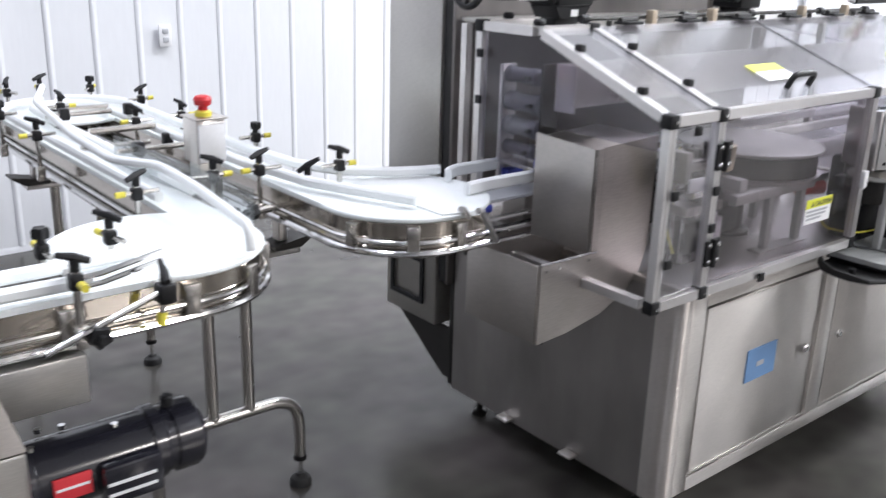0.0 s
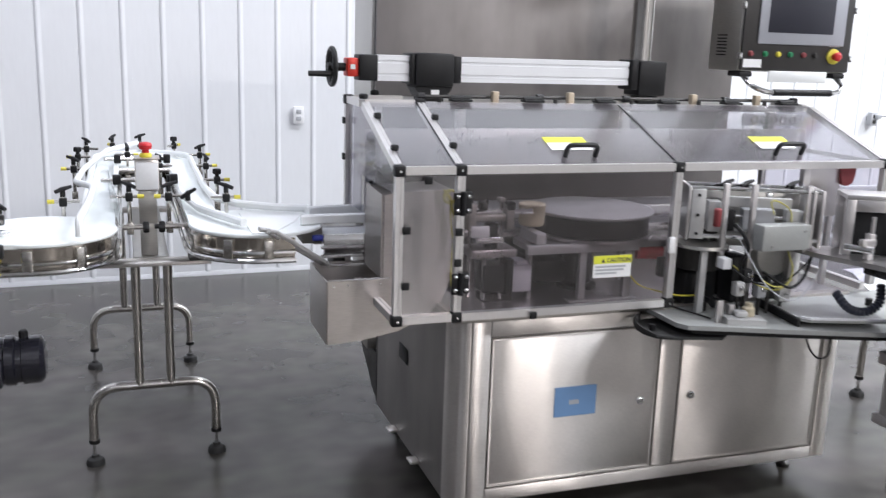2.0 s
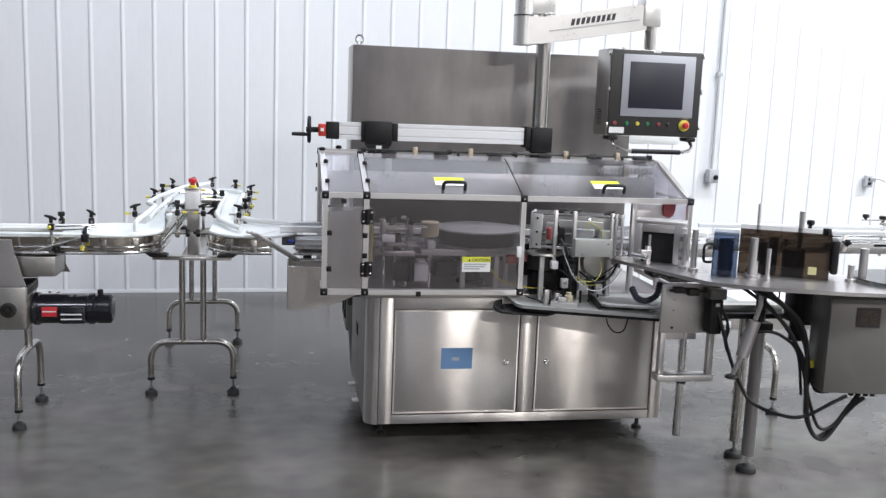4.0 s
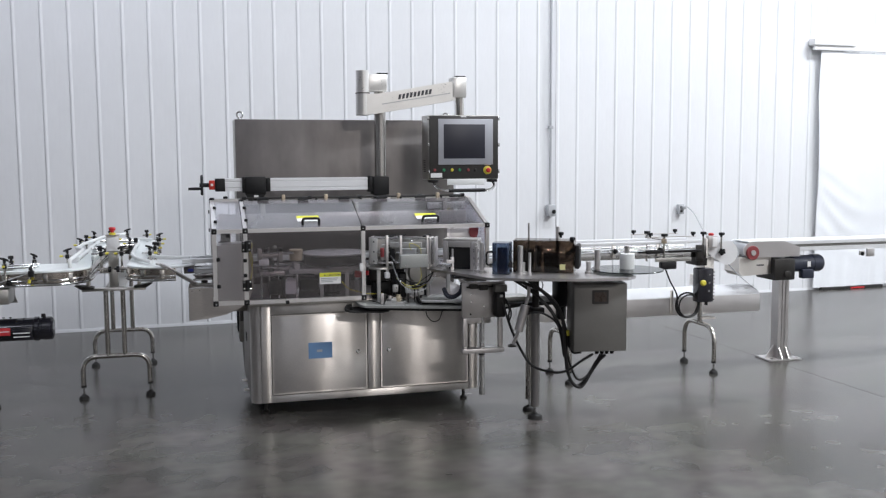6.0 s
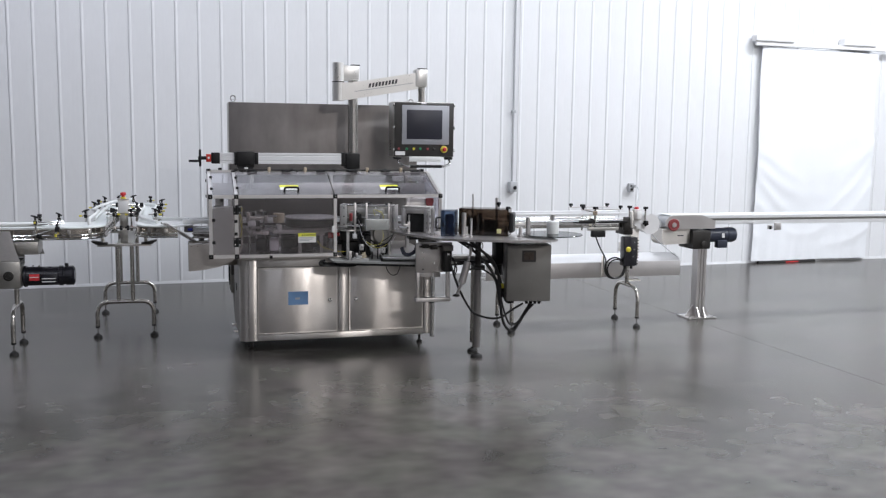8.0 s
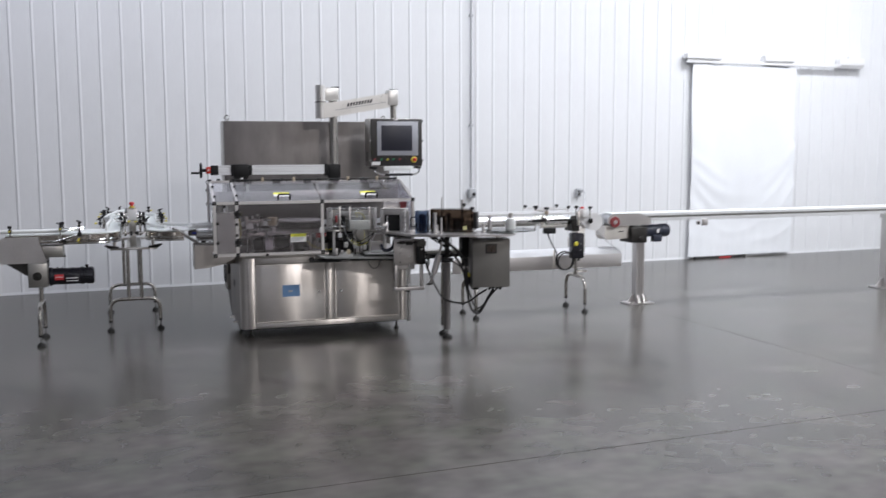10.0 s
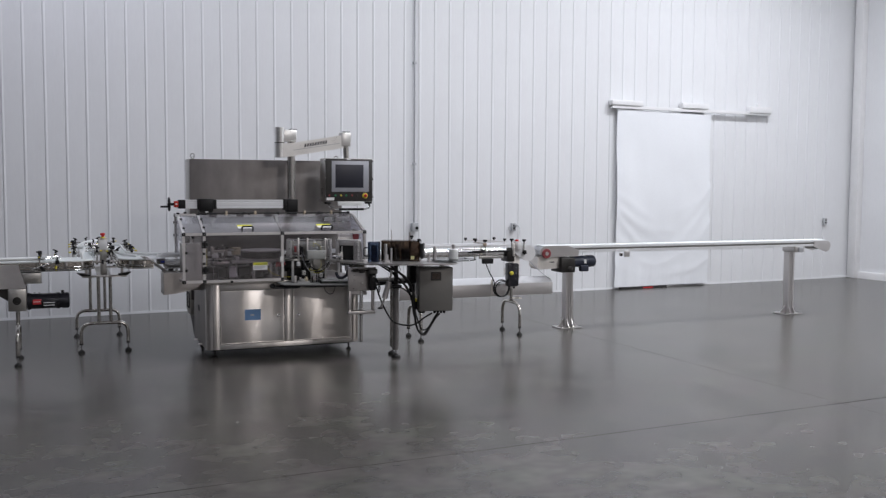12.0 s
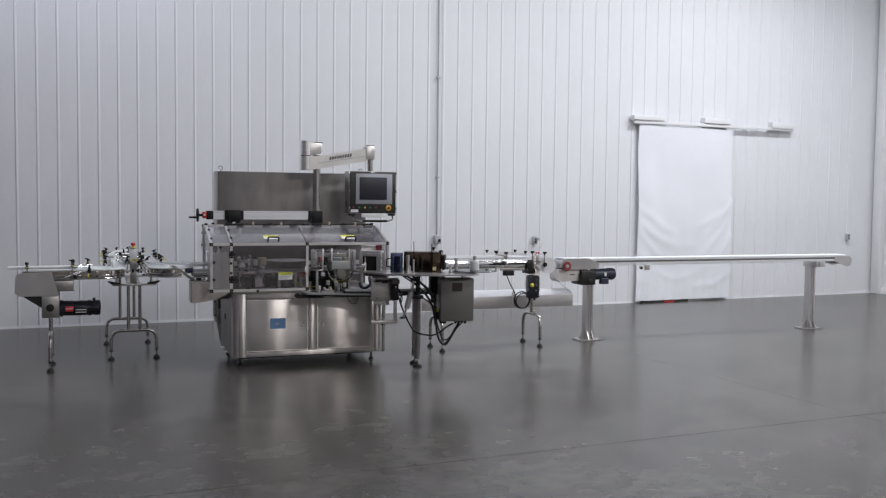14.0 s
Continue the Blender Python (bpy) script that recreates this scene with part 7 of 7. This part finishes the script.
part("head_plate", G().prism([(3.90, 0.935), (3.94, 0.952), (4.22, 0.952), (4.36, 0.90), (4.36, 0.83), (3.92, 0.83), (3.87, 0.86), (3.87, 0.905)], LY0 - 0.022, LY0 - 0.0125, "y"), ALU, lc, "pale head plate")
part("head_plate", G().prism([(3.90, 0.935), (3.94, 0.952), (4.22, 0.952), (4.36, 0.90), (4.36, 0.83), (3.92, 0.83), (3.87, 0.86), (3.87, 0.905)], LY1 + 0.0125, LY1 + 0.022, "y"), ALU_WHITE, lc)
part("head_pulley", G().lathe([(0.0, 0), (0.050, 0), (0.054, 0.004), (0.054, 0.012), (0.028, 0.013), (0.024, 0.006), (0.0, 0.006)], (3.945, LY0 - 0.036, 0.868), "y", 28), PULLEY_RED, lc, "faded red pulley cover")
part("pulley_cap", G().lathe([(0.022, 0), (0.020, -0.008)], (3.945, LY0 - 0.036, 0.868), "y", 18), ALU, lc)
part("head_roller", G().tube([(3.95, LY0, 0.885), (3.95, LY1, 0.885)], 0.055, 20), GREY_PLASTIC, lc)
part("drive_shroud", G().prism([(3.85, 0.829), (4.124, 0.829), (4.124, 0.70), (3.88, 0.69), (3.85, 0.72)], LY0 + 0.0, LY1, "y"), STEEL, lc, "stainless drive shroud")
part("slot", G().box(4.0, 4.06, LY0 - 0.002, LY0 - 0.0005, 0.765, 0.775), INK, lc)
part("gearbox", G().box(4.125, 4.305, LY0 - 0.05, LY1 - 0.005, 0.652, 0.815, 0.010), DARK_METAL, lc, "dark cast gearbox")
part("gearbox_cap", G().lathe([(0.03, 0), (0.03, -0.012), (0.02, -0.016)], (4.235, LY0 - 0.05, 0.695), "y", 16), DARK_METAL, lc)
mt = part("motor", G().lathe([(0.05, 0), (0.072, 0.004), (0.076, 0.018), (0.064, 0.026), (0.064, 0.20), (0.068, 0.205), (0.068, 0.27), (0.060, 0.29), (0.02, 0.293)], (4.3055, LY0 + 0.05, 0.765), "x", 28), NAVY, lc, "dark navy electric motor")
part("terminal_box", G().box(4.39, 4.49, LY0 - 0.03, LY0 + 0.03, 0.655, 0.725, 0.008), NAVY, mt)
part("nameplate", G().box(4.438, 4.465, LY0 - 0.0168, LY0 - 0.0135, 0.745, 0.785), WHITE_LABEL, mt, "small white nameplate")


def pedestal(x, y, top, name):
    p = part(name, G().prism([(x - 0.046, y - 0.045), (x - 0.020, y - 0.045), (x - 0.020, y - 0.037), (x - 0.008, y - 0.037), (x - 0.008, y - 0.045), (x + 0.008, y - 0.045), (x + 0.008, y - 0.037), (x + 0.020, y - 0.037), (x + 0.020, y - 0.045), (x + 0.046, y - 0.045), (x + 0.046, y + 0.045), (x - 0.046, y + 0.045)], 0.012, top), ALU, lc, "slotted aluminium extrusion post")
    part("floor_plate", G().box(x - 0.14, x + 0.14, y - 0.105, y + 0.105, 0.0, 0.012, 0.002), ALU, p)
    for s in (-1, 1):
        part("gusset", G().prism([(x + s * 0.0475, 0.0125), (x + s * 0.125, 0.0125), (x + s * 0.0475, 0.115)], y - 0.006, y + 0.006, "y"), ALU, p)
        part("gusset", G().prism([(y + s * 0.0465, 0.0125), (y + s * 0.098, 0.0125), (y + s * 0.0465, 0.10)], x - 0.03 - 0.005, x - 0.03 + 0.005, "x"), ALU, p)
        part("gusset", G().prism([(y + s * 0.0465, 0.0125), (y + s * 0.098, 0.0125), (y + s * 0.0465, 0.10)], x + 0.03 - 0.005, x + 0.03 + 0.005, "x"), ALU, p)
        part("anchor_bolt", G().lathe([(0.010, 0), (0.010, 0.010)], (x + s * 0.115, y - 0.075, 0.0122), "z", 6), CHROME, p)


pedestal(4.322, 0.650, 0.6515, "pedestal")
pedestal(7.575, 0.665, 0.80, "pedestal")
part("pedestal_clamp", G().box(7.50, 7.65, LY0 - 0.012, LY1 + 0.012, 0.80, 0.8715, 0.004), ALU, lc)
part("pedestal_clamp", G().box(7.55, 7.62, LY0 - 0.03, LY0 - 0.013, 0.80, 0.865, 0.004), GREY_PLASTIC, lc)
part("sensor_mount", G().box(4.965, 5.03, LY0 - 0.035, LY0 - 0.0125, 0.808, 0.872, 0.003).box(4.90, 4.945, LY0 - 0.03, LY0 - 0.0125, 0.82, 0.855, 0.003), ALU, lc)
part("sensor", G().box(4.905, 4.925, LY0 - 0.045, LY0 - 0.031, 0.818, 0.848, 0.003), BLACK, lc)
